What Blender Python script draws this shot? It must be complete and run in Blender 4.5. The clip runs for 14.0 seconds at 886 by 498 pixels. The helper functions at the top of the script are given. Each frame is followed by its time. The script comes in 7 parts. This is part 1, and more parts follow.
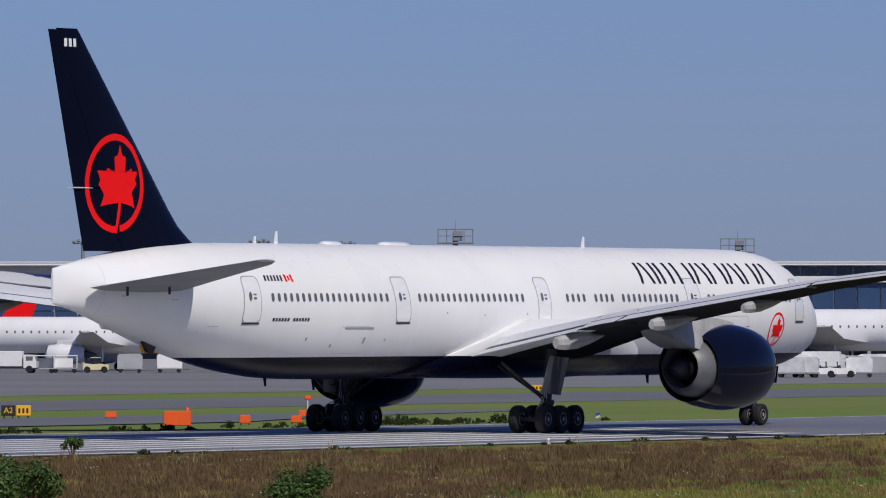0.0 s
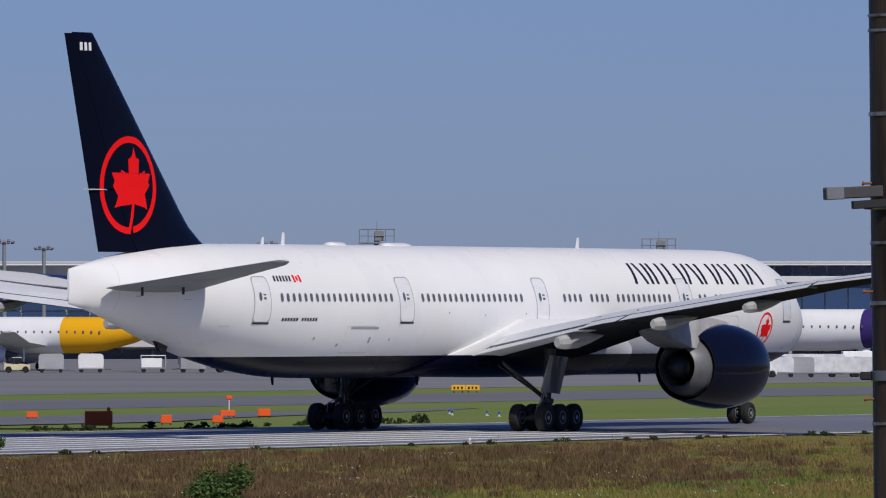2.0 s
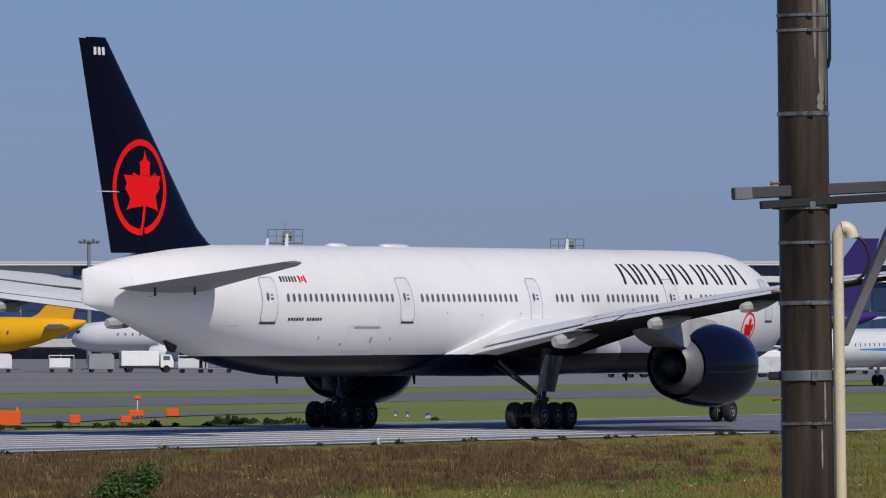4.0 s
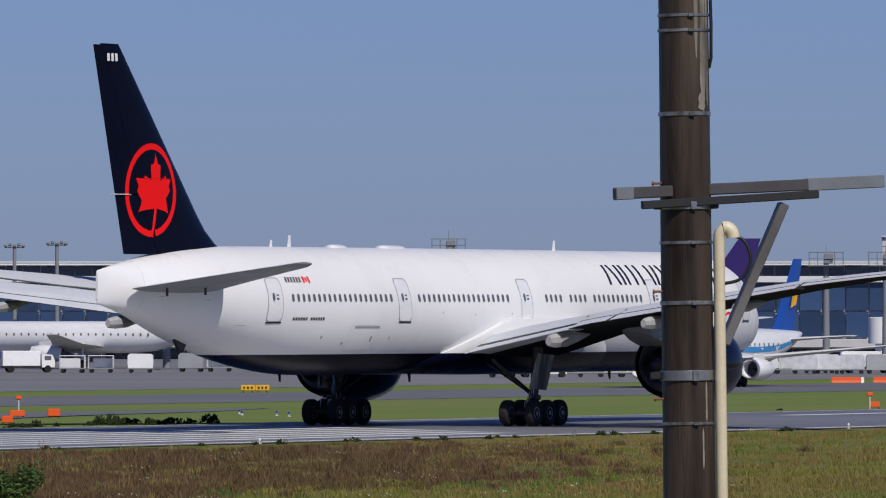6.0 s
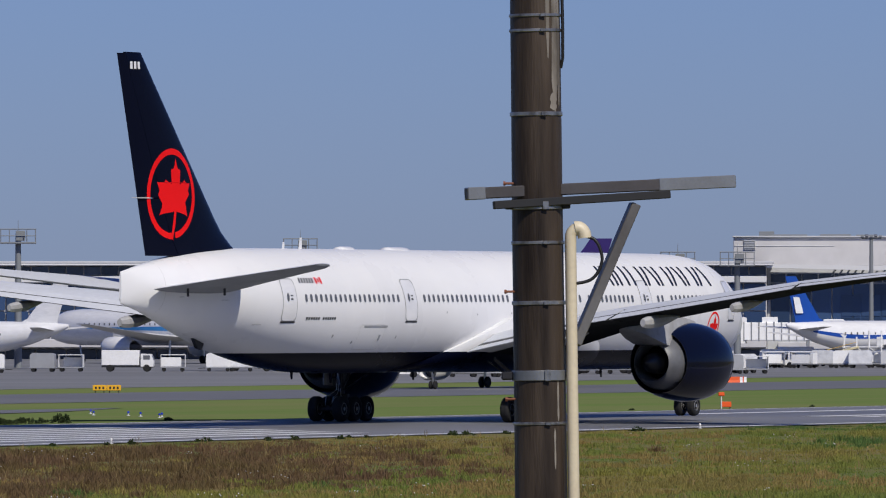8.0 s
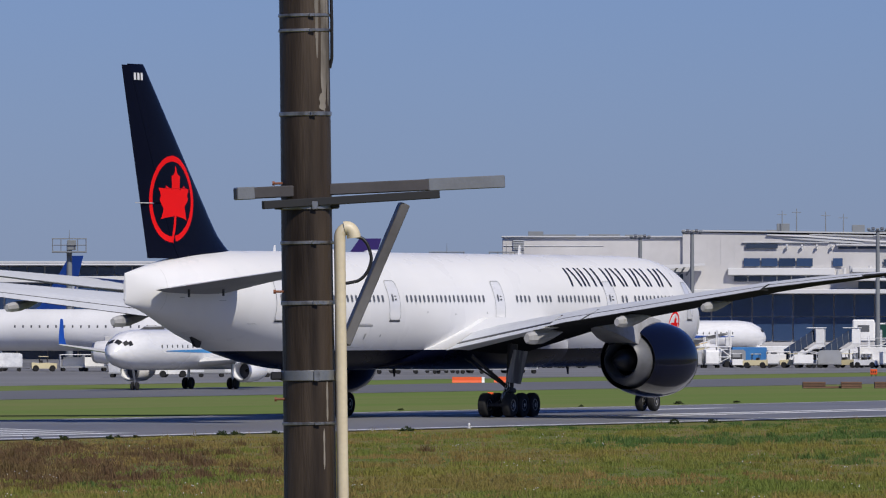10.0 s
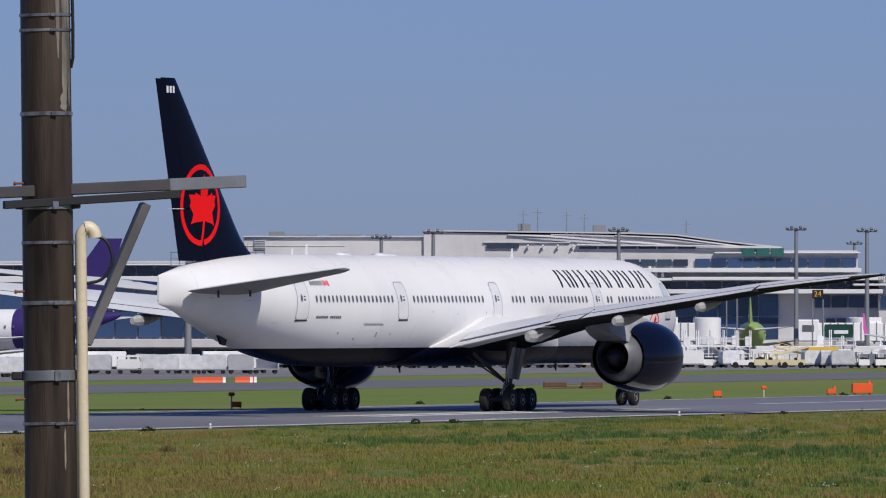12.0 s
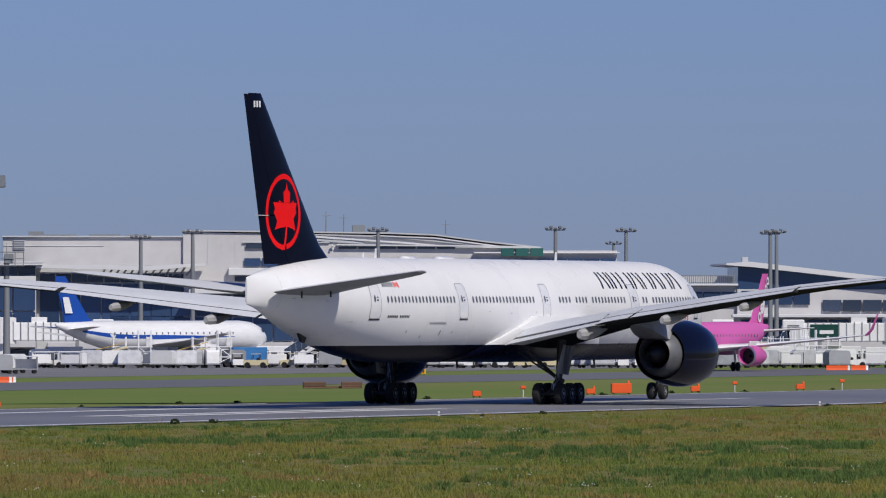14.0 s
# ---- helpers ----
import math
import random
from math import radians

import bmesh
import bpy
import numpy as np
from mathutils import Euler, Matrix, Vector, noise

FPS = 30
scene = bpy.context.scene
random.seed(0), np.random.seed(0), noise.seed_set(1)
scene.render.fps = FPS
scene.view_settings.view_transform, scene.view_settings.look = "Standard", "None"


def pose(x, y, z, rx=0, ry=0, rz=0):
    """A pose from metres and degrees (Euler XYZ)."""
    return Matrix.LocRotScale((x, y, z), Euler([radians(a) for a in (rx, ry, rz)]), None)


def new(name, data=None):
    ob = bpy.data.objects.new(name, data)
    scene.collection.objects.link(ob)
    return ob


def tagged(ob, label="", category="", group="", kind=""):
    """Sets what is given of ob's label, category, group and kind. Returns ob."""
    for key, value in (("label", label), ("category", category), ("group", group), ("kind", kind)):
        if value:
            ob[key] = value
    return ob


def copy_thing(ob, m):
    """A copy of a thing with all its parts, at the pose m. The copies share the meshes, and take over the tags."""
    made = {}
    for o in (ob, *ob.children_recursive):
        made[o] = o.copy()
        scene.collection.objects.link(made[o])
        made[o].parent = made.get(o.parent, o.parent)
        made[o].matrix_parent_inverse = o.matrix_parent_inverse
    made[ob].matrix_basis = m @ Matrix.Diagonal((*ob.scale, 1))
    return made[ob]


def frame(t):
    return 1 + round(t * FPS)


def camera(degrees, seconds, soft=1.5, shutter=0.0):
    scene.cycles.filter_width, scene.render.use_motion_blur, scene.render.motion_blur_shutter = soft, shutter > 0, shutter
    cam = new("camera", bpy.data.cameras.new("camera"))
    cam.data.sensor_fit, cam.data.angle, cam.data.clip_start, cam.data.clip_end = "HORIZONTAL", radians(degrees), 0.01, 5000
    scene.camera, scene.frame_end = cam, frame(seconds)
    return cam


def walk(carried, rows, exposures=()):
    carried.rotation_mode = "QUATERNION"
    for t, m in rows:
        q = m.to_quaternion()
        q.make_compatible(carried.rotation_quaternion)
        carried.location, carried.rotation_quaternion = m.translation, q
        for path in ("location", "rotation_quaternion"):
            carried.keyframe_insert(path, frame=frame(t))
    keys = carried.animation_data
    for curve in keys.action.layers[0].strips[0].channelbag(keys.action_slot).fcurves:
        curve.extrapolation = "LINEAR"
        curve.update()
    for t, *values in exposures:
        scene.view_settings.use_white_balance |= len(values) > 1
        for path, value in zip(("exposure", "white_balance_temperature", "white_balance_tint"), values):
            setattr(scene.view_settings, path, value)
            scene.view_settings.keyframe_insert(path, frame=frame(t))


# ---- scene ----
# The camera stands still on a rise beside the field and pans after the airliner.
EYE = 5.94
PAN = [(0, 0.000), (0.5, 0.131), (1, 0.253), (1.5, 0.358), (2, 0.457), (2.5, 0.559), (3, 0.674), (5.5, 1.525), (6, 1.679), (6.5, 1.840), (7, 2.021), (9.5, 3.545), (10, 3.884), (10.5, 4.242), (11, 4.639), (11.5, 5.011), (12, 5.389), (12.5, 5.740), (13, 6.082), (13.5, 6.430), (14, 6.788)]
cam = camera(5.149, 14.0, soft=1.15)
walk(cam, [(t, pose(0, 0, EYE, 90.333, 0, -a)) for t, a in PAN], exposures=[(0.0, 0.0), (7.0, 0.03), (9.5, 0.09), (12.5, 0.10), (14.0, 0.05)])

# ---- daylight: sun high behind the camera's right shoulder ----
SUN_WAY = Vector((0.52, -1.12, 1.18)).normalized()
world = bpy.data.worlds.new("sky")
scene.world = world
world.use_nodes = True
wn = world.node_tree.nodes
wl = world.node_tree.links
sky = wn.new("ShaderNodeTexSky")
sky.sky_type = "NISHITA"
sky.sun_disc = False
sky.sun_elevation = math.asin(SUN_WAY.z)
sky.sun_rotation = radians(156)
sky.air_density, sky.dust_density, sky.ozone_density = 1.0, 0.15, 4.0
tint = wn.new("ShaderNodeMix")
tint.data_type, tint.blend_type = "RGBA", "MULTIPLY"
tint.inputs["Factor"].default_value = 1.0
tint.inputs["B"].default_value = (0.525, 0.69, 1.36, 1)
wl.new(sky.outputs["Color"], tint.inputs["A"])
wl.new(tint.outputs["Result"], wn["Background"].inputs["Color"])
wn["Background"].inputs["Strength"].default_value = 0.049
sun_data = bpy.data.lights.new("sun", "SUN")
sun_data.energy, sun_data.angle, sun_data.color = 3.5, radians(0.6), (1.0, 0.94, 0.83)
sun = new("sun", sun_data)
sun.rotation_euler = SUN_WAY.to_track_quat("Z", "Y").to_euler()
sun.location = SUN_WAY * 300


# ---- materials ----
def surface(name, base, rough=0.5, metal=0.0, second=None, scale=1.0, amount=0.35, fine=20.0, bump=0.0, coat=0.0,
            random_tone=0.0, island=False, stretch=(1, 1, 1), spec=0.5):
    """A surface with wear at two scales: broad patches of a second tone and a fine grain."""
    m = bpy.data.materials.new(name)
    m.use_nodes = True
    n, l = m.node_tree.nodes, m.node_tree.links
    p = n["Principled BSDF"]
    second = second or tuple(c * 0.78 for c in base)
    tc = n.new("ShaderNodeTexCoord")
    mp = n.new("ShaderNodeMapping")
    mp.inputs["Scale"].default_value = stretch
    l.new(tc.outputs["Object"], mp.inputs["Vector"])
    big = n.new("ShaderNodeTexNoise")
    big.inputs["Scale"].default_value = scale
    big.inputs["Detail"].default_value = 5
    l.new(mp.outputs["Vector"], big.inputs["Vector"])
    small = n.new("ShaderNodeTexNoise")
    small.inputs["Scale"].default_value = fine
    small.inputs["Detail"].default_value = 3
    l.new(mp.outputs["Vector"], small.inputs["Vector"])
    ramp = n.new("ShaderNodeMapRange")
    ramp.inputs["From Min"].default_value, ramp.inputs["From Max"].default_value = 0.38, 0.66
    ramp.inputs["To Max"].default_value = amount
    l.new(big.outputs["Fac"], ramp.inputs["Value"])
    mix = n.new("ShaderNodeMix")
    mix.data_type = "RGBA"
    mix.inputs["A"].default_value, mix.inputs["B"].default_value = (*base, 1), (*second, 1)
    l.new(ramp.outputs["Result"], mix.inputs["Factor"])
    grain = n.new("ShaderNodeMapRange")
    grain.inputs["To Min"].default_value, grain.inputs["To Max"].default_value = 0.88, 1.12
    l.new(small.outputs["Fac"], grain.inputs["Value"])
    hsv = n.new("ShaderNodeHueSaturation")
    l.new(mix.outputs["Result"], hsv.inputs["Color"])
    if random_tone:
        tone = n.new("ShaderNodeMapRange")
        tone.inputs["To Min"].default_value, tone.inputs["To Max"].default_value = 1 - random_tone, 1 + random_tone
        if island:
            src = n.new("ShaderNodeNewGeometry").outputs["Random Per Island"]
        else:
            src = n.new("ShaderNodeObjectInfo").outputs["Random"]
        l.new(src, tone.inputs["Value"])
        mul = n.new("ShaderNodeMath")
        mul.operation = "MULTIPLY"
        l.new(tone.outputs["Result"], mul.inputs[0])
        l.new(grain.outputs["Result"], mul.inputs[1])
        l.new(mul.outputs["Value"], hsv.inputs["Value"])
    else:
        l.new(grain.outputs["Result"], hsv.inputs["Value"])
    l.new(hsv.outputs["Color"], p.inputs["Base Color"])
    rr = n.new("ShaderNodeMapRange")
    rr.inputs["To Min"].default_value, rr.inputs["To Max"].default_value = max(0.03, rough * 0.8), min(1, rough * 1.2)
    l.new(big.outputs["Fac"], rr.inputs["Value"])
    l.new(rr.outputs["Result"], p.inputs["Roughness"])
    p.inputs["Metallic"].default_value = metal
    p.inputs["Coat Weight"].default_value = coat
    p.inputs["Coat Roughness"].default_value = 0.08
    p.inputs["Specular IOR Level"].default_value = spec
    if bump:
        b = n.new("ShaderNodeBump")
        b.inputs["Strength"].default_value = bump
        b.inputs["Distance"].default_value = 0.03
        l.new(small.outputs["Fac"], b.inputs["Height"])
        l.new(b.outputs["Normal"], p.inputs["Normal"])
    return m


def two_tone(m, axis, limit, tone):
    """Paint below the limit on one axis of the object in another tone, with a crisp masking edge."""
    n, l = m.node_tree.nodes, m.node_tree.links
    p = n["Principled BSDF"]
    before = p.inputs["Base Color"].links[0].from_socket
    sep = n.new("ShaderNodeSeparateXYZ")
    tc = n.new("ShaderNodeTexCoord")
    l.new(tc.outputs["Object"], sep.inputs["Vector"])
    less = n.new("ShaderNodeMath")
    less.operation = "LESS_THAN"
    less.inputs[1].default_value = limit
    l.new(sep.outputs[axis], less.inputs[0])
    mix = n.new("ShaderNodeMix")
    mix.data_type = "RGBA"
    mix.inputs["B"].default_value = (*tone, 1)
    l.new(less.outputs["Value"], mix.inputs["Factor"])
    l.new(before, mix.inputs["A"])
    l.new(mix.outputs["Result"], p.inputs["Base Color"])
    return m


NAVY = (0.0024, 0.0034, 0.0125)
WHITE = surface("white_gloss_paint", (0.80, 0.80, 0.81), 0.28, second=(0.70, 0.69, 0.68), scale=0.35, fine=3.0, amount=0.4, coat=0.4, stretch=(0.25, 1, 1))
LIVERY = two_tone(surface("fuselage_paint", (0.745, 0.745, 0.755), 0.28, second=(0.69, 0.685, 0.675), scale=0.5, fine=0.5, amount=0.4, coat=0.0, spec=0.03, stretch=(0.6, 1, 0.25)), "Z", 3.60, NAVY)
NAVY_PAINT = surface("navy_gloss_paint", NAVY, 0.24, second=(0.0036, 0.0050, 0.0150), scale=0.4, coat=0.0, spec=0.045)
RED_PAINT = surface("red_paint", (0.82, 0.010, 0.012), 0.5, second=(0.74, 0.010, 0.012), scale=1.0, spec=0.05)
LETTER = surface("dark_lettering", (0.012, 0.014, 0.022), 0.4)
# Wing paint taken far darker than its grey: underside shade put into the colour.
SHADED_WING_GREY = surface("wing_grey_paint", (0.040, 0.042, 0.047), 0.75, second=(0.028, 0.030, 0.034), scale=0.5, fine=6, stretch=(0.3, 1, 1), spec=0.0)
LIGHT_GREY = surface("light_grey_paint", (0.62, 0.62, 0.62), 0.5, spec=0.1, second=(0.48, 0.46, 0.44), scale=0.9, fine=8)
SEAM = surface("seam_shadow_grey", (0.10, 0.105, 0.11), 0.6)
OUTLINE = surface("door_outline_grey", (0.34, 0.35, 0.36), 0.6)
STEEL = surface("brushed_metal", (0.55, 0.56, 0.58), 0.32, metal=0.9, second=(0.35, 0.35, 0.36), scale=1.2, fine=10)
TITAN = surface("heat_stained_metal", (0.075, 0.08, 0.095), 0.6, metal=0.15, second=(0.045, 0.045, 0.05), scale=0.8, fine=6)
DARK_METAL = surface("dark_metal", (0.04, 0.04, 0.045), 0.5, metal=0.6)
RUBBER = surface("tyre_rubber", (0.008, 0.008, 0.009), 0.85, second=(0.016, 0.016, 0.016), scale=2.0)
RIM = surface("wheel_rim_grey", (0.035, 0.035, 0.037), 0.6, metal=0.2, second=(0.02, 0.02, 0.02), scale=3.0)
RIM_EDGE = surface("worn_rim_edge", (0.36, 0.36, 0.37), 0.5, metal=0.3, second=(0.16, 0.16, 0.16), scale=6.0, amount=0.8)
WINDOW = surface("cabin_window", (0.11, 0.115, 0.125), 0.3, second=(0.16, 0.16, 0.17), scale=0.6)
ASPHALT = surface("runway_asphalt", (0.150, 0.150, 0.158), 0.55, second=(0.21, 0.21, 0.218), scale=0.03, amount=0.8, fine=2.0, stretch=(0.15, 1, 1), bump=0.2)
TAXI = surface("taxiway_asphalt", (0.135, 0.135, 0.142), 0.75, second=(0.155, 0.155, 0.16), scale=0.03, amount=0.8, fine=1.0, stretch=(0.15, 1, 1))
CONCRETE = surface("apron_concrete", (0.20, 0.20, 0.205), 0.85, second=(0.14, 0.14, 0.145), scale=0.03, amount=0.8, fine=0.8, stretch=(0.3, 1, 1))
MARKING = surface("runway_white_marking", (0.78, 0.78, 0.78), 0.6, second=(0.40, 0.40, 0.40), scale=0.3, amount=0.5, fine=3, stretch=(0.2, 2, 1))
YELLOW = surface("yellow_paint", (0.80, 0.42, 0.015), 0.45, second=(0.68, 0.34, 0.012), scale=0.8)
ORANGE = surface("orange_marker_paint", (0.80, 0.10, 0.012), 0.5, second=(0.66, 0.085, 0.012), scale=1.2)
BLACK = surface("black_paint", (0.015, 0.015, 0.016), 0.5)


# ---- small builders ----
class Shape:
    """Collects vertices and faces of one part."""

    def __init__(self):
        self.v, self.f = [], []

    def add(self, verts, faces):
        k = len(self.v)
        self.v += [tuple(p) for p in verts]
        self.f += [tuple(i + k for i in q) for q in faces]
        return self

    def loft(self, rings, closed=True, caps=True):
        n = len(rings[0])
        verts = [p for r in rings for p in r]
        faces = []
        for i in range(len(rings) - 1):
            for j in range(n if closed else n - 1):
                a, b = i * n + j, i * n + (j + 1) % n
                faces.append((a, b, b + n, a + n))
        if caps:
            faces.append(tuple(range(n))[::-1])
            faces.append(tuple(range((len(rings) - 1) * n, len(rings) * n)))
        return self.add(verts, faces)

    def tube(self, a, b, r0, r1=None, n=10):
        a, b = Vector(a), Vector(b)
        r1 = r0 if r1 is None else r1
        q = (b - a).to_track_quat("Z", "Y")
        ring = [Vector((math.cos(k * math.tau / n), math.sin(k * math.tau / n), 0)) for k in range(n)]
        return self.loft([[a + q @ (p * r0) for p in ring], [b + q @ (p * r1) for p in ring]])

    def pipe(self, points, r, n=8):
        """A round pipe; its cross-section is carried along without twisting."""
        pts = [Vector(p) for p in points]
        rings, q, last = [], None, None
        for i, p in enumerate(pts):
            d = (pts[min(i + 1, len(pts) - 1)] - pts[max(i - 1, 0)]).normalized()
            q = d.to_track_quat("Z", "Y") if q is None else last.rotation_difference(d) @ q
            last = d
            rings.append([p + q @ Vector((r * math.cos(k * math.tau / n), r * math.sin(k * math.tau / n), 0)) for k in range(n)])
        return self.loft(rings)

    def lathe(self, profile, axis="Y", n=28, at=(0, 0, 0), caps=False):
        """profile: (along the axis, radius)."""
        rings = []
        for s, r in profile:
            ring = []
            for k in range(n):
                c, d = r * math.cos(k * math.tau / n), r * math.sin(k * math.tau / n)
                p = {"X": (s, c, d), "Y": (c, s, d), "Z": (c, d, s)}[axis]
                ring.append((p[0] + at[0], p[1] + at[1], p[2] + at[2]))
            rings.append(ring)
        return self.loft(rings, caps=caps)

    def box(self, centre, size, bevel=0.0, turn=None):
        """A box with its edges cut back."""
        x, y, z = (s / 2 for s in size)
        b = min(bevel or min(size) * 0.08, min(size) * 0.45)
        rings = []
        for h, i in ((-z, b), (-z + b, 0), (z - b, 0), (z, b)):
            e, g = x - i, y - i
            c = b if i == 0 else b * 0.6
            rings.append([(-e + c, -g, h), (e - c, -g, h), (e, -g + c, h), (e, g - c, h), (e - c, g, h), (-e + c, g, h), (-e, g - c, h), (-e, -g + c, h)])
        m = (turn or Matrix.Identity(3))
        c = Vector(centre)
        return self.loft([[c + m @ Vector(p) for p in r] for r in rings])

    def slab(self, poly, lift, axis_map):
        """A flat outline with thickness; axis_map takes (a, b, depth) to a place."""
        n = len(poly)
        lo = [axis_map(a, b, 0) for a, b in poly]
        hi = [axis_map(a, b, lift) for a, b in poly]
        faces = [tuple(range(n))[::-1], tuple(range(n, 2 * n))] + [(i, (i + 1) % n, (i + 1) % n + n, i + n) for i in range(n)]
        return self.add(lo + hi, faces)

    def mesh(self, name, material, smooth=35):
        me = bpy.data.meshes.new(name)
        me.from_pydata([tuple(p) for p in self.v], [], self.f)
        bm = bmesh.new()
        bm.from_mesh(me)
        bmesh.ops.remove_doubles(bm, verts=bm.verts, dist=0.0005)
        bmesh.ops.recalc_face_normals(bm, faces=bm.faces)
        bm.to_mesh(me)
        bm.free()
        for m in (material if isinstance(material, (list, tuple)) else [material]):
            me.materials.append(m)
        if smooth:
            me.shade_smooth()
            me.set_sharp_from_angle(angle=radians(smooth))
        return me


def part(name, shape, material, parent=None, label="", smooth=35):
    ob = new(name, shape.mesh(name, material, smooth))
    ob.parent = parent
    if label:
        ob["label"] = label
    return ob


def again(ob, m, parent=None):
    """A further piece on the same mesh."""
    o = new(ob.name.split(".")[0], ob.data)
    o.parent = parent
    o.matrix_basis = m
    if "label" in ob:
        o["label"] = ob["label"]
    return o


def thing(name, label, category, m=None, group="", kind=""):
    e = new(name)
    e.empty_display_size = 0.2
    if m is not None:
        e.matrix_basis = m
    return tagged(e, label, category, group, kind)


def painted(polys, place, rows=30, columns=5):
    """Fill outlines (even-odd) in strips that follow a curved surface; place(a, b) gives the point."""
    s = Shape()
    lo = min(b for p in polys for a, b in p)
    hi = max(b for p in polys for a, b in p)

    def crossings(b):
        xs = []
        for p in polys:
            for i in range(len(p)):
                (a0, b0), (a1, b1) = p[i], p[(i + 1) % len(p)]
                if (b0 <= b) != (b1 <= b):
                    xs.append(a0 + (a1 - a0) * (b - b0) / (b1 - b0))
        return sorted(xs)

    step = (hi - lo) / rows
    if len(polys) == 1 and len(polys[0]) == 4:
        p0, p1, p2, p3 = polys[0]
        grid = []
        for i in range(rows + 1):
            q = i / rows
            for c in range(columns + 1):
                e = c / columns
                grid.append(place((p0[0] * (1 - e) + p1[0] * e) * (1 - q) + (p3[0] * (1 - e) + p2[0] * e) * q, (p0[1] * (1 - e) + p1[1] * e) * (1 - q) + (p3[1] * (1 - e) + p2[1] * e) * q))
        n = columns + 1
        return s.add(grid, [(i * n + c, i * n + c + 1, (i + 1) * n + c + 1, (i + 1) * n + c) for i in range(rows) for c in range(columns)])
    for i in range(rows):
        b0, b1 = lo + i * step, lo + (i + 1) * step
        x0, x1, xm = crossings(b0 + step * 0.02), crossings(b1 - step * 0.02), crossings((b0 + b1) / 2)
        if len(x0) != len(x1) or len(x0) != len(xm):
            x0 = x1 = xm
        for k in range(0, len(x0) - 1, 2):
            lower = [place(x0[k] + (x0[k + 1] - x0[k]) * c / columns, b0) for c in range(columns + 1)]
            upper = [place(x1[k] + (x1[k + 1] - x1[k]) * c / columns, b1) for c in range(columns + 1)]
            s.add(lower + upper, [(c, c + 1, c + columns + 2, c + columns + 1) for c in range(columns)])
    return s


def densify(poly, step):
    out = []
    for (a0, b0), (a1, b1) in zip(poly, poly[1:] + poly[:1]):
        n = max(1, math.ceil(math.hypot(a1 - a0, b1 - b0) / step))
        out += [(a0 + (a1 - a0) * k / n, b0 + (b1 - b0) * k / n) for k in range(n)]
    return out


def outlined(poly, width, place):
    """A thin closed line that follows a curved surface along an outline."""
    outer = densify(poly, 0.12)
    ca, cb = sum(a for a, b in outer) / len(outer), sum(b for a, b in outer) / len(outer)
    inner = []
    for a, b in outer:
        d = math.hypot(ca - a, cb - b)
        inner.append((a + math.copysign(min(width, abs(ca - a)), ca - a) * (abs(ca - a) > width), b + math.copysign(min(width, abs(cb - b)), cb - b) * (abs(cb - b) > width)))
    n = len(outer)
    return Shape().add([place(a, b) for a, b in outer] + [place(a, b) for a, b in inner], [(k, (k + 1) % n, (k + 1) % n + n, k + n) for k in range(n)])


def round_rect(a0, a1, b0, b1, r, n=5):
    out = []
    for ca, cb, q in ((a1 - r, b0 + r, -1), (a1 - r, b1 - r, 0), (a0 + r, b1 - r, 1), (a0 + r, b0 + r, 2)):
        for k in range(n + 1):
            g = (q + k / n) * math.pi / 2
            out.append((ca + r * math.cos(g), cb + r * math.sin(g)))
    return out


def ellipse(a, b, ra, rb, n=40):
    return [(a + ra * math.cos(k * math.tau / n), b + rb * math.sin(k * math.tau / n)) for k in range(n)]


def spline(table, x):
    """Smooth curve through (x, value) rows."""
    xs = [r[0] for r in table]
    if x <= xs[0]:
        return table[0][1]
    if x >= xs[-1]:
        return table[-1][1]
    i = max(k for k in range(len(xs) - 1) if xs[k] <= x)
    h = xs[i + 1] - xs[i]

    def slope(k):
        if k == 0 or k == len(xs) - 1:
            j = min(k, len(xs) - 2)
            return (table[j + 1][1] - table[j][1]) / (xs[j + 1] - xs[j])
        d0 = (table[k][1] - table[k - 1][1]) / (xs[k] - xs[k - 1])
        d1 = (table[k + 1][1] - table[k][1]) / (xs[k + 1] - xs[k])
        return 0 if d0 * d1 <= 0 else 2 * d0 * d1 / (d0 + d1)

    u = (x - xs[i]) / h
    y0, y1, m0, m1 = table[i][1], table[i + 1][1], slope(i) * h, slope(i + 1) * h
    return (2 * u ** 3 - 3 * u ** 2 + 1) * y0 + (u ** 3 - 2 * u ** 2 + u) * m0 + (-2 * u ** 3 + 3 * u ** 2) * y1 + (u ** 3 - u ** 2) * m1


# ---- the field: runway along heading 29.1 degrees, land falls away behind it ----
HEAD = radians(29.1)
ALONG = Vector((math.sin(HEAD), math.cos(HEAD), 0))
RIGHT = Vector((math.cos(HEAD), -math.sin(HEAD), 0))
ORIGIN = Vector((0, 462.5, 0))


def fall(v):
    k = min(1, max(0, (-14 - v) / 136))
    return -1.9 * k * k * (3 - 2 * k)


def field(s, v, up=0.0):
    """s metres along the runway, v metres to the right of its centre (towards the camera)."""
    return ORIGIN + ALONG * s + RIGHT * v + Vector((0, 0, fall(v) + up))


def at(bearing, dist, z=0.0):
    """A place by bearing (thousandths of a radian, clockwise from +y) and distance."""
    return Vector((dist * math.sin(bearing / 1000), dist * math.cos(bearing / 1000), z))


def sheet(name, columns, rows_v, material, up, label, category):
    """A strip of ground between v values, following the fall of the land."""
    s = Shape()
    verts = [field(a, v, up) for v in rows_v for a in columns]
    n = len(columns)
    faces = [(i * n + j, i * n + j + 1, (i + 1) * n + j + 1, (i + 1) * n + j) for i in range(len(rows_v) - 1) for j in range(n - 1)]
    s.add(verts, faces)
    ob = part(name, s, material, smooth=60)
    return tagged(ob, label, category, kind="structure")


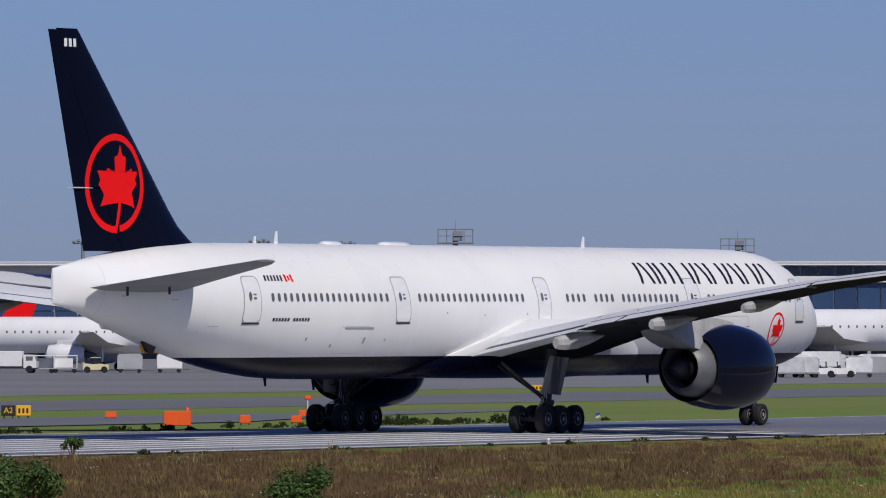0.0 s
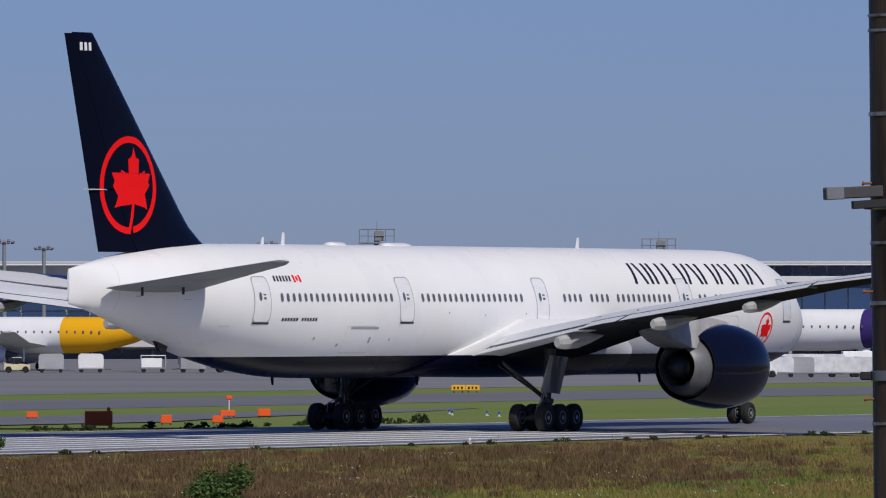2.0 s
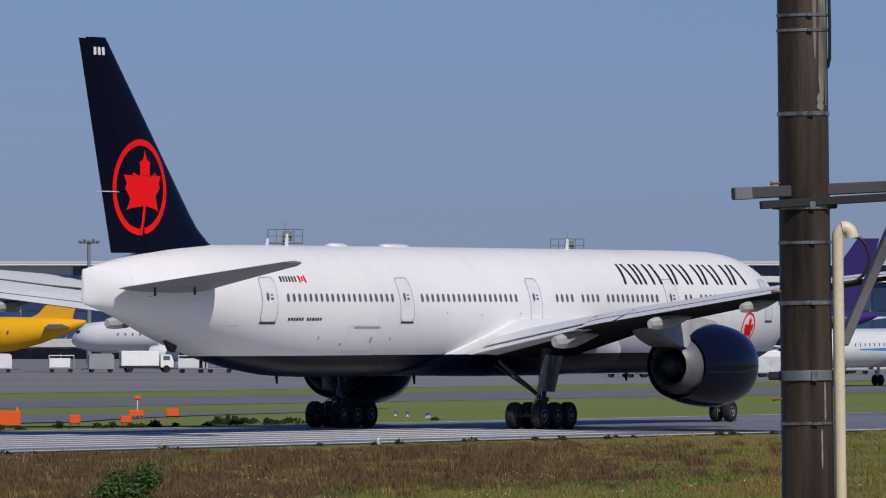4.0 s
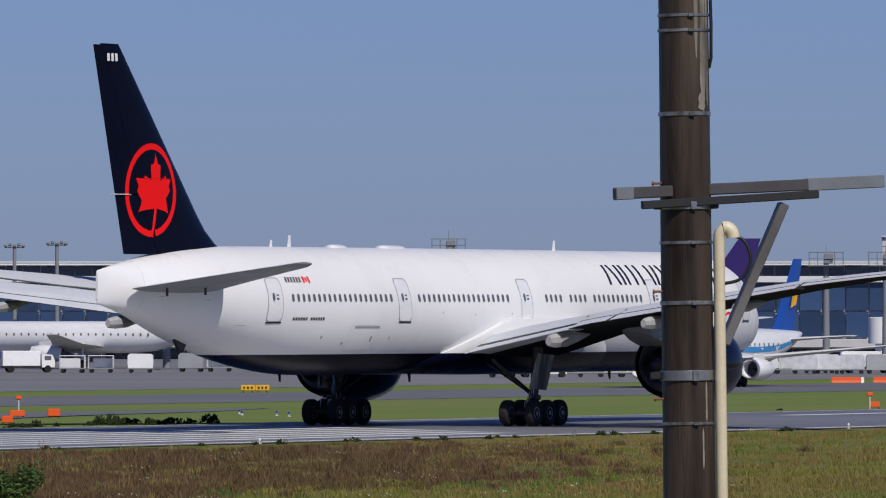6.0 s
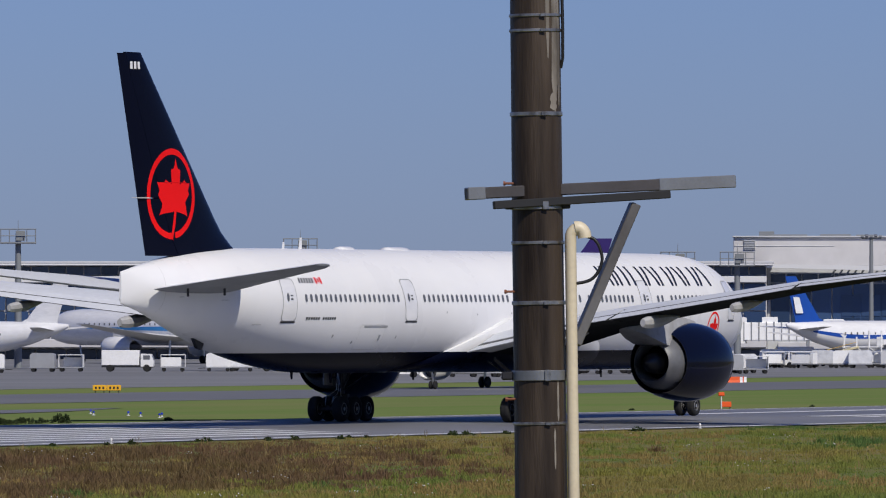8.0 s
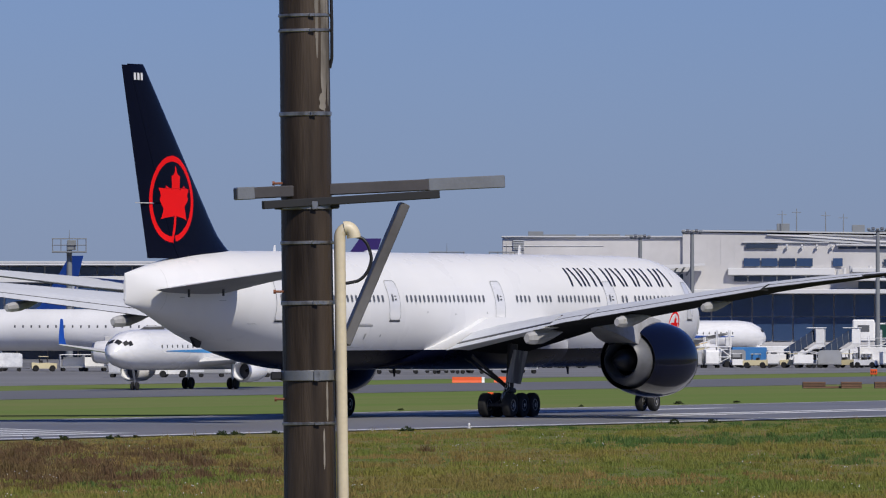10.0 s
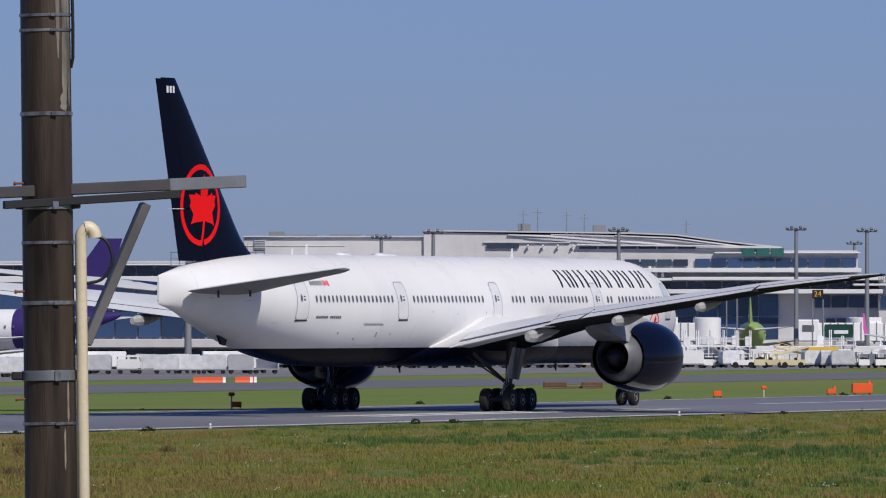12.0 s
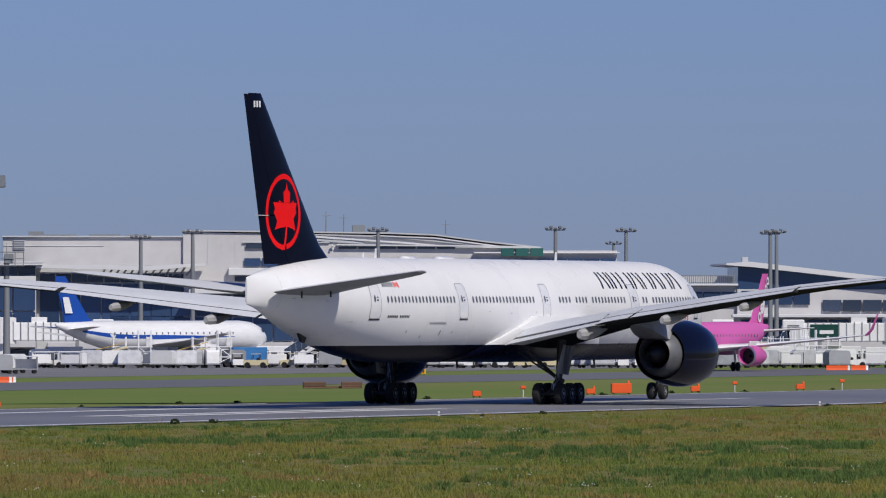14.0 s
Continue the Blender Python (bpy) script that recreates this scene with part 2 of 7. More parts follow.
def meadow_material(name, first, second, near, amount=1.0):
    """Mown and dry grass: two tones in drifts; thin blades let light through."""
    m = surface(name, first, 0.9, second=second, scale=0.11, amount=amount, fine=0.5, stretch=(1, 0.4, 1), spec=0.1)
    if near:
        n, l = m.node_tree.nodes, m.node_tree.links
        p = n["Principled BSDF"]
        tr = n.new("ShaderNodeBsdfTranslucent")
        l.new(p.inputs["Base Color"].links[0].from_socket, tr.inputs["Color"])
        mx = n.new("ShaderNodeMixShader")
        mx.inputs[0].default_value = 0.45
        l.new(p.outputs["BSDF"], mx.inputs[1])
        l.new(tr.outputs["BSDF"], mx.inputs[2])
        l.new(mx.outputs["Shader"], n["Material Output"].inputs["Surface"])
    return m


GRASS = meadow_material("meadow_soil_grass", (0.135, 0.155, 0.040), (0.20, 0.155, 0.06), False)
BLADES = meadow_material("meadow_blades", (0.191, 0.261, 0.057), (0.286, 0.276, 0.079), True)
TAN_BLADES = meadow_material("tan_meadow_blades", (0.376, 0.278, 0.095), (0.278, 0.26, 0.068), True, 0.8)
TUFT_GREEN = meadow_material("lush_tuft_blades", (0.12, 0.204, 0.061), (0.164, 0.224, 0.066), True)
TUFT_OLIVE = meadow_material("olive_tuft_blades", (0.224, 0.274, 0.066), (0.344, 0.299, 0.08), True)
TUFT_STRAW = meadow_material("straw_tuft_blades", (0.369, 0.264, 0.1), (0.309, 0.264, 0.085), True)
DRY_BLADES = meadow_material("dry_meadow_blades", (0.221, 0.137, 0.078), (0.176, 0.14, 0.055), True, 0.75)
FAR_GRASS = surface("far_mown_grass", (0.140, 0.200, 0.062), 0.9, second=(0.185, 0.200, 0.085), scale=0.02, amount=0.8, fine=0.6, spec=0.0)
WEEDS = surface("dark_weeds", (0.022, 0.038, 0.012), 0.8, second=(0.05, 0.05, 0.02), scale=0.6, random_tone=0.4, island=True, spec=0.2)
LEAF = surface("bush_leaf", (0.045, 0.085, 0.018), 0.6, second=(0.075, 0.11, 0.025), scale=2.0, random_tone=0.5, island=True, spec=0.3)

LONG = [-4400, -1500, -600, -300, -150, -60, 0, 60, 150, 300, 600, 1000, 1800, 4400]
sheet("ground", LONG, [4400, 1500, 600, 300, 120, 60, 30, 0, -14, -30, -50, -70, -90, -110, -130, -150, -250, -600, -1500, -4400], GRASS, -0.02, "green and straw-coloured airfield grass falling away behind the runway", "ground")
sheet("runway", LONG, [21.5, -14], ASPHALT, 0.02, "dark grey asphalt runway with worn white markings", "runway")
sheet("far_grass", LONG, [-14.5, -30, -50, -70, -90, -110, -130, -150, -160], FAR_GRASS, 0.0, "bright mown grass strip behind the runway", "grass")
sheet("taxiway", LONG, [-160, -200], TAXI, 0.02, "grey asphalt parallel taxiway", "taxiway")
sheet("grass_strip", LONG, [-200, -226], FAR_GRASS, 0.0, "narrow mown grass strip beside the taxiway", "grass")
sheet("apron", LONG, [-226, -900], CONCRETE, 0.02, "wide grey concrete apron before the terminal", "apron")

# The taxiway that leaves the runway at a shallow angle
turn_off = Shape()
for k in range(12):
    v0, v1 = -34 - k * 8.1, -34 - (k + 1) * 8.1
    hi0 = 40 + (-34 - v0) * 2.2
    hi1 = 40 + (-34 - v1) * 2.2
    turn_off.add([field(-400, v0, 0.04), field(hi0, v0, 0.04), field(hi1, v1, 0.04), field(-400, v1, 0.04)], [(0, 1, 2, 3)])
tagged(part("turn_off_taxiway", turn_off, TAXI, smooth=60), "grey asphalt turn-off taxiway leaving the runway", "taxiway", kind="structure")


def stripe(s0, s1, v, width, name="runway_marking", material=None):
    q = Shape()
    q.add([field(s0, v + width / 2, 0.032), field(s1, v + width / 2, 0.032), field(s1, v - width / 2, 0.032), field(s0, v - width / 2, 0.032)], [(0, 1, 2, 3)])
    return tagged(part(name, q, material or MARKING, smooth=0), "worn white painted stripe on the runway", "marking", "runway stripes", "structure")


stripe(-900, 1500, 20.3, 1.0)
stripe(-900, 1500, -12.6, 0.5)
for k in range(7):
    stripe(-78 + 2 * k, 6 + 3 * k, 15.5 - 3.2 * k, 1.5)
for v in (9.0, 6.2, -4.6):
    stripe(78, 122, v, 1.6)
stripe(150, 190, 2.4, 0.9)
stripe(300, 345, 8.6, 1.8)
stripe(300, 345, -4.0, 1.8)


# ---- the airliner: local x ahead from the main gear, y to its left, z up from the ground ----
TOP = [(-34.15, 7.58), (-32, 7.94), (-29, 8.34), (-26, 8.62), (-22, 8.77), (-16, 8.78), (20, 8.74), (27, 8.72), (29.41, 8.6), (31.29, 8.3), (32.89, 7.72), (34.02, 7.02), (35.14, 6.35), (35.99, 5.7), (36.41, 5.15), (36.54, 4.75)]
BOTTOM = [(-34.15, 6.02), (-32, 5.62), (-29, 4.92), (-26, 4.16), (-22, 3.3), (-19, 2.86), (-16, 2.62), (-12, 2.56), (25, 2.56), (28.94, 2.62), (31.76, 2.86), (33.64, 3.2), (35.14, 3.65), (35.99, 4.1), (36.41, 4.45), (36.54, 4.72)]
HALF = [(-34.15, 0.06), (-33.2, 0.37), (-31, 1.10), (-28, 2.02), (-25, 2.64), (-21.5, 3.03), (-18, 3.1), (-13, 3.1), (24, 3.1), (28, 3.04), (30.82, 2.66), (32.7, 2.24), (34.2, 1.72), (35.33, 1.15), (36.08, 0.72), (36.46, 0.3), (36.54, 0.02)]


def body_at(u):
    t, b, w = spline(TOP, u), spline(BOTTOM, u), spline(HALF, u)
    return t, b, w, b + (t - b) * 0.5


def skin(u, z, side=-1, off=0.0):
    """The point of the fuselage's side at height z; side -1 is its right."""
    t, b, w, m = body_at(u)
    r = (t - m) if z >= m else (m - b)
    k = max(-0.999, min(0.999, (z - m) / max(r, 1e-3)))
    y = w * math.sqrt(1 - k * k)
    nrm = Vector((0, y / max(w * w, 1e-3), (z - m) / max(r * r, 1e-3)))
    nrm.normalize()
    return Vector((u, side * (y + nrm.y * off), z + nrm.z * off))


airliner = thing("airliner", "white airliner with navy belly, fin and engines, rolling down the runway", "aircraft")


def build_fuselage():
    s = Shape()
    rings = []
    us = [-34.15, -33.6] + [-33 + 1.0 * k for k in range(60)] + [28.0, 28.2, 28.94, 29.69, 30.44, 31.2, 31.95, 32.7, 33.36, 34.02, 34.58, 35.05, 35.52, 35.9, 36.18, 36.37, 36.48, 36.54]
    for u in us:
        t, b, w, m = body_at(u)
        ring = []
        for k in range(56):
            a = k * math.tau / 56
            r = (t - m) if math.sin(a) > 0 else (m - b)
            ring.append((u, w * math.cos(a), m + r * math.sin(a)))
        rings.append(ring)
    s.loft(rings)
    return part("fuselage", s, LIVERY, airliner, "glossy white fuselage with a navy belly", smooth=50)


fuselage = build_fuselage()


def build_fairing():
    """The bulged body fairing round the wing root."""
    s = Shape()
    rings = []
    for k in range(43):
        u = -6.6 + k * 21.0 / 42
        zt = float(np.interp(u, [-6.6, -4.2, 2.0, 10, 14.4], [2.75, 3.45, 5.30, 5.30, 3.9]))
        g = float(np.interp(u, [-6.6, -3, 3, 10, 14.4], [0.0, 0.40, 1, 1, 0]))
        w = -skin(u, zt).y + 0.50 * g - 0.02
        ring = []
        for j in range(29):
            a = math.pi + j * math.pi / 28
            co, n = math.cos(a), math.sin(a)
            ring.append((u, w * math.copysign(abs(co) ** 0.80, co), zt - (zt - 2.50 - 0.10 * (1 - g)) * abs(n) ** 0.80))
        rings.append(ring)
    s.loft(rings, closed=True)
    return part("wing_body_fairing", s, LIVERY, airliner, smooth=50)


build_fairing()

# Lit copy of the same grey, with the sunlight on top put into its tone.
LIT_GREY = surface("flap_grey_paint", (0.62, 0.64, 0.68), 0.6, spec=0.15, second=(0.48, 0.49, 0.52), scale=0.5, fine=4)
# Stabiliser grey darkened to hold the shade on its underside.
SHADED_STAB_GREY = surface("stabiliser_grey_paint", (0.23, 0.24, 0.26), 0.6, spec=0.1, second=(0.19, 0.20, 0.215), scale=0.5, fine=4)
FAIRING_GREY = surface("fairing_grey_paint", (0.42, 0.42, 0.43), 0.6, spec=0.1, second=(0.30, 0.29, 0.28), scale=1.2, fine=5, amount=0.7)
GEAR = surface("gear_dull_grey", (0.035, 0.035, 0.038), 0.5, metal=0.4, second=(0.05, 0.05, 0.05), scale=2.0)
# -- wing --
LE = [(0.0, 12.2), (3.1, 10.6), (10, 5.9), (20, -1.0), (29.5, -7.5), (31.4, -9.1), (32.4, -10.3)]
TE = [(0.0, -2.6), (3.1, -3.0), (10, -4.4), (23.9, -8.3), (30.0, -9.9), (32.4, -10.75)]
WZ = [(0.0, 3.3), (3.1, 3.55), (10, 4.85), (23.9, 6.74), (32.4, 7.62)]
RISE = [(0.0, 0.30), (3.1, 0.32), (10, 0.30), (20, 0.20), (28, 0.12), (32.4, 0.0)]
THICK = [(0.0, 1.8), (3.1, 1.6), (10, 0.98), (20, 0.66), (29, 0.36), (32.4, 0.10)]


def lin(tab, x):
    return float(np.interp(x, [r[0] for r in tab], [r[1] for r in tab]))


def foil(le, te, z, thick, y, cut=1.0, start=0.0, drop=0.0, n=12, lift=0.0):
    """A closed ring of an airfoil between two shares of its chord."""
    c = le - te
    up, dn = [], []
    for k in range(n + 1):
        q = start + (cut - start) * (1 - math.cos(k * math.pi / n)) / 2
        h = thick * 5 * 0.2 * (1.4845 * math.sqrt(max(q, 0)) - 0.63 * q - 1.758 * q * q + 1.4215 * q ** 3 - 0.5075 * q ** 4)
        base = z + lift * (1 - q) + drop * (q - start)
        up.append((le - q * c, y, base + h * 1.0 + thick * 0.05 * math.sin(q * math.pi)))
        dn.append((le - q * c, y, base - h * 0.95))
    return up + dn[::-1][(1 if start == 0 and cut == 1 else 0):]


def wing(side):
    name = "wing"
    s = Shape()
    rings = []
    for v in (0.5, 2.0, 3.1, 4.5, 6, 8, 10, 12, 14, 17, 20, 23, 26, 28.5, 30.2):
        rings.append(foil(lin(LE, v), lin(TE, v), lin(WZ, v) + lin(RISE, v), lin(THICK, v), side * v, cut=0.77, lift=0.03 * (lin(LE, v) - lin(TE, v))))
    s.loft(rings)
    w = part(name, s, SHADED_WING_GREY, airliner, "swept wing in a dark grey that holds the underside's shade", smooth=40)
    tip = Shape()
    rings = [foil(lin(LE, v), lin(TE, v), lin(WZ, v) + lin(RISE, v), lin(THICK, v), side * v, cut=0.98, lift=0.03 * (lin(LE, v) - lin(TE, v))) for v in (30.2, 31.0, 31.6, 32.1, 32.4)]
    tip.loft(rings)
    part("wing_tip", tip, SHADED_WING_GREY, w, smooth=40)
    # A thin sheet carries the sunlit tone over the shade-dark wing.
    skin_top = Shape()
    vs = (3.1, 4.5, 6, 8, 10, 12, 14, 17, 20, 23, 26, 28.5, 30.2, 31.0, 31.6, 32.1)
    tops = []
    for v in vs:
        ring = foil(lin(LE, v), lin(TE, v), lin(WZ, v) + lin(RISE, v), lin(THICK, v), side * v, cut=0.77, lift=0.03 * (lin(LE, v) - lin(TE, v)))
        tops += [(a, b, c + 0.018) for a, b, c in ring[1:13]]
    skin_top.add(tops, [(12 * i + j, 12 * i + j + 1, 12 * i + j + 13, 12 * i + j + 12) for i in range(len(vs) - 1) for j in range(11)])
    part("upper_skin", skin_top, LIT_GREY, w, "upper wing skin in a pale grey that holds the sunlight", smooth=40)
    for nm, v0, v1, drop in (("inboard_flap", 3.35, 9.5, -0.10), ("flaperon", 9.7, 12.0, -0.06), ("outboard_flap", 12.2, 23.7, -0.08), ("aileron", 24.0, 30.1, -0.02)):
        f = Shape()
        rings = []
        for k in range(6):
            v = v0 + (v1 - v0) * k / 5
            c = lin(LE, v) - lin(TE, v)
            te, zz = lin(TE, v), lin(WZ, v)
            flat = (0.25 if v0 < 24 else 0.6) * min(1.0, max(0.0, (v - 9.4) / 1.5))
            h0, ln = (0.04 + lin(THICK, v) * 0.20) * (1.0 if v0 < 9 else 1.3), c * 0.26
            ring = []
            for q, up in ((0, 0.15), (0.06, 0.75), (0.2, 1.0), (0.5, 0.66), (0.8, 0.28), (1, 0.06), (1, -0.02), (0.8, -0.16), (0.5, -0.45), (0.2, -0.85), (0.06, -0.80)):
                ring.append((te + ln * (1 - q), side * v, zz + (lin(RISE, v) + 0.02) * (flat + (1 - flat) * (1 - q) ** 0.9) - 0.02 + up * h0))
            rings.append(ring)
        f.loft(rings)
        # Outboard surfaces get the shade-dark tone, with a sunlit-tone sheet on top.
        part(nm, f, LIT_GREY if v0 < 9 else SHADED_WING_GREY, w, "grey control surface", smooth=40)
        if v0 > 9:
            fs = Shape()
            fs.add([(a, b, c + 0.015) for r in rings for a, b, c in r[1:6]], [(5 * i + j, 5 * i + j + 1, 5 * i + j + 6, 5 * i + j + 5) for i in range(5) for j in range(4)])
            part("upper_skin", fs, LIT_GREY, w, "upper skin in a pale grey that holds the sunlight", smooth=40)
        # spoiler panels bridge the spar and the flap
        sp, cells = Shape(), []
        for k in range(6):
            v = v0 + (v1 - v0) * k / 5
            c = lin(LE, v) - lin(TE, v)
            fore = foil(lin(LE, v), lin(TE, v), lin(WZ, v) + lin(RISE, v), lin(THICK, v), side * v, cut=0.77, lift=0.03 * c)[12]
            aft = rings[k][3]
            cells.append([(fore[0] + 0.05, fore[1], fore[2] + 0.03), (aft[0], aft[1], aft[2] + 0.035), (aft[0], aft[1], aft[2] + 0.005), (fore[0] + 0.05, fore[1], fore[2] - 0.03)])
        sp.loft(cells)
        part("spoiler", sp, LIT_GREY, w, "pale grey spoiler panel", smooth=0)
        slot = Shape()
        cells = []
        for r in rings:
            (xa, ya, za), (xb, yb, zb) = r[3], r[4]
            e = 0.45 if v0 < 9 else 0.10
            cells.append([(xa - 0.01, ya, za + 0.030), (xa + (xb - xa) * e, ya, za + (zb - za) * e + 0.020), (xa + (xb - xa) * e, ya, za + (zb - za) * e - 0.02), (xa - 0.01, ya, za - 0.01)])
        slot.loft(cells)
        part("flap_slot", slot, BLACK, w, "dark slot between spoiler and flap", smooth=0)
        gap = Shape()
        a0 = [(lin(TE, v0) + 0.268 * (lin(LE, v0) - lin(TE, v0)), side * v0, lin(WZ, v0) + lin(RISE, v0) + 0.26 * lin(THICK, v0)), (lin(TE, v1) + 0.268 * (lin(LE, v1) - lin(TE, v1)), side * v1, lin(WZ, v1) + lin(RISE, v1) + 0.26 * lin(THICK, v1))]
        gap.tube(a0[0], a0[1], 0.035, 0.03, 6)
        part("flap_gap_seal", gap, SEAM, w)
    for v, ln, r in ((8.9, 4.6, 0.46), (14.8, 4.4, 0.40), (20.4, 3.8, 0.34)):
        f = Shape()
        te, zz = lin(TE, v), lin(WZ, v) - 0.46
        prof = [(0, 0.58), (0.03, 0.74), (0.16, 0.95), (0.4, 1.0), (0.7, 0.62), (0.92, 0.22), (1.0, 0.05)]
        rings = []
        for q, rr in prof:
            ring = []
            for k in range(8):
                a = (k + 0.5) * math.tau / 8
                ring.append((te - 0.75 + q * ln, side * (v + 0.62 * r * rr * math.cos(a)), zz + r * 0.15 + q * 0.30 + r * rr * math.sin(a) * (1.0 if math.sin(a) < 0 else 0.7)))
            rings.append(ring)
        f.loft(rings)
        part("flap_track_fairing", f, FAIRING_GREY, w, "pale grey flap track fairing under the wing", smooth=25)
    return w


for side in (-1, 1):
    wing(side)


# -- tail --
def fin_edges(z):
    le = float(np.interp(z, [8.2, 8.9, 9.5, 10.2, 18.2], [-21.3, -22.8, -23.75, -24.5, -32.15]))
    te = -31.5 - (z - 8.1) * 0.298
    return le, te


def fin_half(u, z):
    le, te = fin_edges(z)
    c = le - te
    q = min(1, max(0, (le - u) / c))
    thick = 0.095 * c
    return max(0.012, thick * (1.4845 * math.sqrt(q) - 0.63 * q - 1.758 * q * q + 1.4215 * q ** 3 - 0.5075 * q ** 4))


def build_fin():
    s = Shape()
    rings = []
    for z in [8.0, 8.4, 8.9, 9.5, 10.2] + [11 + 0.8 * k for k in range(9)] + [18.0, 18.16]:
        le, te = fin_edges(z)
        hinge = te + (le - te) * 0.30
        us = [le - (le - hinge) * (1 - math.cos(k * math.pi / 14)) / 2 for k in range(15)]
        k = 0.6 if z > 18.1 else 1
        rings.append([(u, fin_half(u, z) * k, z) for u in us] + [(u, -fin_half(u, z) * k, z) for u in us[::-1][:-1]])
    s.loft(rings)
    fin = part("fin", s, NAVY_PAINT, airliner, "dark navy tail fin with a red roundel", smooth=50)
    for z0, z1 in ((8.35, 11.12), (11.17, 18.1)):
        r = Shape()
        rings = []
        for k in range(8):
            z = z0 + (z1 - z0) * k / 7
            le, te = fin_edges(z)
            hinge = te + (le - te) * 0.295
            us = [hinge - (hinge - te) * j / 6 for j in range(7)]
            rings.append([(u, fin_half(u, z), z) for u in us] + [(u, -fin_half(u, z), z) for u in us[::-1]])
        r.loft(rings)
        part("rudder", r, NAVY_PAINT, fin, smooth=50)
    return fin


fin = build_fin()

LEAF_EDGE = [(0.158, 0.776), (0.215, 0.63), (0.252, 0.551), (0.36, 0.535), (0.331, 0.206), (0.45, 0.25), (0.554, 0.308), (0.597, 0.229), (0.777, 0.238), (0.683, 0.075), (0.734, -0.009), (0.554, -0.182), (0.60, -0.33), (0.640, -0.509), (0.554, -0.46), (0.194, -0.393),
             (0.108, -0.393), (-0.33, -0.44), (-0.496, -0.477), (-0.41, -0.33), (-0.381, -0.229), (-0.561, -0.028), (-0.504, 0.075), (-0.612, 0.252), (-0.324, 0.238), (-0.266, 0.308), (-0.13, 0.25), (-0.014, 0.215), (-0.043, 0.535), (0.058, 0.551), (0.11, 0.63)]
STALK_EDGE = [(0.194, -0.36), (0.165, -0.626), (0.058, -1.023), (-0.014, -0.977), (0.058, -0.673), (0.108, -0.36)]


def roundel(cu, cz, ru, rz, place, parent, rows=44):
    """A red ring, open beside the stalk of the leaf within it."""
    arc = [radians(-80.5 + 354.5 * k / 72) for k in range(73)]
    ring = [(cu + ru * math.cos(g), cz + rz * math.sin(g)) for g in arc] + [(cu + 0.865 * ru * math.cos(g), cz + 0.865 * rz * math.sin(g)) for g in arc[::-1]]
    part("roundel_ring", painted([ring], place, rows * 2, 3), RED_PAINT, parent, "red ring", smooth=60)
    part("roundel_leaf", painted([[(cu + a * ru, cz + b * rz) for a, b in LEAF_EDGE]], place, rows * 2, 4), RED_PAINT, parent, "plain red leaf shape", smooth=60)
    part("roundel_stalk", painted([[(cu + a * ru, cz + b * rz) for a, b in STALK_EDGE]], place, rows // 2, 2), RED_PAINT, parent, smooth=60)


for side in (-1, 1):
    roundel(-29.35, 11.37, 2.27, 2.20, lambda a, b, sd=side: Vector((a, sd * (fin_half(a, b) + 0.012), b)), fin)
    for k, (u0, u1) in enumerate(((-32.62, -32.4), (-32.97, -32.75), (-33.32, -33.1))):
        z0 = 17.35
        part("fleet_mark_bar", painted([[(u0, z0), (u1, z0), (u1 - 0.02, z0 + 0.36), (u0 - 0.02, z0 + 0.36)]], lambda a, b, sd=side: Vector((a, sd * (fin_half(a, b) + 0.012), b)), 3, 1), WHITE, fin, "small white bar")
seam = Shape().box((-32.0, 0, 11.145), (1.3, 0.34, 0.04))
part("rudder_seam", seam, LIGHT_GREY, fin)


def stabiliser(side):
    s = Shape()
    rings = []
    for v, le, te, z, th in ((1.0, -25.2, -32.6, 6.72, 0.62), (2.4, -26.2, -33.05, 6.86, 0.58), (5, -28.25, -33.6, 7.18, 0.46), (8, -30.6, -34.2, 7.54, 0.34), (10.2, -32.3, -34.62, 7.80, 0.25), (10.65, -32.85, -34.68, 7.86, 0.18), (10.78, -33.4, -34.68, 7.88, 0.08)):
        rings.append(foil(le, te, z, th, side * v))
    s.loft(rings)
    o = part("stabiliser", s, SHADED_STAB_GREY, airliner, "horizontal stabiliser in a mid grey that holds the underside's shade", smooth=50)
    # Pale sheet over the top: the sunlit side of the same paint.
    top = Shape().add([(a, b, c + 0.014) for r in rings for a, b, c in r[1:12]], [(11 * i + j, 11 * i + j + 1, 11 * i + j + 12, 11 * i + j + 11) for i in range(len(rings) - 1) for j in range(10)])
    part("upper_skin", top, LIT_GREY, o, "upper skin in a pale grey that holds the sunlight", smooth=50)
    if side > 0:
        return
    part("elevator_hinge_fairing", Shape().box((-30.0, side * 3.5, 6.68), (0.14, 0.08, 0.5), 0.02), DARK_METAL, o)
    h = Shape().box((-31.9, side * 2.5, 6.58), (0.14, 0.08, 0.42), 0.02)
    part("elevator_hinge_fairing", h, DARK_METAL, o)


for side in (-1, 1):
    stabiliser(side)
lamp = Shape().lathe([(-34.22, 0.02), (-34.20, 0.04), (-34.1, 0.05), (-34.0, 0.02)], "X", 12, (0, 0, 6.25))
part("tail_light", lamp, LIGHT_GREY, airliner)


# -- engines --
COWL_NAVY = surface("glossy_navy_cowl", (0.0032, 0.0046, 0.0150), 0.10, second=(0.004, 0.006, 0.016), scale=0.4, spec=0.17)
CORE_GREY = surface("core_cowl_grey", (0.15, 0.155, 0.17), 0.5, metal=0.15, second=(0.09, 0.09, 0.10), scale=0.9, amount=0.8, fine=5, stretch=(0.5, 1, 1))

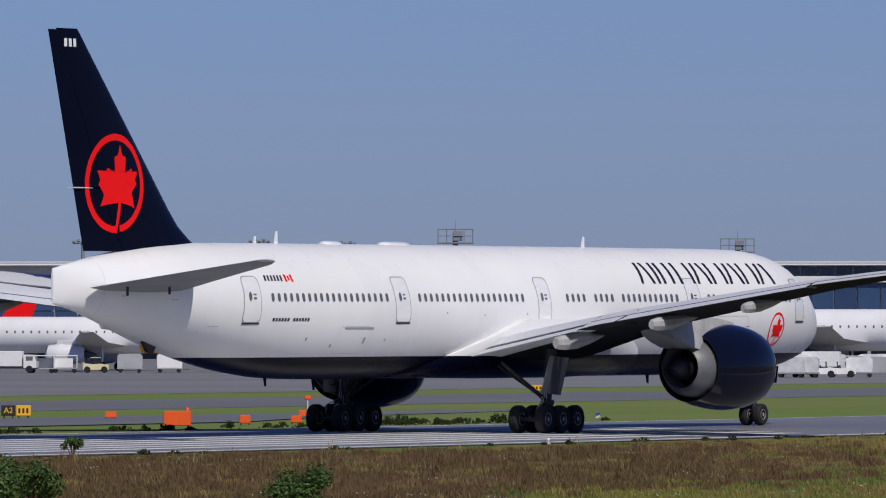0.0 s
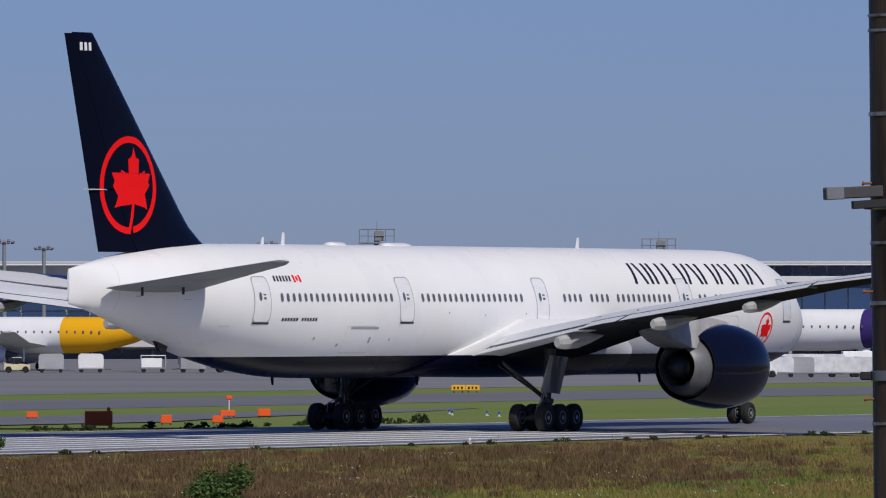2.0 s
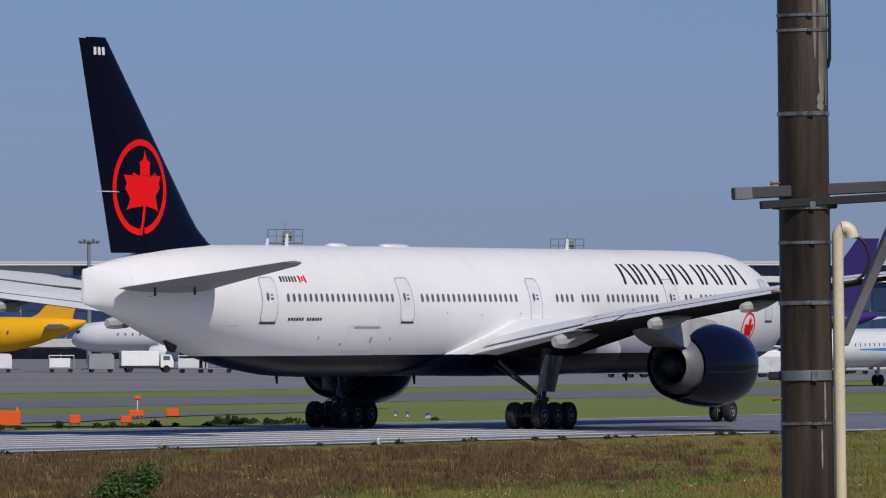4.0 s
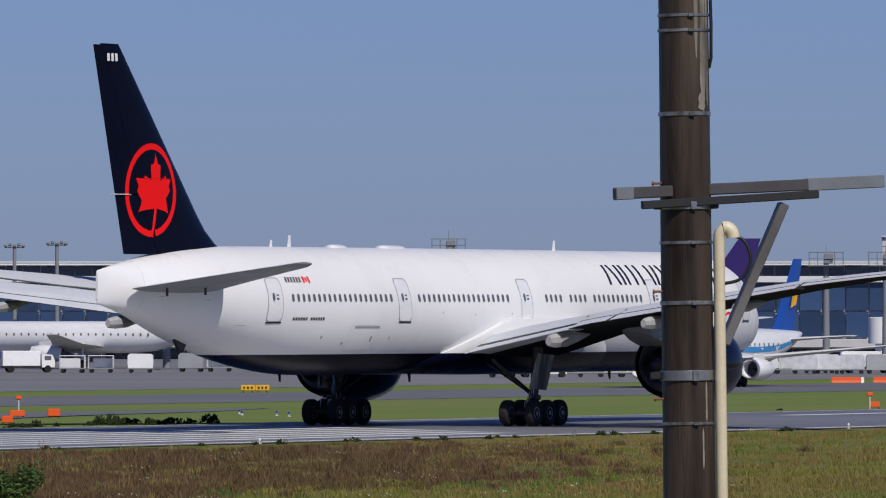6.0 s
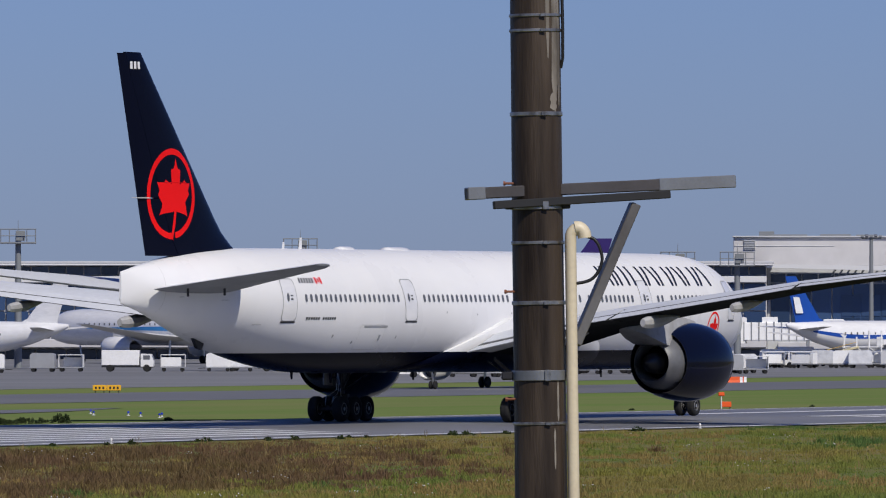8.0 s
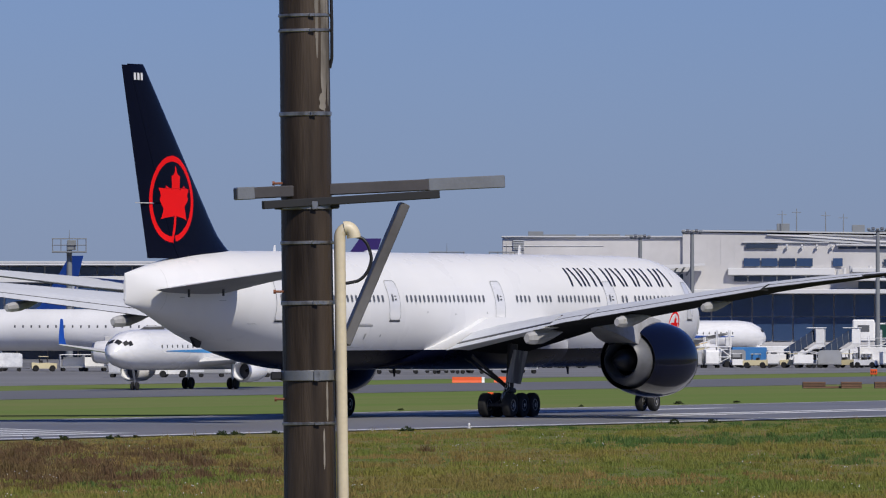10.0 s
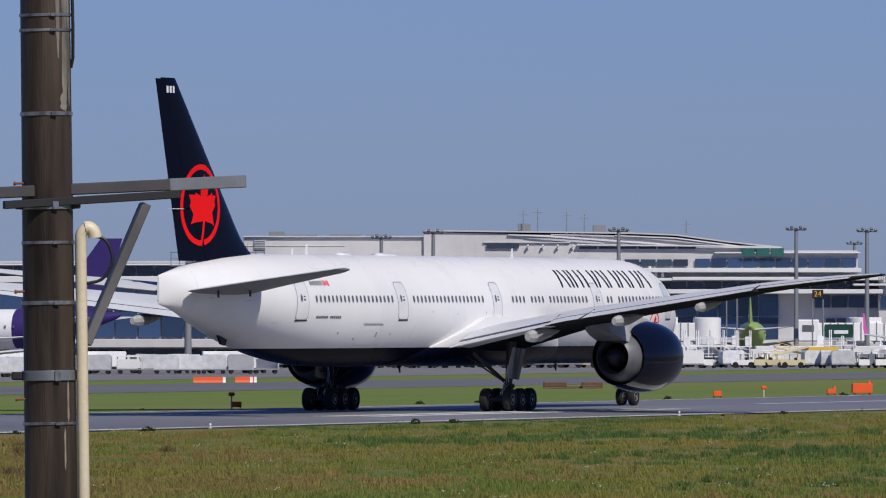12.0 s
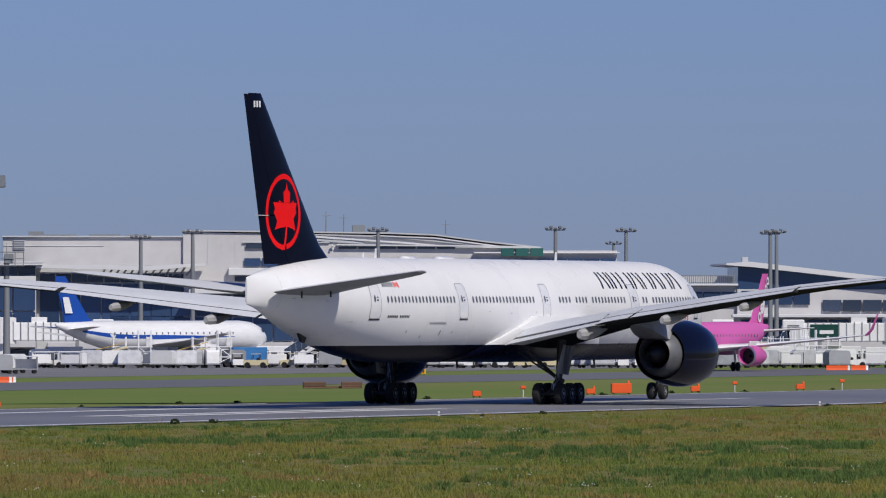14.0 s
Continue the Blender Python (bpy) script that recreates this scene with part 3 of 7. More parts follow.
def engine(side):
    y = side * 9.6
    zc = 3.03
    n = Shape()
    outer = [(6.55, 1.62), (6.9, 1.70), (7.6, 1.84), (8.6, 1.97), (9.6, 2.05), (10.5, 2.03), (11.25, 1.95), (11.75, 1.84), (12.03, 1.73), (12.12, 1.63), (12.05, 1.55), (11.8, 1.53), (11.0, 1.58), (10.2, 1.60)]
    n.lathe(outer, "X", 48, (0, y, zc))
    nac = part("engine", n, COWL_NAVY, airliner, "navy engine nacelle with a metal inlet lip", smooth=40)
    duct = Shape().lathe([(6.55, 1.62), (6.57, 1.585), (7.4, 1.62), (8.6, 1.5)], "X", 48, (0, y, zc))
    part("fan_nozzle", duct, DARK_METAL, nac, smooth=40)
    lip = Shape().lathe([(11.8, 1.835), (12.04, 1.735), (12.14, 1.63), (12.05, 1.545), (11.8, 1.525)], "X", 48, (0, y, zc))
    part("inlet_lip", lip, STEEL, nac, "bright metal inlet lip", smooth=60)
    core = Shape().lathe([(9.0, 1.52), (8.0, 1.53), (7.2, 1.50), (6.5, 1.38), (5.75, 1.02), (5.72, 0.96), (6.0, 0.86), (6.8, 0.88)], "X", 40, (0, y, zc))
    part("core_cowl", core, CORE_GREY, nac, "grey heat-stained core cowl", smooth=40)
    plug = Shape().lathe([(6.9, 0.60), (6.0, 0.58), (5.5, 0.44), (5.1, 0.24), (4.85, 0.05)], "X", 32, (0, y, zc), caps=True)
    part("exhaust_plug", plug, DARK_METAL, nac, smooth=60)
    back = Shape().lathe([(8.6, 1.60), (8.62, 0.9)], "X", 40, (0, y, zc))
    part("bypass_vanes", back, DARK_METAL, nac)
    hub = Shape().lathe([(11.1, 0.02), (10.9, 0.25), (10.5, 0.5), (10.2, 0.55)], "X", 24, (0, y, zc))
    part("spinner", hub, DARK_METAL, nac, smooth=60)
    blade = Shape()
    for k in range(22):
        a = k * math.tau / 22
        pts = []
        for r, w, tw in ((0.5, 0.35, 0.3), (1.05, 0.42, 0.8), (1.54, 0.45, 1.15)):
            for e in (-1, 1):
                b = a + e * w / 2 * math.sin(tw) / r
                pts.append((10.2 + e * w / 2 * math.cos(tw), y + r * math.cos(b), zc + r * math.sin(b)))
        blade.add(pts, [(0, 1, 3, 2), (2, 3, 5, 4)])
    part("fan_blades", blade, DARK_METAL, nac)
    py = Shape()
    rings = []
    for u, z0, z1, w in ((2.2, 4.80, 4.95, 0.22), (3.2, 4.55, 5.05, 0.62), (4.3, 4.25, 5.15, 0.84), (5.4, 3.98, 5.22, 0.90), (6.5, 3.84, 5.28, 0.80), (7.3, 4.2, 5.35, 0.64), (8.2, 4.6, 5.38, 0.50), (9.4, 4.85, 5.3, 0.34), (10.6, 4.98, 5.16, 0.16), (11.0, 5.02, 5.08, 0.05)):
        rings.append([(u, y - w, z0), (u, y + w, z0), (u, y + w * 0.9, (z0 + z1) / 2), (u, y + w * 0.7, z1), (u, y - w * 0.7, z1), (u, y - w * 0.9, (z0 + z1) / 2)])
    py.loft(rings)
    part("pylon", py, FAIRING_GREY, airliner, "pale grey engine pylon", smooth=45)
    for ang in (0.5, 1.1, 1.75):
        pts = [(u, y - math.cos(ang) * (r + 0.006), zc + math.sin(ang) * (r + 0.006)) for u, r in ((7.9, 1.5305), (7.6, 1.520), (7.2, 1.50), (6.9, 1.455), (6.5, 1.38))]
        part("cowl_seam", Shape().pipe(pts, 0.012, 5), SEAM, nac)
    latch = [(u, y + math.cos(-0.35) * (r + 0.004), zc + math.sin(-0.35) * (r + 0.004)) for u, r in ((7.6, 1.84), (8.6, 1.97), (9.6, 2.05), (10.5, 2.03))]
    part("cowl_seam", Shape().pipe(latch, 0.012, 5), SEAM, nac)
    st = Shape().box((10.6, y - side * 1.72, 4.25), (1.3, 0.05, 0.5), 0.02, Matrix.Rotation(side * radians(36), 3, "X"))
    part("nacelle_chine", st, NAVY_PAINT, nac)


for side in (-1, 1):
    engine(side)

# -- wheels and legs --
WHEELS = []


def wheel(u, y, r, w, parent):
    """A tyre with its rim, turning on y."""
    t = Shape()
    k = w / 2
    t.lathe([(-k * 0.72, r * 0.50), (-k * 0.95, r * 0.62), (-k, r * 0.78), (-k * 0.86, r * 0.93), (-k * 0.55, r * 0.99), (-k * 0.3, r), (0, r * 0.985), (k * 0.3, r), (k * 0.55, r * 0.99), (k * 0.86, r * 0.93), (k, r * 0.78), (k * 0.95, r * 0.62), (k * 0.72, r * 0.50)], "Y", 32)
    o = part("wheel", t, RUBBER, parent, "black rubber tyre on a dark rim", smooth=50)
    rim = Shape().lathe([(-k * 0.74, r * 0.52), (-k * 0.80, r * 0.47), (-k * 0.45, r * 0.40), (-k * 0.40, r * 0.22), (-k * 0.85, r * 0.20), (-k * 0.85, 0.01), (k * 0.85, 0.01), (k * 0.85, r * 0.20), (k * 0.40, r * 0.22), (k * 0.45, r * 0.40), (k * 0.80, r * 0.47), (k * 0.74, r * 0.52)], "Y", 24)
    hub = part("rim", rim, RIM, o, "dark grey wheel rim", smooth=30)
    for e in (-1, 1):
        edge = Shape().lathe([(e * k * 0.78, r * 0.475), (e * k * 0.84, r * 0.47), (e * k * 0.84, r * 0.425), (e * k * 0.70, r * 0.42)], "Y", 28)
        edge.lathe([(e * k * 0.86, 0.01), (e * k * 0.90, r * 0.10), (e * k * 0.86, r * 0.17)], "Y", 16)
        part("rim_flange", edge, RIM_EDGE, hub, "worn bright rim flange", smooth=40)
    bolts = Shape()
    for j in range(8):
        a = j * math.tau / 8
        for e in (-1, 1):
            bolts.tube((r * 0.30 * math.cos(a), e * k * 0.38, r * 0.30 * math.sin(a)), (r * 0.30 * math.cos(a), e * k * 0.55, r * 0.30 * math.sin(a)), r * 0.055, n=6)
    tagged(part("wheel_bolts", bolts, DARK_METAL, o), kind="stuff")
    WHEELS.append((o, u, y, r))
    return o


GEAR_AT = 0.26


def main_gear(side):
    y = side * 5.49
    g0 = GEAR_AT
    g = Shape()
    g.tube((g0, y, 1.25), (g0, y + side * 0.22, 3.9), 0.20, 0.27, 16)
    g.tube((g0, y, 0.72), (g0, y, 1.3), 0.13, 0.13, 14)
    g.lathe([(1.16, 0.15), (1.18, 0.27), (1.34, 0.27), (1.40, 0.20)], "Z", 16, (g0, y, 0), caps=True)
    leg = part("main_gear_leg", g, GEAR, airliner, "oleo leg of the main landing gear", smooth=40)
    b = Shape().box((g0, y, 0.68), (3.1, 0.30, 0.34), 0.08)
    b.box((g0, y, 0.92), (0.7, 0.42, 0.30), 0.08)
    part("truck_beam", b, DARK_METAL, leg)
    for u in (-1.42, 0.0, 1.38):
        part("axle", Shape().tube((g0 + u, y - 0.62, 0.64), (g0 + u, y + 0.62, 0.64), 0.11, n=12), GEAR, leg)
        rod = Shape().tube((g0 + u, y - 0.28, 0.42), (g0 + u + 0.4, y - 0.28, 0.50), 0.05, n=8)
        part("brake_rod", rod, STEEL, leg)
    for a0, a1, r in (((g0, y, 1.55), (g0 - 2.3, y - side * 1.1, 3.3), 0.06), ((g0, y, 1.6), (g0 + 2.2, y, 3.5), 0.08), ((g0, y, 1.5), (g0, y - side * 2.6, 3.1), 0.05), ((g0 - 0.1, y, 1.45), (g0 - 1.5, y - side * 1.5, 3.2), 0.05)):
        part("brace", Shape().tube(a0, a1, r, n=10), GEAR, leg)
    sc = Shape()
    for e in (-0.13, 0.13):
        sc.tube((g0 - 0.22, y + e, 1.30), (g0 - 0.62, y + e, 1.02), 0.045, n=8)
        sc.tube((g0 - 0.62, y + e, 1.02), (g0 - 0.20, y + e, 0.80), 0.045, n=8)
    sc.tube((g0 - 0.62, y - 0.2, 1.02), (g0 - 0.62, y + 0.2, 1.02), 0.06, n=8)
    part("torque_link", sc, STEEL, leg, "bright metal torque link")
    for k in range(5):
        q = side * (0.12 * k - 0.22)
        ln = Shape().pipe([(g0 - 0.5 - 0.2 * k, y + q, 0.82), (g0 - 0.55 - 0.16 * k, y + q, 1.16 + 0.03 * k), (g0 - 0.40, y + q * 0.8, 1.30 + 0.05 * k), (g0 - 0.26, y + q * 0.5, 1.62), (g0 - 0.22, y + side * 0.1, 2.6)], 0.022, 6)
        part("hydraulic_line", ln, DARK_METAL if k % 2 else STEEL, leg)
    vb = Shape().box((g0 - 0.15, y + side * 0.22, 1.42), (0.5, 0.3, 0.26), 0.04)
    vb.box((g0 + 0.2, y - side * 0.2, 1.30), (0.32, 0.26, 0.22), 0.04)
    part("valve_block", vb, GEAR, leg)
    d = Shape()
    outline = [(-1.25, 1.88), (0.60, 1.76), (1.00, 3.5), (-0.75, 3.6)]
    d.slab(outline, 0.06, lambda a, c, h: Vector((g0 + a, y + side * (0.34 + h + (c - 1.7) * 0.14), c)))
    door = part("gear_door", d, DOOR_GREY, leg, "grey main gear door with worn paint", smooth=0)
    part("door_hinge", Shape().tube((g0 - 0.6, y + side * 0.36, 2.2), (g0 - 0.1, y + side * 0.1, 2.3), 0.04, n=8), GEAR, door)
    for u in (-1.42, 0.0, 1.38):
        for e in (-0.70, 0.70):
            wheel(g0 + u, y + e, 0.65, 0.50, airliner)


DOOR_GREY = surface("worn_gear_door", (0.075, 0.075, 0.08), 0.5, second=(0.36, 0.35, 0.34), scale=1.4, amount=0.8, fine=6, stretch=(1.6, 1, 0.4), spec=0.2)
for side in (-1, 1):
    main_gear(side)
g = Shape().tube((30.8, 0, 0.55), (31.1, 0, 3.2), 0.12, 0.17, 14)
nose_leg = part("nose_gear_leg", g, GEAR, airliner)
part("axle", Shape().tube((30.8, -0.42, 0.54), (30.8, 0.42, 0.54), 0.07, n=10), GEAR, nose_leg)
part("drag_strut", Shape().tube((30.9, 0, 1.4), (32.8, 0, 3.1), 0.07, n=10), GEAR, nose_leg)
for y in (-0.55, 0.55):
    d = Shape()
    d.slab([(30.1, 2.1), (32.2, 2.1), (32.4, 2.95), (30.0, 2.85)], 0.05, lambda a, c, h, yy=y: Vector((a, yy + h, c)))
    part("nose_gear_door", d, NAVY_PAINT, nose_leg, smooth=0)
lights = Shape().lathe([(-0.02, 0.11), (0.08, 0.10), (0.09, 0.01)], "X", 12, (31.1, 0.2, 1.9))
part("taxi_light", lights, GEAR, nose_leg)
for y in (-0.38, 0.38):
    wheel(30.8, y, 0.545, 0.42, airliner)

# -- doors, windows, markings on both sides --
DOORS = [(-22.05, 5.20, 1.30), (-8.87, 5.20, 1.30), (4.35, 5.20, 1.18), (19.1, 5.20, 1.30), (30.6, 5.20, 1.22)]
ROWS = [(-20.40, 20), (-7.30, 19), (6.60, 4), (9.35, 4), (12.05, 11), (20.6, 2), (22.3, 14)]
for side in (-1, 1):
    for u, z, w in DOORS:
        h = 2.04
        seal = outlined(round_rect(u - w / 2 - 0.035, u + w / 2 + 0.035, z - 0.035, z + h + 0.035, 0.24), 0.045, lambda a, b, sd=side: skin(a, b, sd, 0.012))
        d = part("door", painted([round_rect(u - w / 2, u + w / 2, z, z + h, 0.22)], lambda a, b, sd=side: skin(a, b, sd, 0.008), 16, 4), WHITE, airliner, "white cabin door", smooth=60)
        part("door_outline", seal, OUTLINE, d, smooth=60)
        part("door_sill", painted([[(u - w / 2, z - 0.10), (u + w / 2, z - 0.10), (u + w / 2, z - 0.02), (u - w / 2, z - 0.02)]], lambda a, b, sd=side: skin(a, b, sd, 0.02), 2, 4), LETTER, d, smooth=60)
        part("door_window", painted([round_rect(u - 0.30, u - 0.08, z + 0.95, z + 1.35, 0.08)], lambda a, b, sd=side: skin(a, b, sd, 0.022), 4, 2), WINDOW, d, smooth=60)
        hd = painted([[(u + 0.05, z + 1.02), (u + 0.28, z + 1.02), (u + 0.28, z + 1.10), (u + 0.05, z + 1.10)], [(u + 0.05, z + 1.22), (u + 0.28, z + 1.22), (u + 0.28, z + 1.27), (u + 0.05, z + 1.27)]], lambda a, b, sd=side: skin(a, b, sd, 0.02), 8, 2)
        part("door_handle", hd, SEAM, d, smooth=60)
    first = None
    for u0, count in ROWS:
        for k in range(count):
            u = u0 + 0.533 * k
            if -11 < u < 24 and first is not None:
                again(first, Matrix.Translation((u, 0, 0)), airliner)
                continue
            mid = u if not -11 < u < 24 else 0.0
            s = Shape()
            s.add([skin(mid + a, 6.31 + b, side, 0.014) - Vector((mid, 0, 0)) for a, b in round_rect(-0.12, 0.12, -0.195, 0.195, 0.11)], [tuple(range(24))])
            pw = part("cabin_window", s, WINDOW, airliner, "small oval cabin window", smooth=0)
            pw.location = (u, 0, 0)
            if mid == 0.0:
                first = pw
    # the large title in plain strokes, no lettering
    u = 14.25
    for k, wd in enumerate((1.48, 0.5, 1.2, None, 1.56, 1.55, 1.5, 1.55, 1.46, 1.55)):
        if wd is None:
            u += 0.35
            continue
        strokes = []
        for q in ((0.0, 1.0) if wd > 1 else (0.5,)):
            x0 = u + q * (wd - 0.30) + 0.06
            lean = (0.34 if q == 0.0 and k in (0, 5, 7, 9) else (-0.34 if q == 1.0 and k in (0, 5, 7, 9) else 0.0))
            strokes.append([(x0, 7.0), (x0 + 0.24, 7.0), (x0 + 0.24 + lean, 8.0), (x0 + lean, 8.0)])
        for one in strokes:
            part("title_stroke", painted([one], lambda a, b, sd=side: skin(a, b, sd, 0.016), 12, 2), LETTER, airliner, "plain dark stroke", smooth=60)
        u += wd + 0.14
    for k in range(6):
        u0 = -20.75 + 0.28 * k
        part("registration_bar", painted([[(u0, 7.05), (u0 + 0.15, 7.05), (u0 + 0.19, 7.30), (u0 + 0.04, 7.30)]], lambda a, b, sd=side: skin(a, b, sd, 0.014), 3, 1), LETTER, airliner, "plain dark bar", smooth=60)
    for nm, a0, a1, mt in (("flag_side", -18.95, -18.78, RED_PAINT), ("flag_side", -18.42, -18.25, RED_PAINT), ("flag_middle", -18.68, -18.52, RED_PAINT)):
        part(nm, painted([[(a0, 7.02 if nm == "flag_side" else 7.08), (a1, 7.02 if nm == "flag_side" else 7.08), (a1, 7.34 if nm == "flag_side" else 7.28), (a0, 7.34 if nm == "flag_side" else 7.28)]], lambda a, b, sd=side: skin(a, b, sd, 0.014), 3, 1), mt, airliner, "small red flag patch", smooth=60)
    for k in range(13):
        u0 = -20.4 + 0.245 * k
        if k == 6:
            continue
        part("type_bar", painted([[(u0, 5.24), (u0 + 0.17, 5.24), (u0 + 0.20, 5.38), (u0 + 0.03, 5.38)]], lambda a, b, sd=side: skin(a, b, sd, 0.014), 3, 1), LETTER, airliner, "plain dark bar", smooth=60)
    roundel(27.75, 4.78, 0.80, 0.84, lambda a, b, sd=side: skin(a, b, sd, 0.014), airliner, 30)
    hatch = painted([round_rect(-14.0, -11.4, 4.86, 4.95, 0.03), round_rect(-12.1, -11.9, 4.2, 4.5, 0.04)], lambda a, b, sd=side: skin(a, b, sd, 0.01), 16, 2)
    part("cargo_hatch_latch", hatch, OUTLINE, airliner, smooth=60)
    win = painted([[(32.7, 6.55), (34.2, 6.28), (34.3, 6.75), (32.9, 7.25)]], lambda a, b, sd=side: skin(a, b, sd, 0.012), 8, 5)
    part("cockpit_window", win, WINDOW, airliner, smooth=60)
nose_pts = [(34.35, 6.32), (34.72, 6.15), (34.67, 6.5), (34.4, 6.8)]
part("cockpit_window", painted([nose_pts], lambda a, b: skin(a, b, -1, 0.012), 6, 3), WINDOW, airliner)
part("cockpit_window", painted([nose_pts], lambda a, b: skin(a, b, 1, 0.012), 6, 3), WINDOW, airliner)


for side in (-1, 1):
    for u0, z0, w, h in ((-27.6, 6.2, 0.5, 0.02), (-24.8, 5.0, 0.7, 0.02), (-17.2, 4.35, 0.16, 0.16), (-14.9, 4.05, 0.2, 0.14), (-10.2, 4.3, 0.14, 0.14), (-4.9, 5.55, 0.10, 0.10), (-1.4, 5.45, 0.12, 0.08), (2.6, 5.5, 0.10, 0.10), (22.6, 4.2, 0.24, 0.3), (24.4, 4.9, 0.4, 0.05), (17.6, 7.95, 0.12, 0.05), (-30.4, 6.35, 0.3, 0.03)):
        part("access_panel", painted([round_rect(u0, u0 + w, z0, z0 + h, min(w, h) * 0.3)], lambda a, b, sd=side: skin(a, b, sd, 0.009), 4, 2), OUTLINE, airliner, smooth=60)
    for q in (round_rect(21.2, 24.6, 3.75, 5.45, 0.2), round_rect(-14.4, -11.6, 3.75, 5.0, 0.2)):
        part("cargo_door_outline", outlined(q, 0.022, lambda a, b, sd=side: skin(a, b, sd, 0.009)), LIGHT_GREY, airliner, smooth=60)
    part("tail_cone_joint", painted([[(-31.35, 5.6), (-31.32, 5.6), (-31.32, 8.15), (-31.35, 8.15)]], lambda a, b, sd=side: skin(a, b, sd, 0.006), 14, 1), LIGHT_GREY, airliner, smooth=60)


def blade_aerial(u, h, c, below=False):
    z = spline(BOTTOM, u) if below else spline(TOP, u)
    sgn = -1 if below else 1
    s = Shape()
    s.slab([(0, -0.05), (c, -0.05), (c * 0.45, h), (c * 0.05, h)], 0.06, lambda a, b, d: Vector((u - a * 0.7, d - 0.03, z + sgn * b)))
    part("aerial", s, WHITE if not below else NAVY_PAINT, airliner, smooth=0)


for u, h, c in ((-16.9, 0.32, 0.3), (-15.0, 0.55, 0.4), (13.6, 0.5, 0.4)):
    blade_aerial(u, h, c)
for u, h, c in ((-16.0, 0.35, 0.3), (-11.7, 0.5, 0.35), (-2.4, 0.4, 0.35), (20.0, 0.4, 0.35)):
    blade_aerial(u, h, c, True)
for u, ln in ((-10.3, 1.7), (-4.6, 3.0)):
    dome = Shape()
    rings = []
    z = spline(TOP, u) - 0.12
    for k in range(9):
        q = -1 + k / 4
        r = math.sqrt(max(0.0, 1 - q ** 4)) + 0.02
        rings.append([(u + q * ln / 2, 0.42 * r * math.cos(j * math.pi / 8), z + 0.26 * (r ** 0.6) * math.sin(j * math.pi / 8)) for j in range(9)])
    dome.loft(rings)
    part("antenna_dome", dome, WHITE, airliner, "low white antenna dome", smooth=50)
skid = Shape()
skid.slab([(-26.9, 4.5), (-25.6, 4.2), (-25.9, 3.78), (-26.35, 3.86)], 0.16, lambda a, b, d: Vector((a, d - 0.11, b)))
part("tail_skid", skid, DARK_METAL, airliner, smooth=0)


# ---- the pole close to the camera ----
POLE_WOOD = surface("weathered_pole", (0.016, 0.011, 0.008), 0.42, second=(0.088, 0.066, 0.049), scale=3.0, amount=0.85, spec=0.25, fine=40, bump=0.25, stretch=(1.6, 1.6, 0.14))
GALV = surface("galvanised_steel", (0.30, 0.31, 0.32), 0.42, metal=0.7, second=(0.14, 0.14, 0.15), scale=5.0, fine=60)
BAND = surface("dull_steel_band", (0.42, 0.41, 0.40), 0.30, metal=0.8, second=(0.14, 0.13, 0.12), scale=14.0, amount=0.9, fine=60)
BRACE = surface("weathered_brace_steel", (0.15, 0.145, 0.145), 0.5, metal=0.3, second=(0.07, 0.065, 0.065), scale=2.5, amount=0.8, fine=30)
RUST = surface("rusty_bolt", (0.20, 0.065, 0.03), 0.7, second=(0.10, 0.04, 0.02), scale=20)
CREAM = surface("cream_plastic", (0.66, 0.58, 0.42), 0.5, second=(0.48, 0.40, 0.28), scale=4.0, fine=30)
CABLE = surface("black_cable", (0.012, 0.012, 0.014), 0.5)
GREY_BAR = surface("dull_grey_arm", (0.085, 0.078, 0.078), 0.45, metal=0.3, second=(0.035, 0.032, 0.034), scale=2.0, amount=0.6, fine=30)


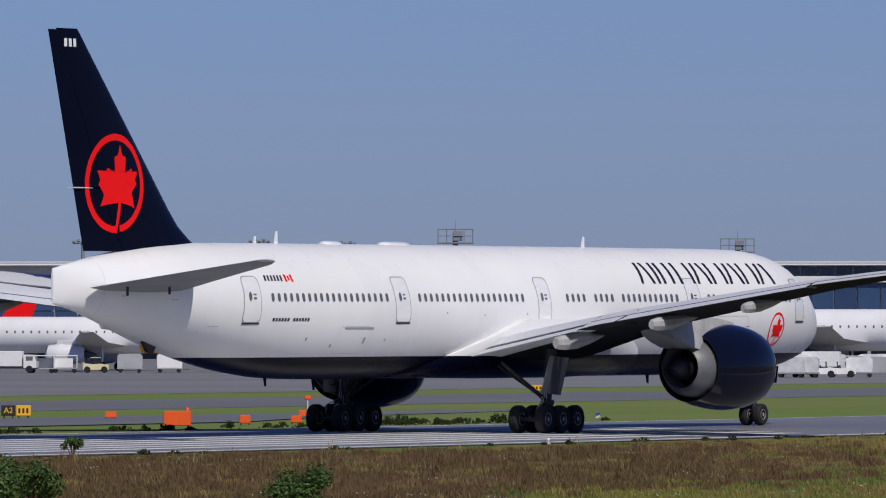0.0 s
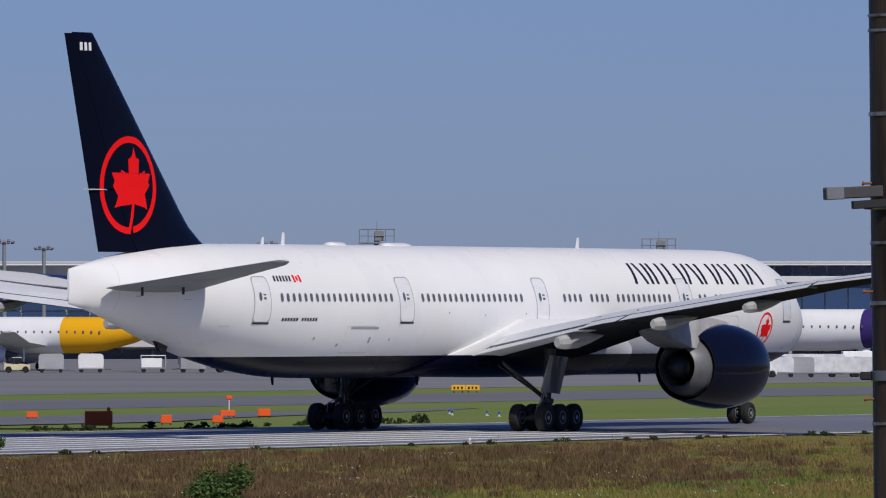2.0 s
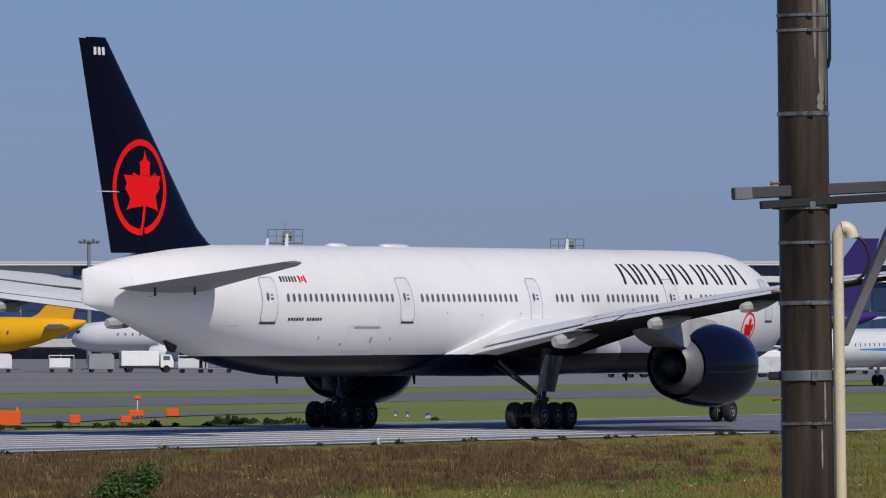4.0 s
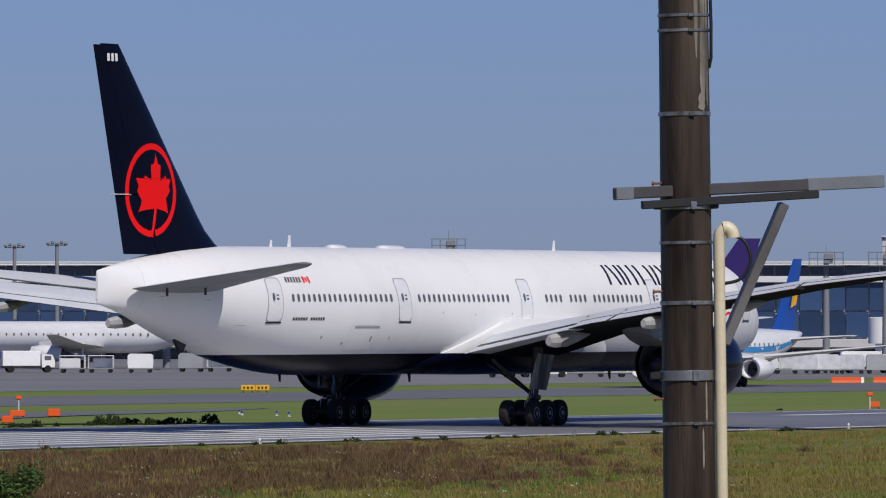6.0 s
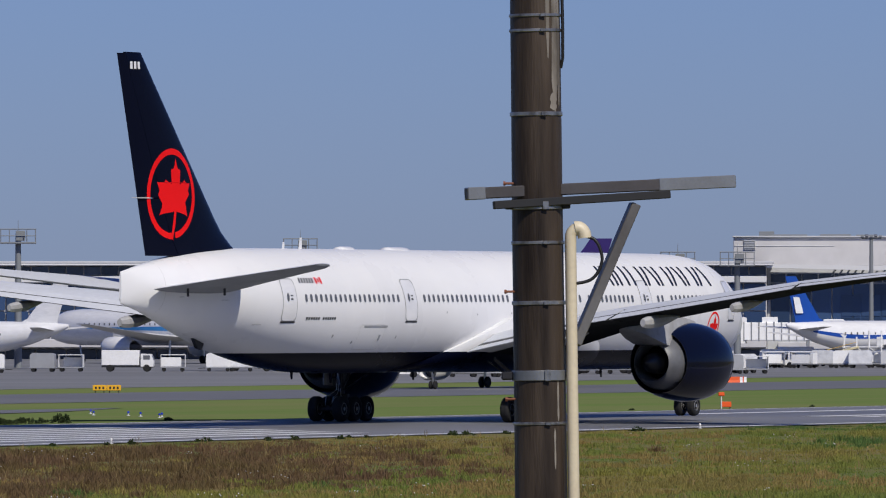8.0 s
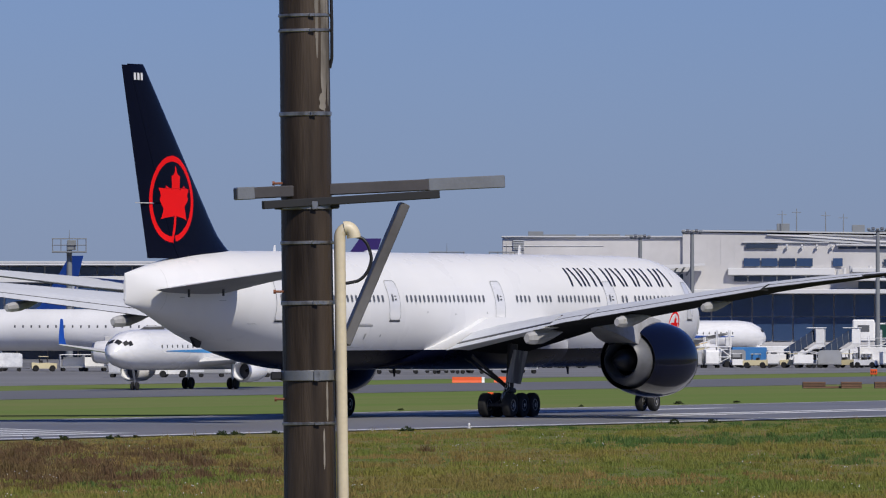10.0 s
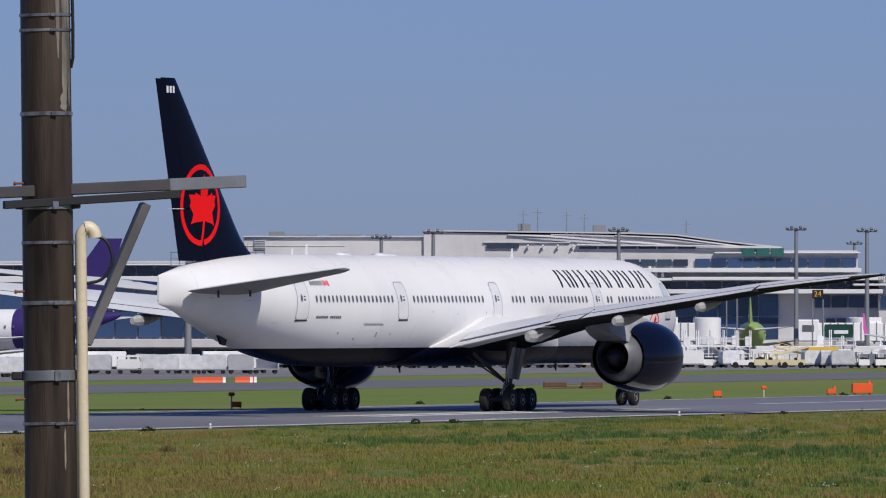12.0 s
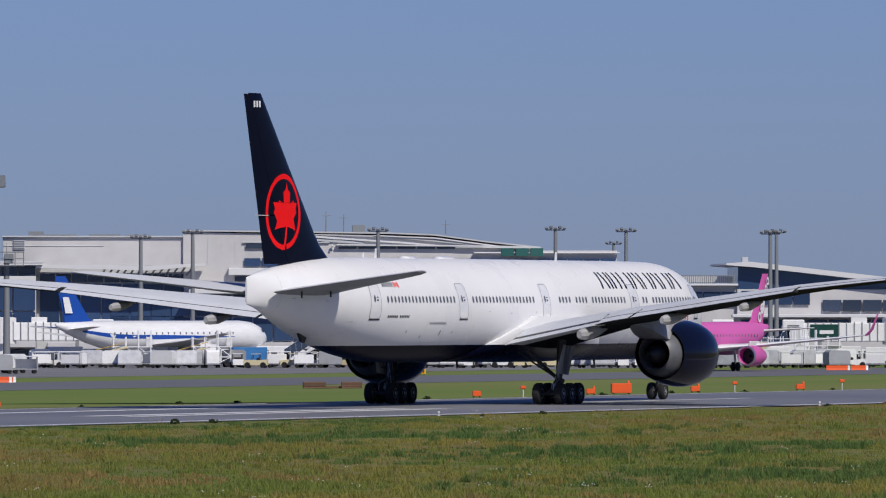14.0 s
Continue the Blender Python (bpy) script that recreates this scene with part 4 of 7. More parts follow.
def utility_pole():
    foot = at(55.15, 72.0, 0)
    pole = thing("utility_pole", "dark weathered utility pole with steel bands and an angled arm", "pole", Matrix.Translation(foot) @ Matrix.Rotation(-0.0538, 4, "Z") @ Matrix.Rotation(radians(-0.75), 4, "Y"))
    s = Shape()
    rings = []
    for k in range(25):
        z = -0.3 + k * 0.4
        r = 0.206 - 0.0030 * z
        rings.append([(r * math.cos(j * math.tau / 36) * (1 + 0.006 * math.sin(j * 3 + k)), r * math.sin(j * math.tau / 36), z) for j in range(36)])
    s.loft(rings)
    part("shaft", s, POLE_WOOD, pole, "dark stained pole shaft", smooth=40)

    STAIN = surface("pale_lime_stain", (0.25, 0.225, 0.195), 0.7, second=(0.08, 0.068, 0.055), scale=9.0, amount=0.9, fine=50, stretch=(1, 1, 0.3))
    for a0, z0, z1, w in ((-1.05, 7.75, 9.2, 0.016), (-0.72, 7.36, 9.2, 0.030), (-0.80, 7.37, 7.50, 0.034), (-0.45, 7.40, 8.6, 0.022), (-0.98, 4.75, 5.05, 0.006), (-0.80, 5.10, 5.40, 0.008), (-0.7, 3.2, 4.4, 0.008)):
        st = Shape()
        rows = []
        for k in range(9):
            z = z0 + (z1 - z0) * k / 8
            rr = 0.2075 - 0.0030 * z
            ww = (w * (0.85 + 0.15 * math.sin(k * 1.7 + a0 * 9)) + 0.002) * (0.25 if k in (0, 8) else 1.0)
            rows.append([(rr * math.cos(a0 - ww / rr), rr * math.sin(a0 - ww / rr), z), (rr * math.cos(a0), rr * math.sin(a0), z), (rr * math.cos(a0 + ww / rr), rr * math.sin(a0 + ww / rr), z)])
        st.loft(rows, closed=False, caps=False)
        part("stain_run", st, STAIN, pole, "pale stain running down the shaft", smooth=60)

    def rad(z):
        return 0.206 - 0.0030 * z

    def band(z, h, mat=BAND, out=0.006):
        b = Shape()
        r = rad(z) + out
        b.lathe([(z - h / 2, r - 0.01), (z - h / 2, r), (z - h / 2 + 0.004, r + 0.003), (z + h / 2 - 0.004, r + 0.003), (z + h / 2, r), (z + h / 2, r - 0.01)], "Z", 36)
        o = part("steel_band", b, mat, pole, "thin galvanised steel band", smooth=30)
        buckle = Shape().box((0.06, -r - 0.008, z), (0.045, 0.012, h * 1.1), 0.004)
        part("band_buckle", buckle, BAND, o)
        return o

    for z, h in ((8.065, 0.022), (7.955, 0.022), (7.345, 0.030), (6.405, 0.024), (5.965, 0.030), (5.085, 0.022)):
        band(z, h)
    band(5.435, 0.075, GALV, 0.012)
    band(6.675, 0.055, GALV, 0.012)
    for e in (-1, 1):
        part("clamp_lug", Shape().box((e * (rad(5.43) + 0.045), -0.03, 5.435), (0.09, 0.06, 0.06), 0.01), DARK_METAL, pole)
        part("clamp_lug", Shape().box((e * (rad(6.67) + 0.02), -0.05, 6.675), (0.07, 0.10, 0.05), 0.01), DARK_METAL, pole)
    for z, sx in ((6.05, -1), (5.265, -1), (6.84, -1), (5.43, 1)):
        b = Shape().tube((sx * (rad(z) - 0.03), -0.06, z), (sx * (rad(z) + 0.055), -0.07, z), 0.009, n=8)
        b.tube((sx * (rad(z) + 0.045), -0.07, z), (sx * (rad(z) + 0.062), -0.07, z), 0.018, n=6)
        part("step_bolt", b, RUST, pole, "rusty step bolt")
    # two arms bolted across, running away to the back
    arm = Shape()
    a0, a1 = Vector((-0.52, -0.28, 6.765)), Vector((1.44, 0.45, 6.84))
    q = (a1 - a0)
    ln = q.length
    turn = q.to_track_quat("X", "Z").to_matrix()
    arm.box((a0 + a1) / 2, (ln, 0.075, 0.085), 0.008, turn)
    part("cross_arm", arm, GREY_BAR, pole, "long dull grey steel cross arm", smooth=0)
    cap = Shape().box(a1 - q * 0.14, (ln * 0.29, 0.082, 0.092), 0.006, turn)
    part("arm_sleeve", cap, GALV, pole, "paler sleeve on the arm end", smooth=0)
    end = Shape().box(a0 + q * 0.035, (0.14, 0.082, 0.092), 0.006, turn)
    part("arm_end_plate", end, GALV, pole, smooth=0)
    low = Shape()
    b0, b1 = Vector((-0.32, -0.30, 6.680)), Vector((0.97, 0.12, 6.748))
    q = (b1 - b0)
    low.box((b0 + b1) / 2, (q.length, 0.05, 0.06), 0.006, q.to_track_quat("X", "Z").to_matrix())
    part("lower_arm", low, BLACK, pole, "dark lower arm", smooth=0)
    br = Shape()
    c0, c1 = Vector((0.265, 0.0, 5.66)), Vector((0.715, 0.10, 6.68))
    q = (c1 - c0)
    br.box((c0 + c1) / 2, (q.length, 0.07, 0.115), 0.006, q.to_track_quat("X", "Y").to_matrix())
    part("diagonal_brace", br, BRACE, pole, "slanting steel brace under the arm", smooth=0)
    pipe = Shape()
    px = rad(5) + 0.042
    pts = [(px + 0.005, -0.09, z) for z in (0.0, 1.5, 3.0, 4.5, 5.5, 6.2, 6.40)] + [(px + 0.075 - 0.07 * math.cos(g * math.pi / 12), -0.09, 6.435 + 0.075 * math.sin(g * math.pi / 12)) for g in range(1, 7)]
    pipe.pipe(pts, 0.042, 12)
    part("cable_conduit", pipe, CREAM, pole, "cream plastic cable conduit", smooth=50)
    bell = Shape().pipe([(px + 0.075 + 0.055 * math.sin(g * math.pi / 12) - 0.02, -0.09, 6.435 + 0.075 * math.cos(g * math.pi / 12)) for g in range(-1, 7)], 0.050, 12)
    part("conduit_elbow", bell, CREAM, pole, "cream conduit elbow", smooth=50)
    bend = [(0, 0.105, 6.45), (1, 0.17, 6.43), (2, 0.215, 6.37), (3, 0.235, 6.28), (4, 0.20, 6.18), (5, 0.13, 6.12), (6, 0.02, 6.10)]
    c = Shape().pipe([(px + spline([(q, u) for q, u, w in bend], k / 4), -0.09, spline([(q, w) for q, u, w in bend], k / 4)) for k in range(25)], 0.012, 8)
    part("hanging_cable", c, CABLE, pole, "black cable loop", smooth=60)
    c = Shape().pipe([(rad(8.8) + 0.012, -0.02, 9.2), (rad(8.5) + 0.014, -0.02, 8.5), (rad(8) + 0.02, -0.02, 8.0), (rad(7.8) + 0.016, -0.02, 7.75), (rad(7.7), 0.0, 7.68)], 0.012, 8)
    part("side_cable", c, CABLE, pole, smooth=60)
    return pole


utility_pole()


# ---- terminal, far behind the apron: local x along its front, y away from the field ----
SITE = Matrix.Translation(at(95.0, 1450.0)) @ Matrix.Rotation(-0.095, 4, "Z")
BASE = -1.9
FACADE = surface("cream_facade_panels", (0.54, 0.53, 0.535), 0.7, second=(0.46, 0.45, 0.45), scale=0.06, amount=0.7, fine=0.5)
FACADE_GREY = surface("grey_facade_panels", (0.48, 0.49, 0.51), 0.7, second=(0.40, 0.41, 0.43), scale=0.06, amount=0.7, fine=0.5)
ROOF = surface("pale_metal_roof", (0.50, 0.51, 0.53), 0.5, second=(0.40, 0.41, 0.43), scale=0.05, fine=0.4)
ROOF_WHITE = surface("white_roof_edge", (0.66, 0.66, 0.67), 0.5, second=(0.6, 0.6, 0.6), scale=0.1)
BLUE_GLASS = surface("blue_facade_glass", (0.028, 0.055, 0.125), 0.15, second=(0.045, 0.08, 0.16), scale=0.1, random_tone=0.35)
DARK_GLASS = surface("dark_facade_glass", (0.035, 0.050, 0.085), 0.2, second=(0.06, 0.075, 0.11), scale=0.2, random_tone=0.3)
GREEN_GLASS = surface("green_glass", (0.03, 0.11, 0.10), 0.2, second=(0.05, 0.16, 0.14), scale=0.3)
MAST = surface("mast_grey", (0.20, 0.215, 0.23), 0.6, second=(0.14, 0.15, 0.16), scale=0.3)


def on_site(x, y=0.0, z=0.0):
    return SITE @ Matrix.Translation((x, y, z))


def building(name, label, x, y=0.0):
    return thing(name, label, "building", on_site(x, y, 0))


def wall(parent, x0, x1, z0, z1, y0=0.0, depth=30.0, mat=None, name="wall"):
    s = Shape().box(((x0 + x1) / 2, y0 + depth / 2, (z0 + z1) / 2), (x1 - x0, depth, z1 - z0), 0.08)
    return part(name, s, mat or FACADE, parent, smooth=0)


def glazing(parent, x0, x1, z0, z1, y0, step, mat, recess=0.0):
    """A row of panes between mullions, one pane a piece."""
    n = max(1, round((x1 - x0) / step))
    w = (x1 - x0) / n
    p = Shape().box((0, 0, 0), (w - 0.22, 0.12, z1 - z0 - 0.12), 0.02)
    first = part("window_pane", p, mat, parent, "dark blue glass pane", smooth=0)
    zc = (z0 + z1) / 2
    first.matrix_basis = Matrix.Translation((x0 + w / 2, y0 - 0.05, zc))
    for k in range(1, n):
        again(first, Matrix.Translation((x0 + (k + 0.5) * w, y0 - 0.05, zc)), parent)


# the long low concourse
con = building("concourse_building", "long low white concourse with dark blue glazing", 0)
cx0, cx1 = -264.01, -25.83
wall(con, cx0, cx1, BASE, 12.59, 0, 40, FACADE)
wall(con, cx0 - 1, cx1 + 1, 12.18, 12.59, -2.2, 44, ROOF, "roof")
wall(con, cx0 - 1, cx1 + 1, 11.93, 12.18, -2.4, 44.4, ROOF_WHITE, "roof_edge")
glazing(con, -167.93, cx1, 10.51, 11.84, -0.3, 2.6, DARK_GLASS)
glazing(con, cx0, cx1, 5.27, 9.35, -0.3, 3.4, BLUE_GLASS)
glazing(con, cx0, cx1, 1.28, 5.19, -0.3, 3.4, BLUE_GLASS)
wall(con, cx0, cx1, 9.43, 10.35, -1.2, 1.0, ROOF_WHITE, "parapet")
wall(con, cx0, cx1, -0.13, 1.12, -4.0, 4.0, FACADE, "canopy")
glazing(con, cx0, cx1, -2.87, -0.38, -0.3, 4.5, DARK_GLASS)

# the box with a louvre on the roof of the next block
b1 = building("plant_room_building", "cream flat-roofed block with a grey louvre", 0, 4.6)
wall(b1, -30.82, -4.04, 11.93, 16.08, 0, 30, FACADE)
wall(b1, -30.99, -3.88, 16.08, 16.33, -0.5, 31, ROOF, "roof_edge")
lv = part("louvre", Shape().box(((-29.16 + -27.66) / 2, -0.1, 15.00), (1.7, 0.3, 1.4), 0.03), FACADE_GREY, b1, smooth=0)
for k in range(5):
    part("louvre_slat", Shape().box(((-29.16 + -27.66) / 2, -0.28, 14.42 + 0.25 * k + 0.12), (1.6, 0.1, 0.08), 0.01), MAST, lv, smooth=0)
for xa, w, h in ((-26.0, 2.2, 0.7), (-22.5, 5.0, 0.25), (-15.8, 4.6, 0.28), (-11.2, 3.2, 0.22)):
    part("rooftop_unit", Shape().box((xa, 6, 16.33 + h / 2), (w, 3, h), 0.05), MAST, b1, smooth=0)
wall(b1, -30.66, -15.85, 14.75, 14.92, -0.12, 0.3, FACADE_GREY, "string_course")

# the main terminal
mt = building("terminal_building", "large pale terminal with stepped floors and ribbon windows", 0, 4)
mx0, mx1 = -4.21, 63.35
body = Shape()
body.slab([(mx0, BASE), (46.53, BASE), (46.53, 14.3), (40.5, 15.0), (33.0, 15.9), (26.7, 16.2), (0.5, 16.8), (mx0, 16.9)], 60, lambda a, b, d: Vector((a, d, b)))
part("wall", body, FACADE, mt, "pale wall panels under the falling roof", smooth=0)
for k in range(4):
    part("panel_joint", Shape().box((-2.6 + 2.0 * k, -0.01, 14.4), (0.03, 0.04, 4.6), 0.008), FACADE_GREY, mt, smooth=0)
wall(mt, 46.53, 59.85, BASE, 14.17, 0, 60, FACADE)
wall(mt, 59.85, mx1, BASE, 10.26, 0, 60, FACADE_GREY)
roof = Shape()
prof = [(-4.37, 17.21), (0.53, 17.17), (26.7, 16.83), (32.97, 16.58), (40.5, 15.59), (48.4, 14.75)]
outline = prof + [(a, b - 0.22) for a, b in prof[::-1]]
roof.slab(outline, 62, lambda a, b, d: Vector((a, -0.4 + d, b)))
part("curved_roof", roof, ROOF, mt, "gently falling pale metal roof", smooth=0)
for pts, fore, mat, nm in (([(8.2, 16.55), (14.0, 16.45), (30.6, 15.25), (30.6, 15.02), (14.0, 16.15), (8.2, 16.42)], 0.45, ROOF_WHITE, "roof_band"), ([(10.6, 16.0), (18.0, 15.9), (22.5, 15.3), (22.5, 15.15), (17.0, 15.45)], 0.30, FACADE_GREY, "roof_band"),
                           ([(14.5, 16.62), (26.0, 16.35), (38.5, 15.15), (38.5, 14.95), (26.0, 16.1), (14.5, 16.45)], 0.36, FACADE_GREY, "roof_band"), ([(24.0, 16.45), (33.0, 16.1), (43.5, 14.75), (43.5, 14.55), (33.0, 15.9), (24.0, 16.3)], 0.55, ROOF_WHITE, "roof_band"),
                           ([(18.4, 15.12), (40.0, 14.92), (40.0, 14.72), (18.4, 14.92)], 0.9, ROOF_WHITE, "terrace"), ([(40.5, 14.95), (48.6, 14.72), (48.6, 14.45), (36.0, 14.6), (36.0, 14.75)], 0.8, ROOF_WHITE, "roof_edge")):
    bnd = Shape()
    bnd.slab(pts, fore + 0.5, lambda a, b, d, f=fore: Vector((a, -f + d, b)))
    part(nm, bnd, mat, mt, smooth=0)
wall(mt, 38.62, 60.19, 13.72, 13.95, -1.0, 40, ROOF_WHITE, "roof_edge")
# Dark panes stand in for the shadowed soffit under the terrace; no windows here.
glazing(mt, 18.6, 36.0, 14.35, 14.80, -0.2, 2.9, DARK_GLASS)
glazing(mt, 35.71, 59.69, 11.68, 13.01, -0.3, 2.4, BLUE_GLASS)
glazing(mt, 4.69, 15.08, 11.76, 13.09, -0.3, 2.6, BLUE_GLASS)
glazing(mt, 17.83, 19.49, 11.76, 13.09, -0.3, 1.6, BLUE_GLASS)
glazing(mt, 25.31, 34.88, 11.76, 12.92, -0.3, 2.4, DARK_GLASS)
wall(mt, 4.52, 17.41, 15.25, 15.42, -0.4, 1, FACADE_GREY, "string_course")
glazing(mt, 4.94, 9.93, 14.42, 15.17, -0.3, 4.0, DARK_GLASS)
for k in range(4):
    v = Shape().pipe([(11.17 + 2.2 * k, -0.2, 14.42), (11.17 + 2.2 * k, -0.3, 14.75), (11.17 + 2.2 * k, -0.6, 14.92), (11.17 + 2.2 * k, -0.9, 14.75)], 0.16, 8)
    part("vent_cowl", v, ROOF_WHITE, mt)
for xa, xb, za, zb, dep in ((2470, 2660, 487, 474, 1.2), (2690, 3165, 482, 474, 2.4), (2660, 2830, 497, 492, 3.2), (2830, 3205, 496, 490, 3.4)):
    wall(mt, 1450 * math.tan((xa - 784) / 17438 - 0.095), 1450 * math.tan((xb - 784) / 17438 - 0.095), 5.94 + (542 - za) * 0.08315, 5.94 + (542 - zb) * 0.08315, -dep, dep, ROOF_WHITE, "terrace")
glazing(mt, 3.28, 18.24, 9.52, 10.43, -0.3, 2.2, DARK_GLASS)
glazing(mt, 21.57, 63.18, 8.52, 9.60, -0.3, 2.6, DARK_GLASS)
wall(mt, -3.38, mx1, 7.77, 8.43, -4.5, 4.5, ROOF_WHITE, "canopy")
glazing(mt, -15.02, 48.2, 4.44, 7.69, -0.3, 3.0, BLUE_GLASS)
glazing(mt, 53.4, mx1, 5.69, 7.60, -0.3, 2.6, BLUE_GLASS)
glazing(mt, -15.02, 48.2, 0.78, 4.36, -0.3, 3.0, BLUE_GLASS)
glazing(mt, 55.0, 58.2, 2.2, 4.2, -0.3, 1.6, DARK_GLASS)
wall(mt, -24.17, mx1, -0.38, 0.62, -5.0, 5.0, FACADE, "canopy")
glazing(mt, -15.02, mx1, -2.71, -0.55, -0.3, 4.2, DARK_GLASS)
for a in (2800, 2826, 2852):
    xa = 1450 * math.tan((a + 45 - 784) / 17438 - 0.095)
    part("green_screen", Shape().box((xa + 10, -1.0, 13.92), (1.9, 0.3, 1.2), 0.05), GREEN_GLASS, mt, "green glass screen on the roof", smooth=0)
for a, h in ((2570, 1.55), (2552, 0.6), (2705, 1.35), (2745, 0.4)):
    xa = 1450 * math.tan((a - 784) / 17438 - 0.095)
    part("rooftop_unit", Shape().box((xa, 20, 16.75 + h / 2), (1.9, 3, h), 0.05), MAST, mt, smooth=0)
for a, top in ((2566, 366), (2618, 372), (2650, 376), (2833, 388), (2540, 370)):
    xa = 1450 * math.tan((a + 28 - 784) / 17438 - 0.095)
    zt = 5.94 + (542 - top) * 0.08315
    m = Shape().tube((xa, 18, 16.75), (xa, 18, zt), 0.10, 0.05, 6)
    m.tube((xa - 0.7, 18, zt - 0.6), (xa + 0.7, 18, zt - 0.6), 0.05, n=6)
    part("roof_mast", m, MAST, mt)
for k in range(14):
    xa = 18.66 + k * 0.95
    part("rooftop_duct", Shape().tube((xa, -1.4, 10.18), (xa, -1.4, 11.26 + (k % 3) * 0.3), 0.22, n=8), ROOF_WHITE if k % 2 else FACADE_GREY, mt)
# the slanting canopy that joins both
cn = building("canopy_building", "glazed link with a slanting ribbed canopy", 0, 2)
wall(cn, -25.83, -4.04, BASE, 11.93, 2, 30, FACADE_GREY)
cs = Shape()
cs.slab([(-25.83, 12.09), (-9.20, 11.93), (-0.88, 12.26), (-0.88, 11.93), (-9.20, 11.18), (-25.83, 11.59)], 5, lambda a, b, d: Vector((a, -4 + d, b)))
part("slanting_canopy", cs, ROOF_WHITE, cn, smooth=0)
for k in range(13):
    rb = Shape().box((-15.85 + k * 1.05, -2.5, 11.10), (0.25, 0.25, 1.6), 0.03, Matrix.Rotation(radians(35), 3, "Y"))
    part("canopy_rib", rb, MAST, cn)
glazing(cn, -25.41, -4.04, 9.43, 10.76, 1.8, 2.4, DARK_GLASS)
glazing(cn, -25.41, -4.04, 1.28, 9.27, 1.8, 3.0, BLUE_GLASS)

# lower wing and the slanted-roof building
lw = building("low_wing_building", "low pale wing with a long railed walkway", 0, 0.8)
wall(lw, 62.77, 78.19, BASE, 8.93, 0, 30, FACADE)
wall(lw, 59.02, 77.52, 8.93, 9.27, -1.5, 30, ROOF_WHITE, "roof_edge")
for k in range(46):
    xa = 62.77 + k * (76.94 - 62.77) / 45
    part("railing_post", Shape().box((xa, -1.2, 9.85), (0.12, 0.12, 1.35), 0.02), MAST, lw, smooth=0)
part("rail", Shape().box(((62.77 + 76.94) / 2, -1.2, 10.43), (76.94 - 62.77, 0.14, 0.14), 0.02), MAST, lw, smooth=0)
wall(lw, 62.77, 76.94, 9.43, 10.35, 2.0, 6, FACADE_GREY, "walkway_wall")
glazing(lw, 69.6, 77.77, 5.90, 8.10, -0.3, 2.7, BLUE_GLASS)
glazing(lw, 63.0, 64.7, 5.69, 7.60, -0.3, 1.7, BLUE_GLASS)
glazing(lw, 63.18, 77.77, -2.21, 1.12, -0.3, 3.0, DARK_GLASS)
sr = building("slant_roof_building", "white building with an overhanging slanted roof and dark glass", 0, 0)
wall(sr, 77.35, 155.20, BASE, 8.43, 0, 40, FACADE)
rs = Shape()
rs.slab([(75.69, 12.26), (79.19, 12.51), (99.89, 10.18), (155.20, 9.60), (155.20, 9.02), (99.89, 9.43), (79.86, 11.68), (75.69, 12.01)], 48, lambda a, b, d: Vector((a, -1.6 + d, b)))
part("slanted_roof", rs, ROOF_WHITE, sr, "white overhanging slanted roof", smooth=0)
up = Shape()
up.slab([(77.52, 8.43), (155.20, 8.43), (155.20, 9.18), (99.89, 9.60), (79.86, 11.59), (77.52, 11.76)], 30, lambda a, b, d: Vector((a, 0.3 + d, b)))
part("upper_glazing", up, BLUE_GLASS, sr, "dark blue upper glazing", smooth=0)
glazing(sr, 77.85, 88.20, 6.11, 8.27, -0.3, 2.6, BLUE_GLASS)
glazing(sr, 89.87, 155.20, 5.11, 6.94, -0.3, 3.0, DARK_GLASS)
glazing(sr, 77.85, 155.20, 1.12, 4.03, -0.3, 3.2, BLUE_GLASS)
wall(sr, 76.52, 155.20, 4.28, 4.78, -3, 3, ROOF_WHITE, "terrace")
part("rooftop_unit", Shape().box((78.69, 3, 12.76), (0.9, 1, 0.9), 0.05), FACADE_GREY, sr, smooth=0)


# ---- masts ----
def light_mast(b, d, top):
    """A floodlight mast: pole, head frame and its lamps."""
    m = thing("light_mast", "grey floodlight mast with a lamp head", "mast", Matrix.Translation(at(b, d, BASE)) @ Matrix.Rotation(-b / 1000, 4, "Z"), "light masts")
    h = top - BASE
    part("mast_pole", Shape().tube((0, 0, 0), (0, 0, h), 0.36, 0.24, 12), MAST, m)
    part("head_frame", Shape().box((0, 0, h), (2.6, 0.5, 0.16), 0.03), MAST, m, smooth=0)
    for k in range(5):
        x = -1.2 + 0.6 * k
        s = Shape().box((x, -0.35, h + 0.22 + 0.12 * (k % 2)), (0.46, 0.34, 0.36), 0.06, Matrix.Rotation(radians(35), 3, "X"))
        part("flood_lamp", s, GALV if k % 2 else MAST, m, smooth=0)
    return m


for b, d, top in ((-36.53, 1330, 14.41), (-32.52, 1400, 13.97), (-18.64, 1330, 14.48), (-14.16, 1340, 13.93), (-9.86, 1330, 14.18), (87.80, 1330, 15.09), (93.07, 1330, 15.78), (111.88, 1330, 16.08), (129.89, 1330, 16.24), (137.06, 1330, 16.01), (135.80, 1700, 16.66), (151.68, 1330, 15.70), (152.31, 1420, 16.53)):
    light_mast(b, d, top)


